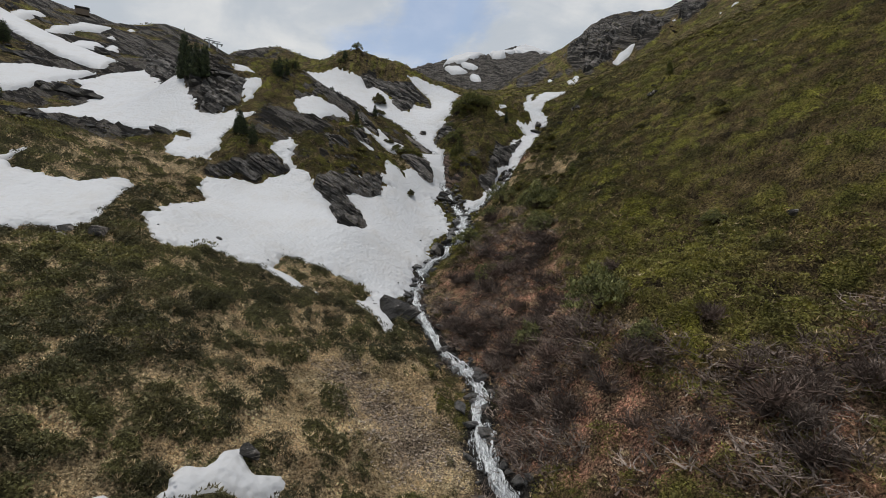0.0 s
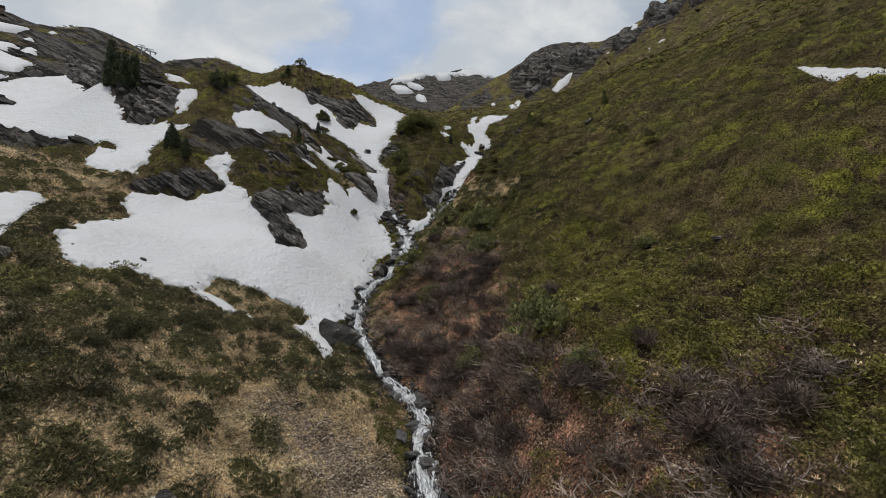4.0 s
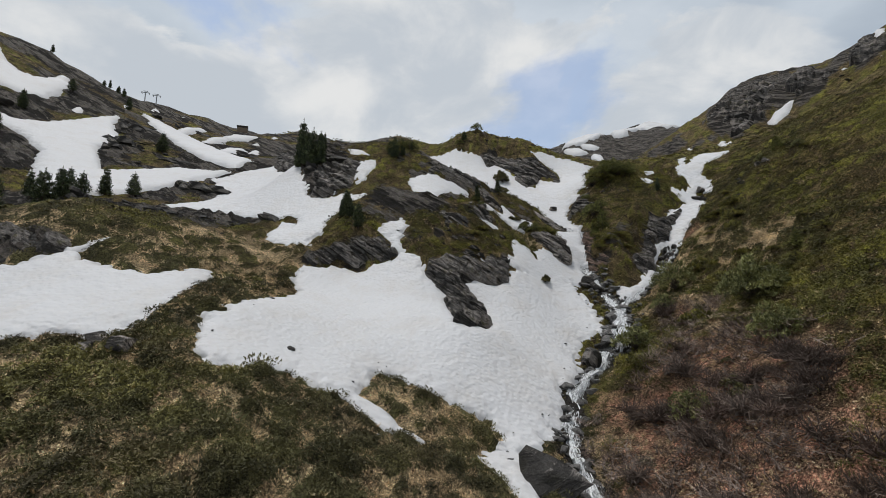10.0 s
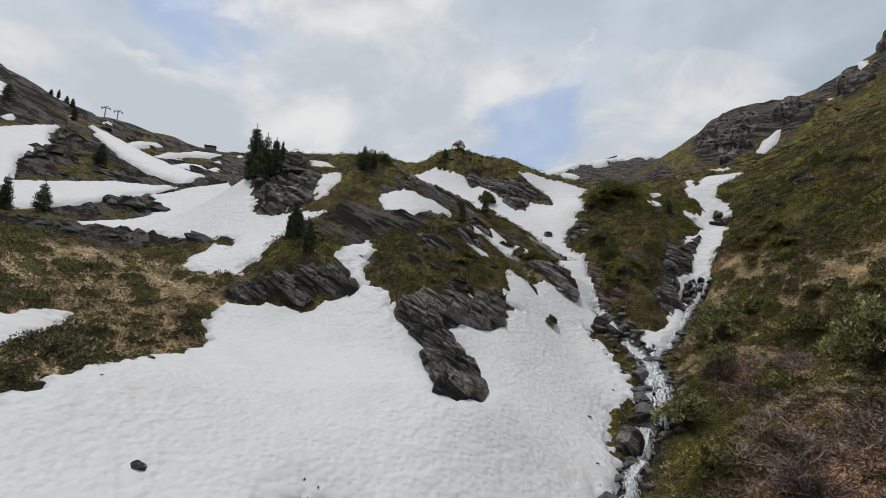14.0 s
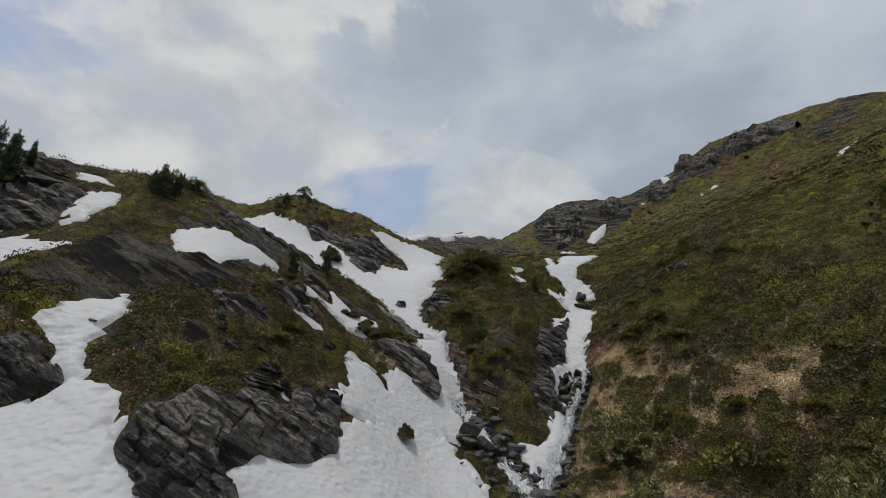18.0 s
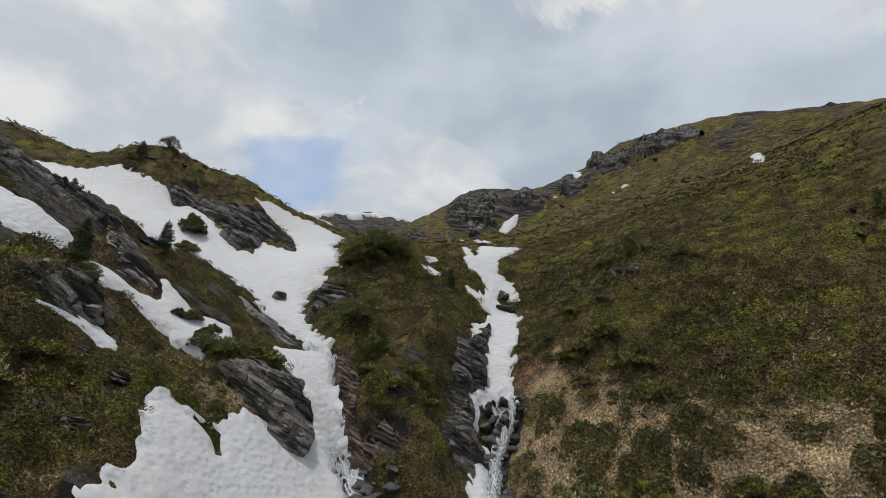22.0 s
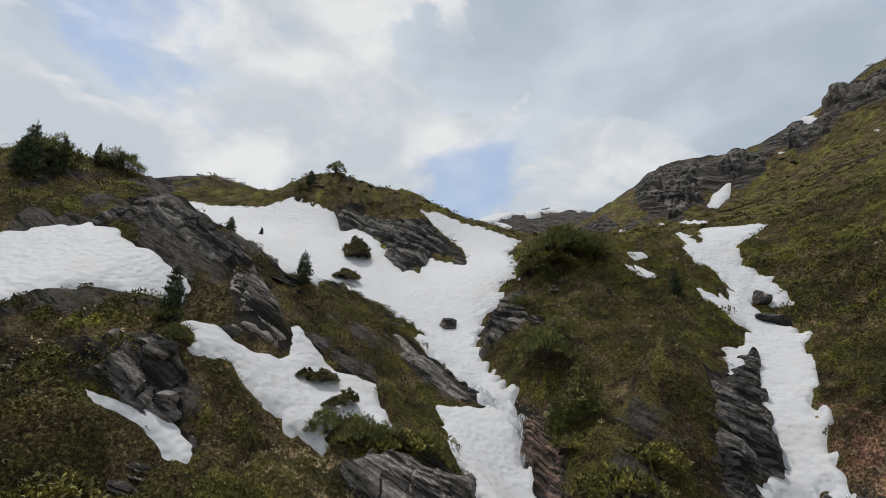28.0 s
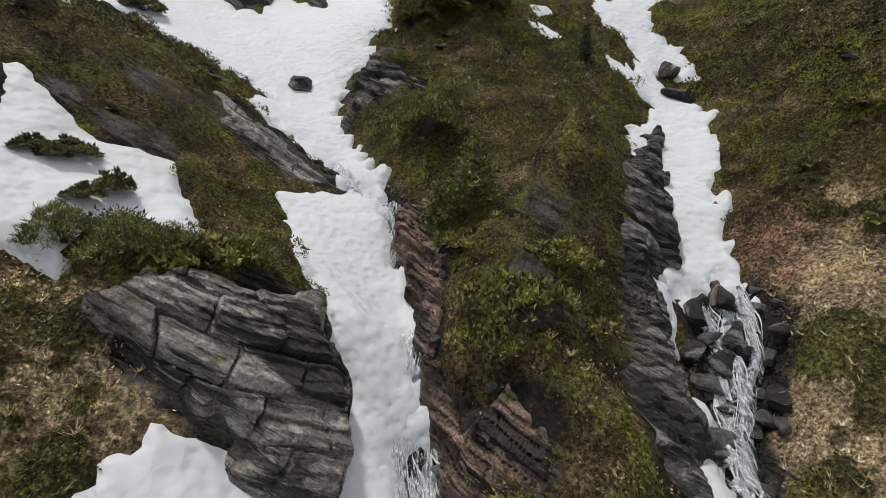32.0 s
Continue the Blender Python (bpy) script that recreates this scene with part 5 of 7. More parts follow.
def relief(x, y, z, kind, plants=None):
    """What stands out from the smooth land: hummocks and cushions of heath."""
    rock = kind["rock"]
    top, _, scrub, small = plants or plants_at(x, y, kind)
    far = np.clip((np.hypot(x, y - 60) - 120) / 200, 0, 1)
    bumps = 0.34 * value_noise(x, y, 5.5, 3) + 0.34 * value_noise(x, y, 2.3, 4) + 0.10 * np.abs(value_noise(x, y, 0.75, 5))
    bumps += (0.70 + 0.2 * scrub + 0.3 * np.clip((x - 12) / 8, 0, 1)) * top + 0.25 * small
    b = (BED[0] * x + BED[1] * y + BED[2] * z) / np.where(far > 0.1, 2.6, 1.5) + 0.5 * value_noise(x, y, 4, 13)
    beds = rock * np.where(far > 0.1, 1.5, 0.95) * (ledges(b, 15) + 0.6 * np.abs(value_noise(x, y, 1.7, 12)))
    snow = np.clip(0.5 - snow_depth(x, y) / 1.2, 0, 1)
    stream = np.clip(np.minimum(along(x, y, LAND["stream_bed"]), np.minimum(along(x, y, LAND["left_fall"]), along(x, y, LAND["right_fall"]))) / 2.5, 0.15, 1)
    trench = np.zeros(np.shape(x))
    for course in COURSES.values():
        trench = np.maximum(trench, np.exp(-(along(x, y, course) / 1.3) ** 2))
    return (bumps * (1 - 0.6 * rock) + beds + far * rock * 2.5 * np.abs(value_noise(x, y, 6, 14))) * stream * snow + swells(x, y) - 0.45 * trench - 0.25 * (1 - snow)


def height(x, y):
    x, y = np.broadcast_arrays(np.asarray(x, float), np.asarray(y, float))
    z = bare(x, y)
    return z + relief(x, y, z, ground_kind(x, y))


def stretch(lo, hi, step, far, grow, back):
    """Lines a step apart from lo to hi, and ever wider apart beyond."""
    core = list(np.arange(lo, hi + step, step))
    a, d = core[-1], step
    while a < far:
        d *= grow
        a += d
        core.append(a)
    a, d = core[0], step
    while a > -far:
        d *= back
        a -= d
        core.insert(0, a)
    return np.array(core)


def build_ground():
    xs, ys = stretch(-46, 50, 0.25, 3500, 1.05, 1.05), stretch(17, 114, 0.25, 3500, 1.045, 1.10)
    x, y = np.meshgrid(xs, ys)
    z = bare(x, y)
    kind = ground_kind(x, y)
    plants = plants_at(x, y, kind)
    z += relief(x, y, z, kind, plants)
    kind["shrub"], kind["tone"], kind["scrub"] = plants[:3]
    kind["dry"] = np.maximum(kind["dry"], 0.8 * plants[2])
    me = mesh_from("ground", np.stack([x, y, z], -1).reshape(-1, 3), grid_faces(len(ys), len(xs)), GROUND)
    for name, share in kind.items():
        me.attributes.new(name, "FLOAT", "POINT").data.foreach_set("value", share.astype(np.float32).ravel())
    return tagged(new("ground", me), "mountain slopes of heath, dry grass and bare schist round a gully", "ground", kind="structure")


build_ground()

# ---- old snow ----
BARE = ("rock_tongue", "rock_knoll", "rock_dome", "rock_falls")


def snow_patch(outline, label, thick, cell):
    """Snow that lies on the ground within an outline, thinning to a ragged edge."""
    p = np.array(outline, float)
    (x0, y0), (x1, y1) = p.min(0) - 1.5 * cell - 0.4, p.max(0) + 1.5 * cell + 0.4
    xs, ys = np.arange(x0, x1 + cell, cell), np.arange(y0, y1 + cell, cell)
    x, y = np.meshgrid(xs, ys)
    wander = min(1.0, 0.05 * np.ptp(p, 0).min() + 0.12)
    d = inside(x, y, outline) + wander * (0.35 * value_noise(x, y, 2.4, 21) + 0.4 * value_noise(x, y, 0.9, 22) + 0.6 * value_noise(x, y, 0.45, 23))
    for bed in BARE:
        d = np.minimum(d, -within(x, y, REGION[bed], 5) + 0.3 * value_noise(x, y, 1.1, 24))
    for name, course in COURSES.items():
        d = np.minimum(d, along(x, y, course) - (0.85 if name in ("lower", "middle") else 0.35) + (0.4 if name in ("lower", "middle") else 0.15) * value_noise(x, y, 1.3, 27))
    w = 0.45 + 0.6 * cell
    z = bare(x, y) + swells(x, y) + 0.10 * value_noise(x, y, 5.5, 3) + thick * np.where(d > 0, 1 - np.exp(-d / w), 2.2 * d / w)
    z += np.where(d > 0, 1, 0) * (0.04 * value_noise(x, 1.7 * y, 0.7, 25) + 0.09 * value_noise(x, y, 3.1, 26)) * min(1, d.max())
    keep = d > -1.2 * cell - 0.15
    faces = grid_faces(len(ys), len(xs))
    faces = faces[keep.ravel()[faces].any(1)]
    used, back = np.unique(faces, return_inverse=True)
    co = np.stack([x, y, z], -1).reshape(-1, 3)[used]
    ob = new("snow_patch", mesh_from("snow_patch", co, back.reshape(faces.shape), SNOW_MAT))
    return tagged(ob, label, "snow patch", "snow patches")


SNOW_LABEL = {
    "basin": "broad field of old white snow in the basin beside the stream", "finger": "old snow running up between two rock ribs",
    "gully": "narrow tongue of pitted snow lying in the gully", "right_gully": "long strip of dirty snow in the steep side gully",
    "upper": "large smooth snowfield below the round hilltop", "west": "level snowfield on the meadow with stones in it",
}
for site, outline in SNOW.items():
    reach = np.hypot(*(np.mean(outline, 0) - (0, 60)))
    snow_patch(outline, SNOW_LABEL.get(site, "patch of old snow melting away on the heath"), 0.38 + 0.011 * max(0, reach - 60), 0.22 if reach < 75 else 0.6 if reach < 140 else 1.4)

# ---- tools for things and their parts ----
def thing(name, label, category, group="", at=(0, 0, 0)):
    ob = tagged(new(name), label, category, group)
    ob.empty_display_size = 0.2
    ob.location = at
    return ob


def part(name, me, parent, label=""):
    ob = new(name, me)
    ob.parent = parent
    return tagged(ob, label) if label else ob


def level(x, y):
    return float(height(np.array([x]), np.array([y]))[0])


def surface(x, y):
    """The ground, or the snow where it lies."""
    z = level(x, y)
    deep = float(snow_depth(np.array([x]), np.array([y]))[0]) > 0.25
    return max(z, float(bare(np.array([x]), np.array([y]))[0]) + 0.28) if deep else z


def unit(v):
    v = np.asarray(v, float)
    return v / np.linalg.norm(v, axis=-1, keepdims=True)


def ball(divisions):
    bm = bmesh.new()
    bmesh.ops.create_icosphere(bm, subdivisions=divisions, radius=1)
    co = np.array([v.co[:] for v in bm.verts])
    faces = np.array([[v.index for v in f.verts] for f in bm.faces])
    bm.free()
    return co, faces


BALL = {n: ball(n) for n in (1, 2, 3)}


def stone_shape(seed, divisions=3, flat=(1, 0.8, 0.65), cuts=16, beds=0.0):
    """A broken stone: a ball with flats knocked off it, roughened, and split into beds across z if asked."""
    rng = np.random.default_rng(seed)
    co, faces = BALL[divisions]
    co = co.copy()
    for _ in range(cuts):
        n = unit(rng.normal(size=3))
        d = co @ n
        q = rng.uniform(0.36, 0.74)
        over = d > q
        co[over] -= np.outer(d[over] - q, n)
    co *= 1.18 + 0.025 * rng.normal(size=(len(co), 1)) + 0.06 * np.sin(co @ rng.normal(size=(3, 1)) * 4 + seed)
    if beds:
        layer = np.floor((co[:, 2] + 0.25 * co[:, 0] + 1.3) * beds).astype(int)
        push = rng.uniform(0.72, 1.1, layer.max() + 2)
        co[:, :2] *= push[layer][:, None]
    return co * np.array(flat), faces


def stone_mesh(name, seed, mat, **how):
    co, faces = stone_shape(seed, **how)
    return mesh_from(name, co, faces, mat, smooth=False)


def place_of(x, y, z, size, turn=0, tilt=(0, 0)):
    size = size if isinstance(size, (tuple, list)) else (size,) * 3
    return pose(x, y, z, tilt[0], tilt[1], turn) @ Matrix.Diagonal((*size, 1))


def merged(name, shapes, spots, mat, tone, smooth=False):
    """Many small shapes (arrays of triangles) at spots (x, y, z, size, height, turn, which), in one mesh; tone varies from shape to shape."""
    verts, tones = [], []
    which = spots[:, 6].astype(int)
    for n, tris in enumerate(shapes):
        s = spots[which == n]
        if not len(s):
            continue
        c, d = np.cos(s[:, 5])[:, None], np.sin(s[:, 5])[:, None]
        t = tris.reshape(-1, 3)
        x = (c * t[:, 0] - d * t[:, 1]) * s[:, 3:4] + s[:, 0:1]
        y = (d * t[:, 0] + c * t[:, 1]) * s[:, 3:4] + s[:, 1:2]
        z = t[:, 2] * s[:, 4:5] + s[:, 2:3]
        verts.append(np.stack([x, y, z], -1).reshape(-1, 3))
        tones.append(np.repeat(tone[which == n], len(t)))
    v, k = np.concatenate(verts), np.concatenate(tones)
    me = mesh_from(name, v, np.arange(len(v)).reshape(-1, 3), mat, smooth)
    me.attributes.new("tone", "FLOAT", "POINT").data.foreach_set("value", k.astype(np.float32))
    return me


def leaf_tuft(seed, leaves, leaf=0.4, dome=0.62, hollow=0.55, narrow=0.34):
    """Leaves over a low dome of radius 1, as triangles."""
    rng = np.random.default_rng(seed)
    d = unit(rng.normal(size=(leaves, 3)))
    d[:, 2] = np.abs(d[:, 2])
    r = rng.uniform(hollow, 1.0, (leaves, 1)) * (1 + 0.2 * np.sin(3 * np.arctan2(d[:, 1:2], d[:, :1]) + seed))
    base = d * r * (1, 1, dome)
    out = unit(d + 0.7 * rng.normal(size=d.shape) + (0, 0, 0.35))
    side = unit(np.cross(out, 0.5 * rng.normal(size=d.shape) + (0, 0, 1)))
    size = leaf * rng.uniform(0.6, 1.3, (leaves, 1))
    return np.stack([base - side * size * narrow, base + side * size * narrow, base + out * size], 1)


def grass_tuft(seed, blades, lean=0.6):
    rng = np.random.default_rng(seed)
    a = rng.uniform(0, 2 * np.pi, blades)
    foot = np.stack([np.cos(a), np.sin(a), 0 * a], 1) * rng.uniform(0, 0.35, (blades, 1))
    tip = foot + np.stack([np.cos(a) * lean, np.sin(a) * lean, rng.uniform(0.6, 1.1, blades)], 1) * rng.uniform(0.6, 1.2, (blades, 1))
    side = np.stack([-np.sin(a), np.cos(a), 0 * a], 1) * 0.05
    return np.stack([foot - side, foot + side, tip], 1)


def twig_tuft(seed, twigs):
    """Bare branching twigs that lean out and down the slope."""
    rng = np.random.default_rng(seed)
    tris = []
    for _ in range(twigs):
        a = rng.uniform(0, 2 * np.pi)
        way = unit(np.array([np.cos(a) * rng.uniform(0.3, 1.1), np.sin(a) * rng.uniform(0.3, 1.1), rng.uniform(0.35, 1.0)]))
        at, size = np.array([rng.normal() * 0.12, rng.normal() * 0.12, 0.0]), 0.048
        for _ in range(3):
            end = at + way * rng.uniform(0.25, 0.5)
            side = unit(np.cross(way, rng.normal(size=3))) * size
            tris.append([at - side, at + side, end])
            fork = unit(way + 0.9 * rng.normal(size=3)) * rng.uniform(0.18, 0.4)
            tris.append([end - way * 0.1 - side * 0.5, end - way * 0.1 + side * 0.5, end + fork])
            at, way, size = end - way * 0.04, unit(way + 0.45 * rng.normal(size=3)), size * 0.75
    return np.array(tris)

# ---- the stream and its falls ----
def smooth_course(course, step):
    p = np.array(course, float)
    d = np.r_[0, np.cumsum(np.hypot(*np.diff(p, axis=0).T))]
    s = np.arange(0, d[-1], step)
    x, y = np.interp(s, d, p[:, 0]), np.interp(s, d, p[:, 1])
    x += 0.16 * value_noise(s, 0 * s, 1.6, 31)
    return np.stack([x, y], 1)


def ribbon(course, wide, lift, step=0.3, across=9, seed=0, mat=None):
    """A band of running water along a course, with ragged sides."""
    c = smooth_course(course, step)
    way = unit(np.gradient(c, axis=0))
    side = np.stack([way[:, 1], -way[:, 0]], 1)
    s = np.arange(len(c)) * step
    u = np.linspace(-1, 1, across)
    half = wide * (0.7 + 0.4 * value_noise(s, 0 * s + seed, 1.9, 33) + 0.25 * value_noise(s, 0 * s + seed, 0.7, 34))
    x = c[:, :1] + side[:, :1] * u * half[:, None]
    y = c[:, 1:] + side[:, 1:] * u * half[:, None]
    z = bare(x, y) - 0.45 * np.exp(-(np.abs(u) * half[:, None] / 1.3) ** 2) + lift - 0.28 * np.abs(u) ** 3
    z += 0.09 * value_noise(x, y, 0.6, 35) + 0.05 * value_noise(x, y, 0.25, 36)
    drop = np.floor((s + 0.7 * value_noise(s, 0 * s, 4, 37)) / 2.2)
    z += (0.18 * ((s / 2.2) % 1))[:, None] * np.sign(drop[:, None] + 1)
    return mesh_from("water", np.stack([x, y, z], -1).reshape(-1, 3), grid_faces(len(c), across), mat or WATER)


def strands(course, count, spread, lift, parent, seed, wide=0.05):
    """Threads of white water that part and join along a course, each a part."""
    r = np.random.default_rng(seed)
    full = smooth_course(course, 0.16)
    for n in range(count):
        a = r.integers(0, max(1, len(full) - 12))
        b = min(len(full), a + r.integers(8, 34))
        c = full[a:b]
        if len(c) < 4:
            continue
        s = np.arange(a, b) * 0.16
        way = unit(np.gradient(c, axis=0))
        side = np.stack([way[:, 1], -way[:, 0]], 1)
        off = spread * (0.75 * value_noise(s, 0 * s + n * 3.1, 1.5, 38) + 0.35 * value_noise(s, 0 * s + n * 1.7, 0.6, 39) + r.uniform(-0.4, 0.4))
        half = wide * (0.5 + 1.3 * np.abs(value_noise(s, 0 * s + n, 0.5, 40))) * np.sin(np.linspace(0.15, 3.0, len(s)))
        x = c[:, :1] + side[:, :1] * (off[:, None] + half[:, None] * np.array([-1, -0.4, 0.4, 1]))
        y = c[:, 1:] + side[:, 1:] * (off[:, None] + half[:, None] * np.array([-1, -0.4, 0.4, 1]))
        z = bare(x, y) - 0.45 * np.exp(-(off[:, None] / 1.3) ** 2) + lift + 0.05 * value_noise(x, y, 0.3, 41) + np.array([-0.02, 0.02, 0.02, -0.02]) + 0.18 * ((s / 2.2) % 1)[:, None]
        part("strand", mesh_from("strand", np.stack([x, y, z], -1).reshape(-1, 3), grid_faces(len(c), 4), FOAM), parent)


stream = thing("stream", "white mountain stream tumbling over dark stones in its bed", "stream")
part("water", ribbon(COURSES["lower"], 0.46, 0.24), stream)
for n_veil, (wide, lift) in enumerate(((0.75, 0.27), (0.5, 0.36))):
    part("veil", ribbon(COURSES["lower"], wide, lift, 0.16, 13, 20 + n_veil, VEIL), stream, "torn white froth on the water")
strands(COURSES["lower"], 150, 0.45, 0.29, stream, 1, 0.07)
for n, (course, wide, count, thread) in enumerate((("middle", 0.45, 80, 0.08), ("right", 0.3, 40, 0.06), ("fall_a", 0.22, 14, 0.02), ("fall_b", 0.16, 10, 0.018), ("left_a", 0.30, 5, 0.02), ("left_b", 0.3, 5, 0.02), ("left_d", 0.25, 5, 0.02), ("left_c", 0.25, 5, 0.02))):
    fall = thing("waterfall", "branch of white water falling between wet dark rocks", "waterfall", "branches of the stream")
    lift = 0.55 if course.startswith("fall") else 0.27
    part("water", ribbon(COURSES[course], wide * 0.6, lift - 0.12, 0.2, 7, n), fall)
    for n_veil, (wider, higher) in enumerate(((2.4, 0.06), (1.7, 0.20))):
        part("veil", ribbon(COURSES[course], wide * wider, lift + higher, 0.12, 13, n + 7 * n_veil, VEIL), fall, "thin torn veil of white water")
    strands(COURSES[course], count, wide * (1.7 if course.startswith("fall") else 1.2), lift + 0.05, fall, 10 + n, thread)

# ---- boulders, stones and outcrops ----
STONE_MESHES = [stone_mesh("stone", 100 + n, ROCK, divisions=3, flat=(1, 0.82, 0.66)) for n in range(5)]
DARK_MESHES = [stone_mesh("stone", 150 + n, DARK_ROCK, divisions=3, flat=(1, 0.82, 0.75)) for n in range(5)]
WET_MESHES = [stone_mesh("stone", 200 + n, WET, divisions=2, flat=(1, 0.8, 0.62), cuts=13) for n in range(5)]

rng = np.random.default_rng(5)
for n, (x, y, size) in enumerate(STONES["boulder"]):
    near_stream = min(float(along(np.array([x]), np.array([y]), c)[0]) for c in COURSES.values()) < 3
    label = "dark weathered boulder standing beside the stream" if near_stream else "grey schist boulder lying on the slope"
    ob = tagged(new("boulder", (DARK_MESHES if near_stream else STONE_MESHES)[n % 5]), label, "boulder", "boulders")
    ob.matrix_world = place_of(x, y, surface(x, y) + 0.22 * size, (size, size * rng.uniform(0.8, 1.1), size * rng.uniform(0.85, 1.15)), rng.uniform(0, 360), (rng.uniform(-15, 15), rng.uniform(-15, 15)))
for n, (x, y, size) in enumerate(STONES["fall"]):
    ob = tagged(new("boulder", (DARK_MESHES + WET_MESHES)[n % 10]), "wet dark rock between the strands of the waterfall", "boulder", "rocks in the waterfall")
    ob.matrix_world = place_of(x, y, level(x, y) + 0.3 + 0.2 * size, (size * 1.5, size * 1.3, size * 1.7), rng.uniform(0, 360), (rng.uniform(-35, 35), rng.uniform(-35, 35)))
# stones along the water
for course, gap, spread, big in (("lower", 0.7, 1.2, 0.42), ("lower", 1.5, 1.2, 0.55), ("middle", 0.30, 2.4, 0.50), ("middle", 0.9, 2.0, 0.85), ("right", 0.3, 1.6, 0.42), ("left_a", 0.35, 0.9, 0.3), ("left_b", 0.4, 0.8, 0.26), ("fall_a", 0.5, 0.8, 0.26)):
    for x, y in smooth_course(COURSES[course], gap):
        x, y = x + rng.choice((-1, 1)) * rng.uniform(0.15, 1) * spread, y + rng.normal() * 0.4
        size = big * rng.uniform(0.45, 1.5)
        ob = tagged(new("stone", WET_MESHES[rng.integers(5)]), "wet dark stone in the bed of the stream", "stone", "stones in the stream")
        ob.matrix_world = place_of(x, y, level(x, y) + 0.25 * size, (size, size, size), rng.uniform(0, 360), (rng.uniform(-20, 20), rng.uniform(-20, 20)))


def loose_pieces(faces, count):
    """The faces, sorted into pieces that hang together."""
    mark = np.arange(count)
    while True:
        low = mark[faces].min(1)
        was = mark.copy()
        np.minimum.at(mark, faces, np.repeat(low[:, None], faces.shape[1], 1))
        mark = mark[mark]
        if (mark == was).all():
            break
    return [faces[mark[faces[:, 0]] == m] for m in np.unique(mark[faces[:, 0]])]


def rock_face(region, label, cell, rise, bed, jag=0.0, bands=3, mat=None, steep=0.35, ragged=0.0):
    """Bare schist within a region of the plan: beds that slant through the face, broken into blocks; each band of beds is a part."""
    p = np.array(REGION[region], float)
    (x0, y0), (x1, y1) = p.min(0) - 2 * cell - 0.5, p.max(0) + 2 * cell + 0.5
    xs, ys = np.arange(x0, x1, cell), np.arange(y0, y1, cell)
    x, y = np.meshgrid(xs, ys)
    z = bare(x, y) + swells(x, y)
    d = inside(x, y, p) + 0.9 * bed * value_noise(x, y, 2.2 * bed, 81) + 0.4 * bed * value_noise(x, y, 0.8 * bed, 82)
    d += ragged * (value_noise(x, y, 9, 95) + 0.6 * value_noise(x, y, 4, 96) - 0.3)
    dy, dx = np.gradient(z, cell)
    up = unit(np.stack([-dx, -dy, np.ones_like(z)], -1))
    b = (BED[0] * x + BED[1] * y + BED[2] * z) / bed + 0.6 * value_noise(x, y, 7 * bed, 83) + 0.22 * value_noise(x, y, 1.6 * bed, 84)
    layer = np.floor(b)
    c = (0.88 * x + 0.25 * y - 0.42 * z) / (2.6 * bed) + 5.3 * value_noise(layer * 2.3, 0 * b, 1.0, 85) + 0.15 * value_noise(x, y, bed, 97)
    block = value_noise(np.floor(c) * 5.1, layer * 3.3, 1.0, 86)
    crack = (np.minimum(c - np.floor(c), np.floor(c) + 1 - c) < 0.025) | (b - layer < 0.10 * (1.1 + value_noise(x, y, 1.6 * bed, 92)))
    out = bed * (0.50 * ledges(b, 87) + 0.26 * ledges(3.1 * b, 88) + 0.12 * value_noise(x, y, 0.5 * bed, 89) + 0.07 * value_noise(x, y, 0.22 * bed, 98) + 0.42 * block - 0.42 * crack + 0.45 * value_noise(x, y, 3.2 * bed, 99))
    out += jag * (np.abs(value_noise(x, y, 2.6 * jag + 0.1, 90)) + 0.5 * np.abs(value_noise(x, y, jag + 0.1, 91)))
    out = np.where(d > 0, (rise + out) * (1 - np.exp(-d / (steep * bed + 0.05))), 0)
    z = z + np.where(d > 0, 0.12, 2.5 * d - 0.02)
    co = (np.stack([x, y, z], -1) + up * out[..., None]).reshape(-1, 3)
    faces = grid_faces(len(ys), len(xs))
    faces = faces[(d.ravel()[faces] > -1.5 * cell).any(1)]
    band = np.floor(b.ravel()[faces[:, 0]] / bands).astype(int)
    middle = co[np.unique(faces)].mean(0)
    top = thing("rock_outcrop", label, "rock outcrop", "outcrops of schist", middle)
    for n in np.unique(band):
        some = faces[band == n]
        used, back = np.unique(some, return_inverse=True)
        some = back.reshape(some.shape)
        for piece in loose_pieces(some, len(used)):
            if len(piece) > 5:
                own, back = np.unique(piece, return_inverse=True)
                part("bed", mesh_from("bed", co[used[own]] - middle, back.reshape(piece.shape), mat or ROCK, False), top)


rock_face("rock_knee", "massive knee of layered grey schist beside the snow", 0.035, 0.75, 0.62)
rock_face("rock_tongue", "dark layered rock tongue reaching down into the snow", 0.065, 0.55, 0.55, 0.25, 5, mat=DARK_ROCK)
rock_face("rock_knoll", "ledge of dark schist below the pine knoll", 0.07, 0.4, 0.55, 0.25, 5, mat=DARK_ROCK)
rock_face("rock_crest", "bare beds of grey schist along the rib crest", 0.08, 0.2, 0.55, 0.25, 5, mat=DARK_ROCK)
rock_face("rock_arm", "slanting slab of schist above the snow tongue", 0.05, 0.3, 0.6)
rock_face("rock_spine_left", "broken reddish rock along the foot of the spine", 0.05, 0.05, 0.3, 0.45, 8, mat=RUSTY)
rock_face("rock_spine_right", "dark wet rock flank above the side gully", 0.06, 0.25, 0.4, 0.6, 6, mat=DARK_ROCK)
rock_face("rock_spine_head", "dark rock head over the upper snowfield", 0.1, 0.6, 0.8, mat=DARK_ROCK)
rock_face("rock_rib_upper", "ledge of dark schist high on the rib", 0.07, 0.2, 0.6, mat=DARK_ROCK)
rock_face("rock_rib_mid", "ledge of dark schist across the rib", 0.06, 0.25, 0.6, mat=DARK_ROCK)
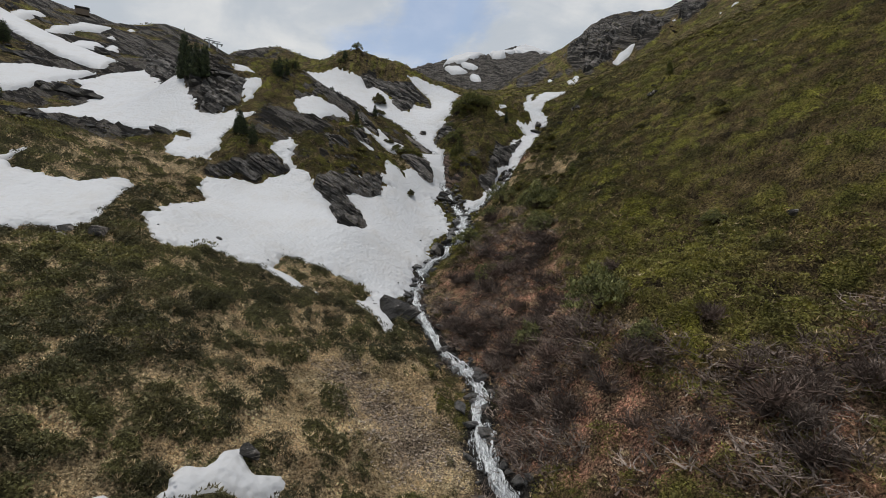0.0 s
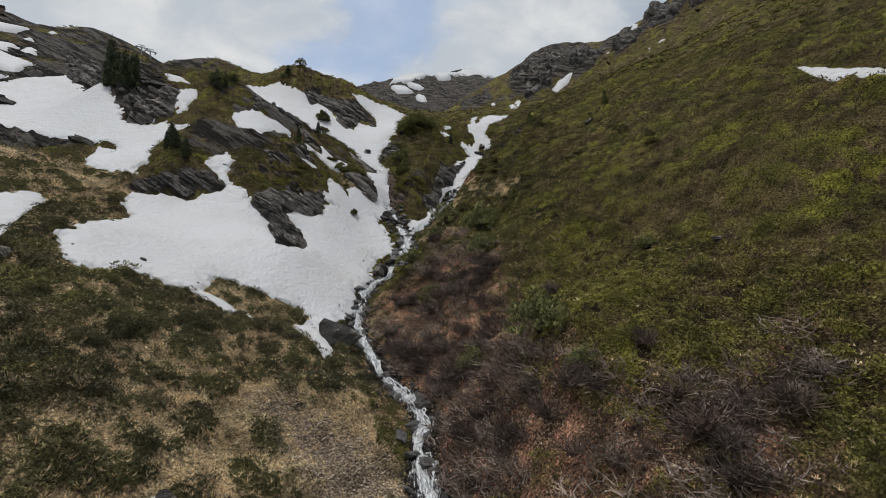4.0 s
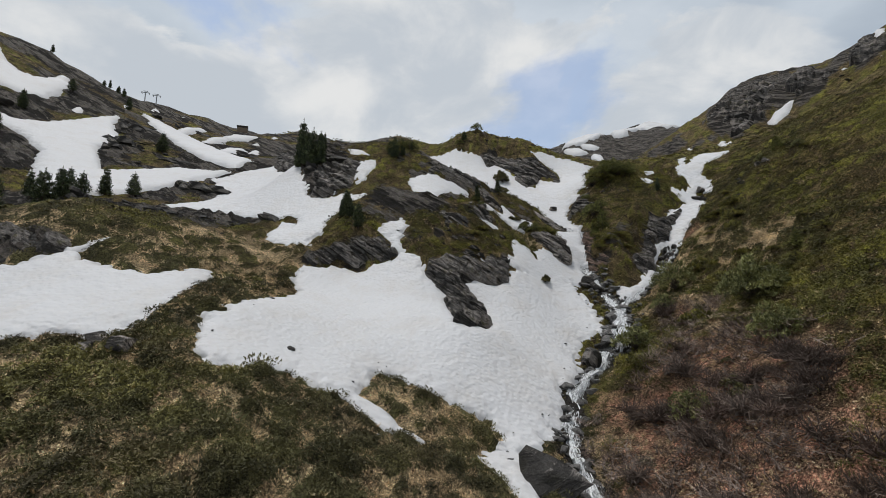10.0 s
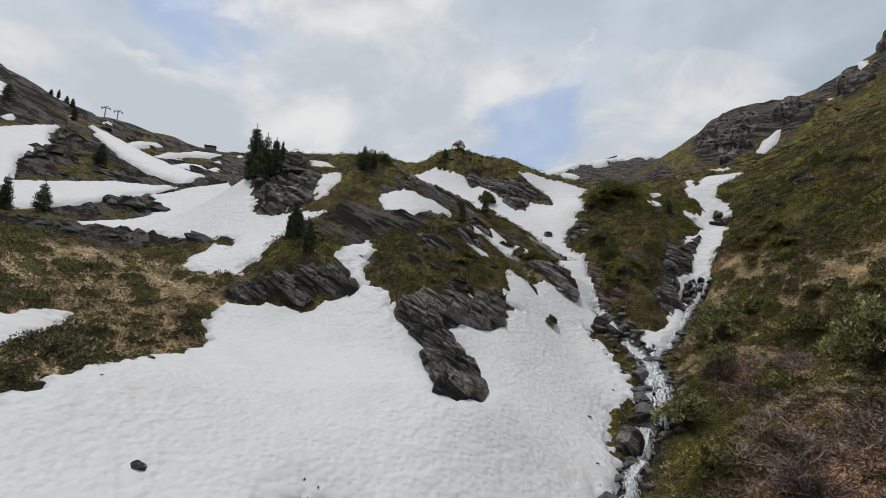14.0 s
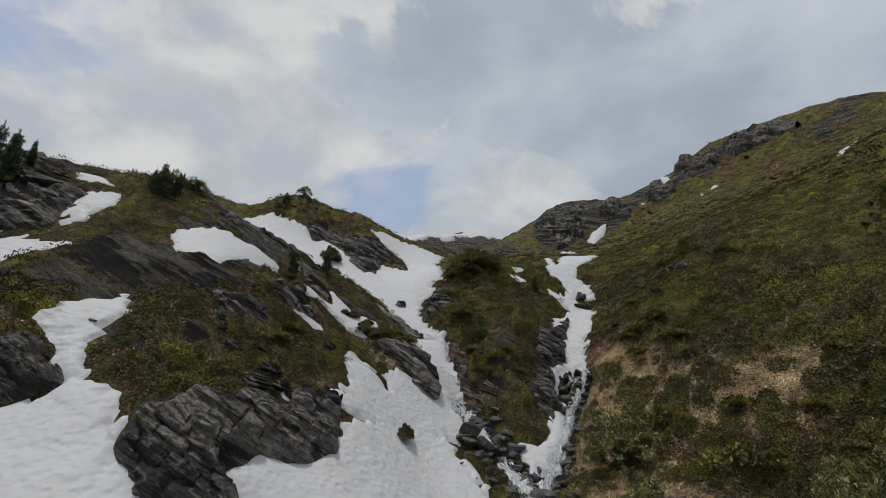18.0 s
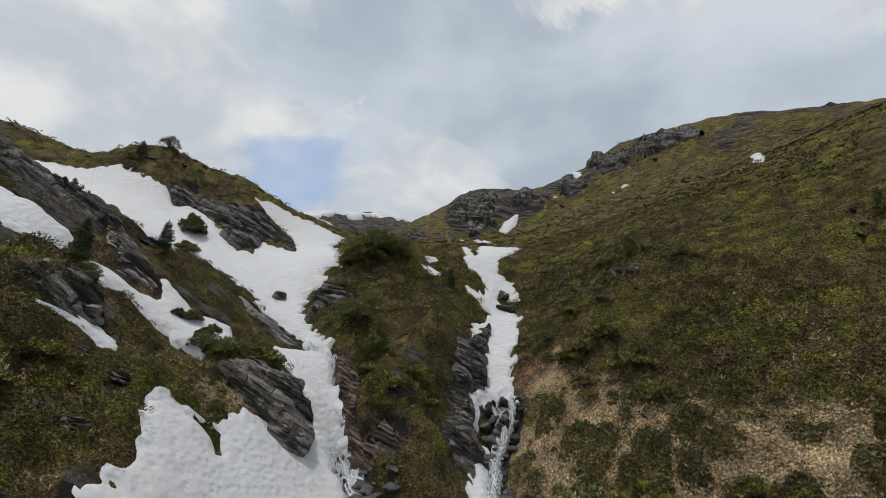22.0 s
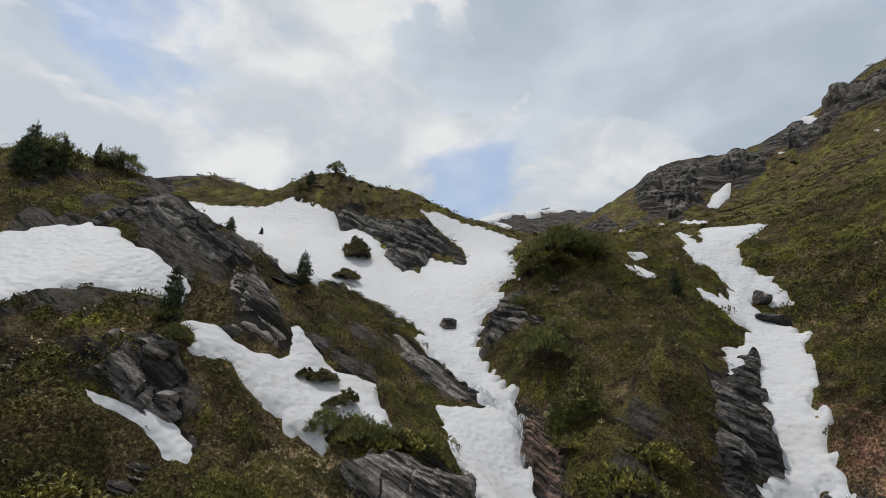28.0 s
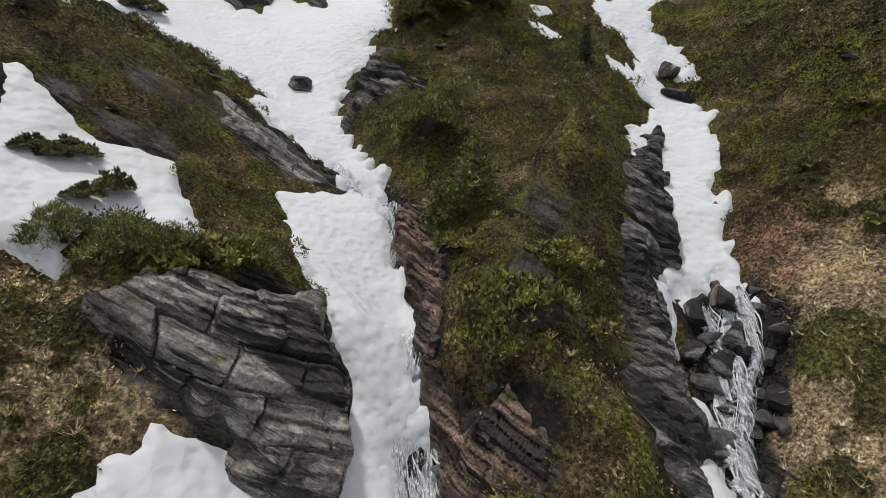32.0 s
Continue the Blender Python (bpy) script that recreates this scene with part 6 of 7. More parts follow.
rock_face("rock_rib_left", "bare tilted schist slabs beside a snow patch", 0.07, 0.15, 0.7, ragged=1.0)
rock_face("rock_spine_low", "grey rock at the foot of the heathy spine", 0.05, 0.2, 0.5, ragged=0.6)
rock_face("rock_dome", "dark crags on the flank of the round hilltop", 0.25, 0.5, 1.2, mat=DARK_ROCK)
rock_face("rock_west", "grey rock wall at the edge of the meadow", 0.2, 0.5, 1.0, mat=DARK_ROCK)
rock_face("rock_fir", "dark rock below the group of tall pines", 0.4, 0.6, 1.6, bands=4, ragged=1.5, mat=DARK_ROCK)
for crag in ("high", "mid", "low", "foot"):
    rock_face("rock_crag_" + crag, "jagged crag on the far east ridge", 0.8, 0.3, 2.2, 4.0, 6, mat=FAR_ROCK, ragged=4.0)
rock_face("rock_peak", "grey cliffs of the far mountain flank", 1.0, 0.0, 3.0, 2.5, 6, mat=FAR_ROCK, ragged=6.0)


def plate(seed, wide, thick):
    """One broken plate of schist, with an angular outline and a rough top."""
    r = np.random.default_rng(seed)
    n = 8
    a = np.sort(np.linspace(0, 2 * np.pi, n, endpoint=False) + r.uniform(-0.3, 0.3, n))
    edge = np.stack([np.cos(a) * wide, np.sin(a) * wide * 0.62], 1) * r.uniform(0.65, 1.15, (n, 1))
    rings = []
    for z, s in ((-thick, 0.92), (-0.5 * thick, 1.02), (0.0, 0.97), (0.12 * thick, 0.6)):
        rings.append(np.c_[edge * s + r.normal(size=(n, 2)) * 0.03, np.full(n, z) + r.normal(size=n) * 0.10 * thick])
    co = np.concatenate(rings + [[[0, 0, 0.15 * thick]]])
    faces = []
    for k in range(3):
        for m in range(n):
            a0, a1 = k * n + m, k * n + (m + 1) % n
            faces += [(a0, a1, a1 + n), (a0, a1 + n, a0 + n)]
    faces += [(3 * n + m, 3 * n + (m + 1) % n, 4 * n) for m in range(n)]
    return co, faces


def plates(seed, mat):
    """A small outcrop of size 1: four or five plates one on another, set back like steps."""
    r = np.random.default_rng(seed)
    out, z = [], -0.35
    for n in range(5):
        thick = r.uniform(0.10, 0.26)
        z += thick
        co, faces = plate(seed * 9 + n, 1.05 - 0.10 * n, thick)
        co = co + np.array([r.uniform(-0.2, 0.2), 0.10 * n + r.uniform(-0.1, 0.1), z])
        out.append(mesh_from("bed", co, faces, mat, False))
    return out


PLATES = [plates(500 + n, ROCK if n == 3 else DARK_ROCK) for n in range(6)]


def blocks(seed, mat):
    """A crag of size 1: a few angular blocks leaning on one another."""
    r = np.random.default_rng(seed)
    out = []
    for n in range(5):
        co, faces = stone_shape(seed * 7 + n, 2, (r.uniform(0.45, 0.8), r.uniform(0.4, 0.6), r.uniform(0.3, 0.55)), 14)
        co = co + np.array([r.uniform(-0.6, 0.6), r.uniform(-0.35, 0.35), r.uniform(-0.15, 0.25)])
        out.append(mesh_from("block", co, faces, mat, False))
    return out


CRAGS = [blocks(520 + n, FAR_ROCK) for n in range(6)]


def scatter_ledges(kinds, x0, x1, y0, y1, count, small, large, label, seed, clump=9.0):
    r = np.random.default_rng(seed)
    x, y = r.uniform(x0, x1, 6 * count), r.uniform(y0, y1, 6 * count)
    wet = np.minimum.reduce([along(x, y, c) for c in COURSES.values()])
    fit = (snow_depth(x, y) < -0.3) & (wet > 1.6) & (value_noise(x, y, clump, seed) > 0.12)
    x, y = x[fit][:count], y[fit][:count]
    z = bare(x, y)
    for n in range(len(x)):
        size = small + (large - small) * r.uniform(0, 1) ** 2
        top = thing("rock_outcrop", label, "rock outcrop", "small outcrops of schist")
        top.matrix_world = place_of(x[n], y[n], z[n] + 0.05 * size, (size * r.uniform(0.9, 1.5), size, size * r.uniform(0.55, 0.9)), r.uniform(-35, 35), (r.uniform(-8, 12), 15 + r.uniform(-8, 8)))
        for me in kinds[n % 6]:
            part(me.name.split(".")[0], me, top)


scatter_ledges(PLATES, -30, -8, 70, 104, 70, 0.3, 0.95, "tilted plates of grey schist standing out of the heath", 701)
scatter_ledges(PLATES, -14, -4, 96, 112, 10, 0.4, 1.0, "tilted plates of grey schist standing out of the heath", 708, 5)
scatter_ledges(PLATES, 3, 17, 90, 122, 34, 0.3, 0.9, "tilted plates of grey schist on the heathy spine", 702, 5)
scatter_ledges(PLATES, 22, 58, 66, 125, 40, 0.25, 0.9, "pale broken rock showing through the heath slope", 703)
scatter_ledges(CRAGS, -150, -64, 75, 180, 90, 1.2, 4.2, "dark crag on the snowy west slope", 704, 14)
scatter_ledges(CRAGS, -64, -38, 75, 116, 25, 1.0, 3.0, "dark crag on the snowy west slope", 709, 8)
scatter_ledges(CRAGS, 60, 150, 110, 230, 24, 0.6, 2.0, "dark crag on the far east slope", 705, 16)
scatter_ledges(CRAGS, -60, -30, 50, 95, 12, 0.6, 1.6, "dark ledge of schist at the edge of the meadow", 706)
scatter_ledges(CRAGS, -30, 8, 112, 150, 20, 0.5, 1.3, "dark ledge of schist below the round hilltop", 707)

# stones melted out along the edge of the basin snow
r = np.random.default_rng(77)
x, y = r.uniform(-30, 2, 4000), r.uniform(44, 84, 4000)
deep = snow_depth(x, y)
some = np.flatnonzero((deep > 0.1) & (deep < 1.6))[:34]
for k in some:
    size = 0.07 + 0.2 * r.uniform(0, 1) ** 3
    ob = tagged(new("stone", WET_MESHES[k % 5]), "small dark stone melted out on the snow edge", "stone", "stones on the snow")
    ob.matrix_world = place_of(x[k], y[k], surface(x[k], y[k]) + 0.05, (size * 1.3, size, size), r.uniform(0, 360))

# ---- pines and bushes ----
def trunk_mesh(name, tall, thick, sides=8, bend=0.04, seed=1):
    rng = np.random.default_rng(seed)
    rows = np.linspace(0, 1, 9)
    a = np.linspace(0, 2 * np.pi, sides, endpoint=False)
    off = np.cumsum(rng.normal(size=(9, 2)) * bend * tall / 9, 0)
    r = thick * (1.25 - 1.2 * rows)[:, None] * (1 + 0.12 * np.sin(3 * a + seed))
    co = np.stack([off[:, :1] + r * np.cos(a), off[:, 1:] + r * np.sin(a), np.repeat(rows[:, None] * tall, sides, 1) - 0.06 * tall], -1).reshape(-1, 3)
    i, j = np.meshgrid(np.arange(8), np.arange(sides), indexing="ij")
    a0, a1 = i * sides + j, i * sides + (j + 1) % sides
    return mesh_from(name, co, np.stack([a0, a1, a1 + sides, a0 + sides], -1).reshape(-1, 4), BARK)


def pine_meshes(seed, slim, needles):
    """A stone pine 1 m tall: limbs in whorls with tufts of needles, broken in outline."""
    rng = np.random.default_rng(seed)
    spots, limbs = [], []
    levels = 13
    for k in range(levels):
        h = 0.07 + 0.88 * (k + rng.uniform(-0.25, 0.25)) / levels
        arms = 7 if k < 9 else 5
        for m in range(arms):
            a = 2 * np.pi * (m + rng.uniform(-0.3, 0.3)) / arms + k * 1.9
            reach = slim * ((1.0 - min(h, 1.0) ** 1.7) ** 0.8 * (0.72 + 0.28 * min(1, 4 * h)) + 0.05) * rng.uniform(0.65, 1.12)
            tip = np.array([np.cos(a) * reach, np.sin(a) * reach, h + 0.30 * reach * rng.uniform(-0.2, 0.8)])
            side = np.array([-np.sin(a), np.cos(a), 0]) * 0.006
            foot = np.array([0, 0, h - 0.02])
            limbs += [[foot - side, foot + side, tip], [foot - (0, 0, 0.006), foot + (0, 0, 0.006), tip]]
            for share in (0.45, 0.75, 1.0) if reach > 0.1 else (0.7, 1.0):
                s = (0.040 + 0.030 * (1 - h)) * rng.uniform(0.8, 1.3)
                at = foot + (tip - foot) * share
                spots.append((*at, s * 1.2, s, rng.uniform(0, 6.3), rng.integers(4)))
    for h in (0.90, 0.95, 1.0):
        spots.append((0, 0, h, 0.03, 0.05, 0, 0))
    shapes = [leaf_tuft(seed * 7 + n, 14, 0.9, 1.0, 0.2, 0.22) for n in range(4)]
    crown = merged("crown", shapes, np.array(spots), needles, rng.uniform(0, 1, len(spots)))
    limb = np.array(limbs).reshape(-1, 3)
    return trunk_mesh("trunk", 0.95, 0.028, seed=seed), crown, mesh_from("limb_framework", limb, np.arange(len(limb)).reshape(-1, 3), BARK, False)


PINES = [pine_meshes(11 + n, (0.24, 0.28, 0.20, 0.31)[n], PINE) for n in range(4)]
YOUNG_PINES = [pine_meshes(21 + n, (0.34, 0.40, 0.30, 0.36)[n], NEEDLES) for n in range(4)]
PINE_LABEL = {"rib_foot": "young pine growing at the edge of old snow", "firs_meadow": "dark green stone pine on the edge of the meadow", "firs_rib": "tall slender dark pine on the rocky rib", "pair": "young pine on the knoll above the rock ledge",
              "upper": "small lone pine beside the upper snowfield", "spine": "bushy young pine on the heathy spine", "slope": "stunted little pine on the open slope", "west_line": "far small pine on the snowy west ridge"}
for grove, rows in TREES.items():
    for n, (x, y, tall) in enumerate(rows):
        trunk, crown, limbs = (YOUNG_PINES if grove in ("spine", "slope") else PINES)[(n + len(grove)) % 4]
        wide = tall * rng.uniform(0.85, 1.1) * (0.62 if grove == "firs_rib" else 0.9)
        m = place_of(x, y, level(x, y), (wide, wide, tall * 1.05), rng.uniform(0, 360))
        top = thing("pine_tree", PINE_LABEL[grove], "pine tree", "stone pines")
        top.matrix_world = m
        part("trunk", trunk, top)
        part("limb_framework", limbs, top)
        part("crown", crown, top)


def bush_meshes(seed, tufts, mat, leaves, leaf, dome, stems, narrow=0.2):
    """A spreading bush of radius 1: stems from the foot and tufts of leaves over them."""
    rng = np.random.default_rng(seed)
    spots, wood = [], []
    for n in range(tufts):
        a, r, h = rng.uniform(0, 6.3), rng.uniform(0, 1) ** 0.6, 1 - 0.6 * rng.uniform(0, 1) ** 2
        top = dome * h ** 0.85 * np.sqrt(1 - 0.99 * r * r) * (1 + 0.2 * np.sin(2 * a + seed) + 0.28 * np.sin(7 * r * np.cos(a) + seed) * np.sin(7 * r * np.sin(a) + 2 * seed))
        s = rng.uniform(0.10, 0.19)
        spots.append((np.cos(a) * r, np.sin(a) * r, top - 0.05, s, s * 1.2, rng.uniform(0, 6.3), rng.integers(4)))
        if n % 2 == 0:
            end, side = np.array([np.cos(a) * r, np.sin(a) * r, top]), np.array([-np.sin(a), np.cos(a), 0]) * stems
            knee = end * (0.45, 0.45, 0.6) + (0, 0, 0.05)
            wood += [[-side, side, knee], [knee - side * 0.7, knee + side * 0.7, end]]
    crown = merged("foliage", [leaf_tuft(seed * 5 + n, leaves, leaf, 0.9, 0.1, narrow) for n in range(4)], np.array(spots), mat, rng.uniform(0, 1, tufts))
    w = np.array(wood).reshape(-1, 3)
    return crown, mesh_from("woody_base", w, np.arange(len(w)).reshape(-1, 3), BARK, False)


def alder_mesh(seed):
    tris = twig_tuft(seed, 55) * (0.75, 0.75, 0.95)
    r = np.random.default_rng(seed)
    spots = np.array([(r.normal() * 0.3, r.normal() * 0.3, 0, 0.85, 0.85, r.uniform(0, 6.3), 0) for _ in range(3)])
    return merged("twig_tangle", [tris], spots, TWIGS, r.uniform(0.1, 0.8, 3))


ALDERS = [alder_mesh(900 + n) for n in range(4)]
# more of them all over the brushy bank
luck = np.random.default_rng(88)
x, y = luck.uniform(1, 24, 900), luck.uniform(14, 60, 900)
brushy = (ground_kind(x, y)["brush"] > 0.55) & (value_noise(x, y, 3.5, 62) > -0.1) & (along(x, y, COURSES["lower"]) > 1.6)
thicket = [(a, b, luck.uniform(1.1, 2.1)) for a, b in zip(x[brushy][:64], y[brushy][:64])]
for n, (x, y, r) in enumerate(BUSHES["alder"] + thicket):
    top = thing("alder_bush", "leafless grey-brown alder bush on the steep bank", "bush", "leafless alder bushes")
    top.matrix_world = place_of(x, y, surface(x, y) - 0.05, (r * 1.1, r * 1.1, r * 0.8), rng.uniform(0, 360))
    part("twig_tangle", ALDERS[n % 4], top)
# dark bushes over the foot of the right-hand slope
luck = np.random.default_rng(89)
x, y = luck.uniform(8, 34, 600), luck.uniform(50, 100, 600)
fit = (value_noise(x, y, 6, 63) > 0.0) & (snow_depth(x, y) < -1.5) & (along(x, y, COURSES["right"]) > 4) & (x - 8 > 0.16 * (y - 50)) & (luck.uniform(0, 1, 600) < 1.4 - x / 28)
mounds = [(a, b, luck.uniform(0.5, 1.15)) for a, b in zip(x[fit][:54], y[fit][:54])]
BUSHES["juniper"] += mounds[:27]
BUSHES["mound"] = mounds[27:]
BUSH_KIND = {
    "dwarf_pine": ([bush_meshes(40 + n, 220, NEEDLES, 28, 0.65, 1.0, 0.02, 0.12) for n in range(3)], "dwarf_pine", "dense dark green dwarf mountain pine", "dwarf pine", 1.0),
    "willow": ([bush_meshes(50 + n, 220, WILLOW, 17, 0.6, 1.0, 0.022, 0.25) for n in range(3)], "willow_bush", "grey-green willow bush with bare twigs showing", "bush", 0.9),
    "juniper": ([bush_meshes(70 + n, 130, HEATH, 15, 0.75, 0.5, 0.018, 0.3) for n in range(3)], "juniper_bush", "low spreading yellow-green juniper mat on the heath", "bush", 1.1),
    "mound": ([bush_meshes(65 + n, 130, SCRUB, 15, 0.75, 0.75, 0.02, 0.3) for n in range(2)], "shrub", "dark round shrub on the open heath slope", "shrub", 1.0),
    "isle": ([bush_meshes(60 + n, 200, SCRUB, 20, 1.0, 0.9, 0.02, 0.3) for n in range(2)], "shrub", "dark shrub melting out of the snow", "shrub", 1.25),
}
for kind, (meshes, name, label, category, grow) in BUSH_KIND.items():
    for n, (x, y, r) in enumerate(BUSHES[kind]):
        top = thing(name, label, category, category + "s")
        top.matrix_world = place_of(x, y, surface(x, y) + (0.12 if kind == "isle" else -0.05), (r * grow, r * grow * (0.65 if kind == "isle" else 1), r * grow * rng.uniform(0.8, 1.05) * (0.7 if kind == "isle" else 1)), rng.uniform(0, 360))
        crown, stems = meshes[n % len(meshes)]
        part("woody_base", stems, top)
        part("foliage", crown, top)

# ---- what covers the slopes: heath, scrub, dead grass and brush ----
def spots_on(x0, x1, y0, y1, cell, seed, thin=None):
    """Places on a jittered lattice, with the ground's kind there; none on snow or water."""
    r = np.random.default_rng(seed)
    x, y = np.meshgrid(np.arange(x0, x1, cell), np.arange(y0, y1, cell))
    x, y = (x + r.uniform(-0.6, 0.6, x.shape) * cell).ravel(), (y + r.uniform(-0.6, 0.6, y.shape) * cell).ravel()
    if thin:
        some = r.uniform(0, 1, len(x)) < thin(x, y)
        x, y = x[some], y[some]
    some = snow_depth(x, y) < -0.15
    x, y = x[some], y[some]
    for course in COURSES.values():
        some = along(x, y, course) > 0.8
        x, y = x[some], y[some]
    return x, y, ground_kind(x, y), r


def cover(name, label, category, shapes, mat, x, y, size, tall, tone, r, lift=0.08):
    z = height(x, y) + lift * tall
    spots = np.stack([x, y, z, size, tall, r.uniform(0, 6.3, len(x)), r.integers(0, len(shapes), len(x))], 1)
    tagged(new(name, merged(name, shapes, spots, mat, np.clip(tone, 0, 1))), label, category, kind="stuff")


FAR_TUFTS = [leaf_tuft(80 + n, 13, 0.6) for n in range(4)]
GRASS = [grass_tuft(90 + n, 15, 0.8) for n in range(5)]
BRUSH = [twig_tuft(95 + n, 7) for n in range(5)]

# the line of the gully, beside which plants are finer
FLIGHT = [(0, 12), (-6, 40), (-5, 55), (0, 75), (4, 88), (6, 100)]
# every dwarf shrub is a dome of leaves; those far from the gully have fewer
DOMES = {n: [leaf_tuft(70 + n + k, n, leaf, 0.62, 0.82, 0.30) for k in range(4)] for n, leaf in ((330, 0.115), (150, 0.175), (40, 0.24), (90, 0.17), (36, 0.26), (12, 0.40))}
SHRUB = (("heath", "carpet of dark olive dwarf heath on the slopes", HEATH), ("alpenrose_scrub", "low dark alpenrose clumps among dead grass", SCRUB))


def shrub_tone(x, y, own):
    """Drifts of yellow-green, olive and brown over the slope, and the shrub's own shade."""
    up = np.where(x > 8, 0.10 - 0.18 * np.clip((y - 50) / 20, 0, 1), np.where((y > 66) & (x < 1), -0.24, 0.0))
    return up + 0.18 + 0.30 * own + 0.34 * value_noise(x, y, 11, 54) + 0.20 * value_noise(x, y, 4, 53) + 0.22 * value_noise(bare(x, y) / 0.8, (x + y) / 9, 1.0, 61)


CLOSE = [(-14, 84), (-14, 104), (24, 108), (26, 86), (14, 84)]  # passed nearest of all


def shrub_domes(cell, seed, less, close, near, far):
    x, y, r, luck, own = cushion_sites(-52, 60, 14, 124, cell, seed)
    pick = snow_depth(x, y) < -0.1
    for course in COURSES.values():
        pick &= along(x, y, course) > 1.3
    x, y, r, luck, own = (v[pick] for v in (x, y, r, luck, own))
    kind = ground_kind(x, y)
    share, dark = plant_cover(x, y, kind)
    rnd = np.random.default_rng(seed)
    off, here = along(x, y, FLIGHT), inside(x, y, CLOSE) > 0
    scrub = rnd.uniform(0, 1, len(x)) < dark
    tone = shrub_tone(x, y, own) + 0.06 * rnd.normal(size=len(x))
    for n, (name, label, mat) in enumerate(SHRUB):
        for leaves_each, reach in ((close, here), (near, (off < 30) & ~here), (far, (off >= 30) & ~here)):
            on = (luck < share - less) & reach & (scrub == bool(n))
            if on.any():
                tall = r[on] * rnd.uniform(0.75, 1.25, on.sum())
                cover(name, label, "shrubs", DOMES[leaves_each], mat, x[on], y[on], r[on] * (1.15 if n else 1.0), tall * (1.12 if n else 1.0), tone[on], rnd, -0.28)


shrub_domes(1.35, 60, 0.0, 330, 150, 40)
shrub_domes(0.62, 70, 0.15, 90, 36, 12)


def leaves(name, label, category, mat, x, y, size, tone, r, lift, stand=0.6):
    """Single leaves over the ground, each turned its own way."""
    z = height(x, y) + r.uniform(0, 1, len(x)) * lift
    n = unit(np.stack([r.normal(size=len(x)) * stand, r.normal(size=len(x)) * stand, np.ones(len(x))], 1))
    t = unit(np.cross(n, r.normal(size=n.shape)))
    s = np.cross(n, t) * (0.24 * size)[:, None]
    at, tip = np.stack([x, y, z], 1), t * size[:, None]
    co = np.stack([at - s - 0.3 * tip, at + s - 0.3 * tip, at + 0.7 * tip], 1).reshape(-1, 3)
    me = mesh_from(name, co, np.arange(len(co)).reshape(-1, 3), mat, False)
    me.attributes.new("tone", "FLOAT", "POINT").data.foreach_set("value", np.repeat(np.clip(tone, 0, 1), 3).astype(np.float32))
    tagged(new(name, me), label, category, kind="stuff")


# leaf by leaf beside the gully, where the plants are seen from near
def nearness(x, y):
    off = along(x, y, FLIGHT)
    return np.where(off < 28, np.where(off < 14, 1.0, np.clip(1.25 - off / 24, 0.16, 1)) * 0.85, 0)


x, y, kind, r = spots_on(-38, 36, 16, 118, 0.064, 46, nearness)
off = along(x, y, FLIGHT)
top, own, dark, _ = plants_at(x, y, kind)
keep = top > 0.06 + 0.12 * r.uniform(0, 1, len(x))
scrub = r.uniform(0, 1, len(x)) < dark
size = np.where(inside(x, y, CLOSE) > 0, 0.075, np.clip(off / 120, 0.09, 0.2)) * r.uniform(0.7, 1.4, len(x))
# tone climbs with height on the cushion: low leaves darker, top ones paler
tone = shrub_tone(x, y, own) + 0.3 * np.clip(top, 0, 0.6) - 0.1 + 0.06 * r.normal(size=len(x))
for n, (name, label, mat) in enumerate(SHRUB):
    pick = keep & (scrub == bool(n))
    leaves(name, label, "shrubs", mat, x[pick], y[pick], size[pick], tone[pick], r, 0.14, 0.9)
pick = ~keep & (r.uniform(0, 1, len(x)) < 0.45 * np.maximum(kind["dry"], 0.8 * dark) + 0.22 - 0.4 * kind["rock"] - 0.5 * kind["gravel"])
leaves("dead_grass", "bleached dead grass blades between the shrubs", "grass", STRAW, x[pick], y[pick], size[pick] * 0.95, 0.35 + 0.35 * value_noise(x[pick], y[pick], 3, 57) + 0.25 * r.normal(size=pick.sum()), r, 0.06, 1.0)

# dead grass
x, y, kind, r = spots_on(-42, 40, 14, 112, 0.44, 42, lambda x, y: along(x, y, FLIGHT) < 30)
want = 0.10 + 0.95 * kind["dry"] + 0.35 * kind["brush"] - kind["rock"] * 0.6 - kind["gravel"] + 0.25 * value_noise(x, y, 2.4, 56)
pick = r.uniform(0, 1, len(x)) < want
x, y = x[pick], y[pick]
cover("dead_grass", "bleached dead grass in tufts between the shrubs", "grass", GRASS, STRAW, x, y, r.uniform(0.18, 0.34, len(x)), r.uniform(0.14, 0.28, len(x)), 0.45 + 0.35 * value_noise(x, y, 3, 57) + 0.2 * r.normal(size=len(x)), r)

# close tussocks on the worn bank and the dry meadow
x, y, kind, r = spots_on(-44, 26, 17, 96, 0.33, 47, lambda x, y: along(x, y, FLIGHT) < 32)
bare_share = 1 - np.clip(plants_at(x, y, kind)[0] * 4, 0, 1)
pick = r.uniform(0, 1, len(x)) < bare_share * (1.1 * np.maximum(kind["dry"], 0.55 * plant_cover(x, y, kind)[1]) - kind["rock"] - 0.8 * kind["gravel"] - kind["brush"])
x, y = x[pick], y[pick]
cover("dead_grass", "pale tussocks of dead grass with dark gaps between", "grass", [leaf_tuft(97 + n, 15, 0.5, 0.7, 0.6, 0.2) for n in range(4)], STRAW, x, y, r.uniform(0.13, 0.24, len(x)), r.uniform(0.13, 0.26, len(x)), 0.5 + 0.3 * value_noise(x, y, 3, 57) + 0.2 * r.normal(size=len(x)), r)

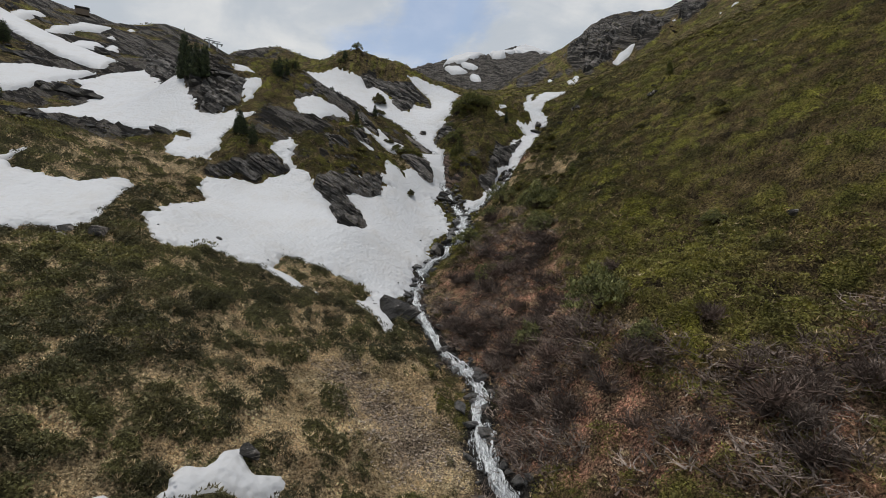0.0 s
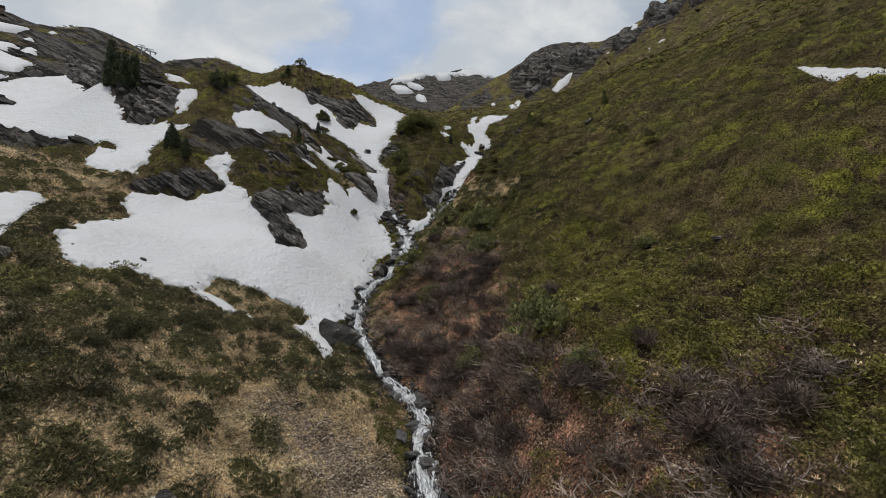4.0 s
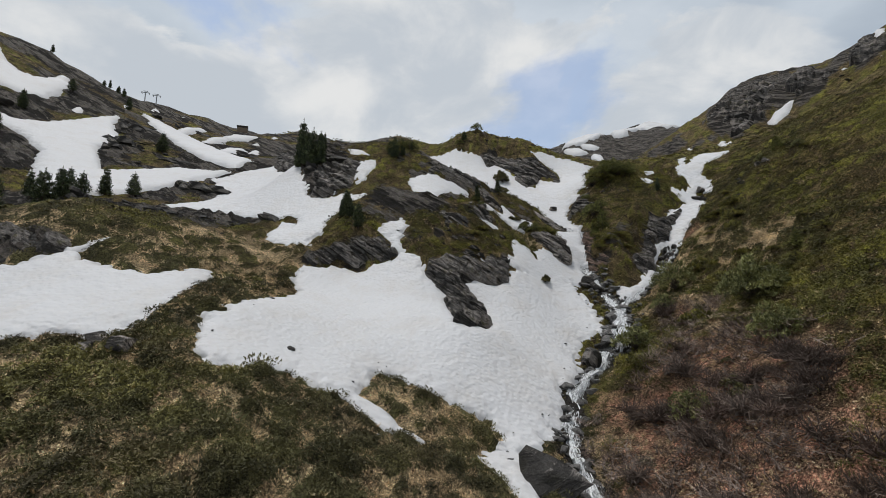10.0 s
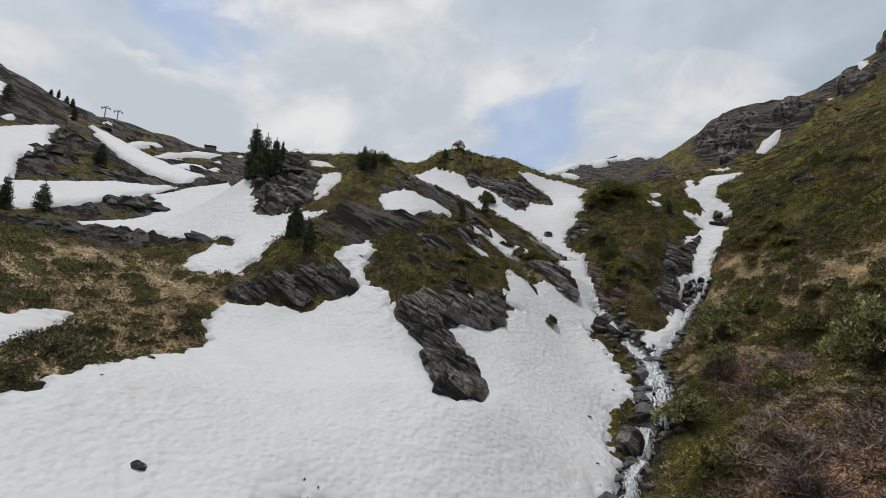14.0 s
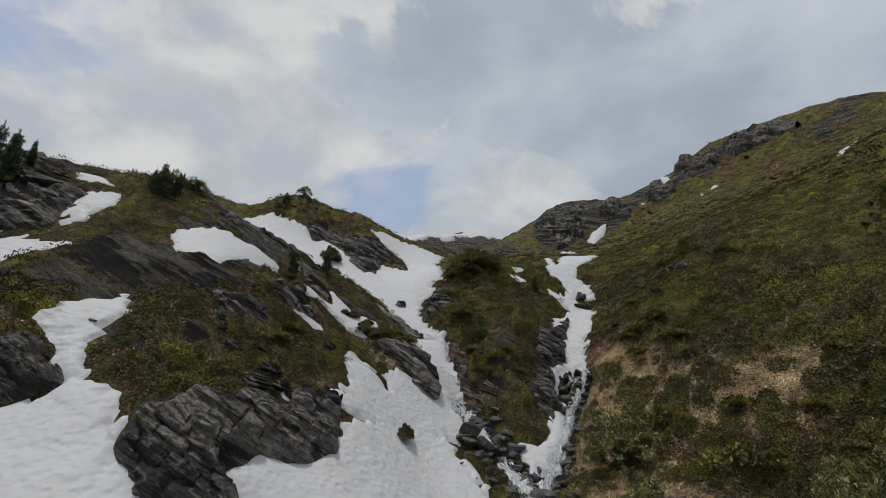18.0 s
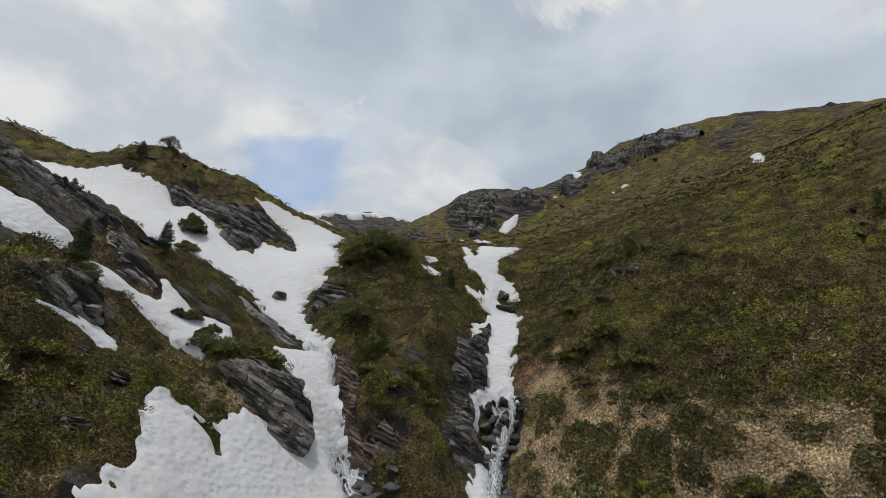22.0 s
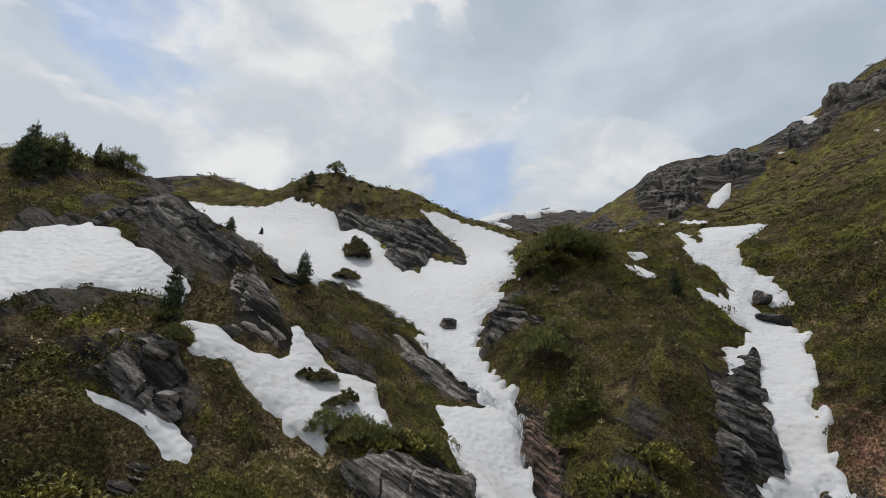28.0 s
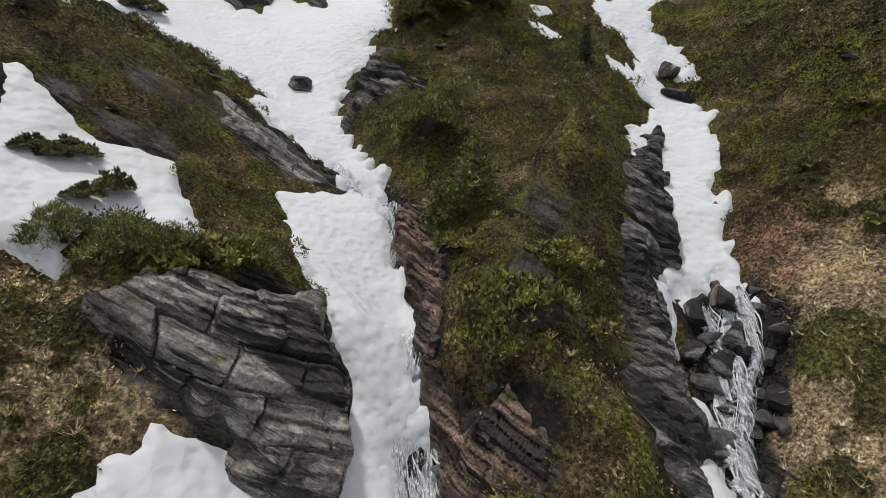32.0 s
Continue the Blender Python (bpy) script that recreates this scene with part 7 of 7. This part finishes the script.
# leafless brush on the steep bank
x, y, kind, r = spots_on(-6, 34, 13, 92, 0.36, 43)
want = np.where(kind["brush"] > 0.3, 0.4 + 0.7 * value_noise(x, y, 2.6, 58), 0)
pick = r.uniform(0, 1, len(x)) < want
x, y = x[pick], y[pick]
cover("leafless_brush", "grey-brown leafless alder brush pressed down by snow", "brush", BRUSH, TWIGS, x, y, r.uniform(0.9, 1.7, len(x)), r.uniform(0.5, 1.1, len(x)), r.uniform(0.2, 1, len(x)), r)

# the same heath farther off
x, y, kind, r = spots_on(-130, 170, 55, 230, 1.9, 44)
outer = (x < -50) | (x > 52) | (y > 121)
pick = outer & (r.uniform(0, 1, len(x)) < 0.8 - kind["rock"] + 0.5 * value_noise(x, y, 9, 59))
x, y = x[pick], y[pick]
cover("far_heath", "heath on the farther slopes", "shrubs", FAR_TUFTS, HEATH, x, y, r.uniform(0.5, 1.0, len(x)), r.uniform(0.2, 0.4, len(x)), 0.3 + 0.4 * value_noise(x, y, 14, 60) + 0.15 * r.normal(size=len(x)), r)

# pebbles on the worn path
x, y, kind, r = spots_on(-14, 8, 20, 42, 0.2, 45)
pick = r.uniform(0, 1, len(x)) < kind["gravel"] * 0.9 - 0.15
x, y = x[pick], y[pick]
pebbles = []
for n in range(3):
    co, faces = stone_shape(400 + n, 1, (1, 0.8, 0.6), 4)
    pebbles.append(co[faces])
tagged(new("pebbles", merged("pebbles", pebbles, np.stack([x, y, height(x, y) + 0.02, r.uniform(0.04, 0.13, len(x)), r.uniform(0.04, 0.12, len(x)), r.uniform(0, 6, len(x)), r.integers(0, 3, len(x))], 1), PEBBLE, r.uniform(0, 1, len(x)))), "grey pebbles strewn on the worn path", "pebbles", kind="stuff")

# ---- lift masts and the hut on the west ridge ----
def box(bm, centre, size):
    got = bmesh.ops.create_cube(bm, size=1)
    bmesh.ops.scale(bm, vec=size, verts=got["verts"])
    bmesh.ops.translate(bm, vec=centre, verts=got["verts"])


def from_bm(name, bm, mat):
    me = bpy.data.meshes.new(name)
    bmesh.ops.bevel(bm, geom=bm.edges[:], offset=0.03, segments=1, affect="EDGES")
    bm.to_mesh(me)
    bm.free()
    me.materials.append(mat)
    return me


def beam(name, centre, size, mat, parent):
    bm = bmesh.new()
    box(bm, centre, size)
    return part(name, from_bm(name, bm, mat), parent)


def lift_mast(x, y, tall, turn):
    top = thing("lift_mast", "grey steel chairlift mast with a cross arm on the ridge", "lift mast", "lift masts")
    beam("pole", (0, 0, tall / 2), (0.7, 0.7, tall), STEEL, top)
    arm = beam("cross_arm", (0, 0, tall - 0.5), (6.2, 0.5, 0.5), STEEL, top)
    for side in (-2.7, 2.7):
        beam("sheave_bank", (side, 0, tall - 1.0), (0.5, 3.4, 0.5), STEEL, arm)
    beam("brace", (0, 0, tall + 0.7), (3.4, 0.35, 0.35), STEEL, top)
    top.matrix_world = place_of(x, y, level(x, y) - 0.4, 0.72, turn)


for x, y, tall in ((-242, 245, 9), (-238, 249.5, 9), (-98.5, 217, 6.5), (-95.5, 218, 6.5)):
    lift_mast(x, y, tall, 35)
hut = thing("mountain_hut", "small dark wooden hut on the west ridge", "hut")
beam("wall", (0, 0, 1.6), (6, 4, 3.2), PLANK, hut)
for side, tilt in ((-1.2, 24), (1.2, -24)):
    ob = beam("roof", (0, 0, 0), (6.8, 2.8, 0.22), SLATE, hut)
    ob.matrix_basis = pose(0, side, 3.7, -tilt, 0, 0)
hut.matrix_world = pose(-196, 277, level(-196, 277) + 0.1, 0, 0, 30)
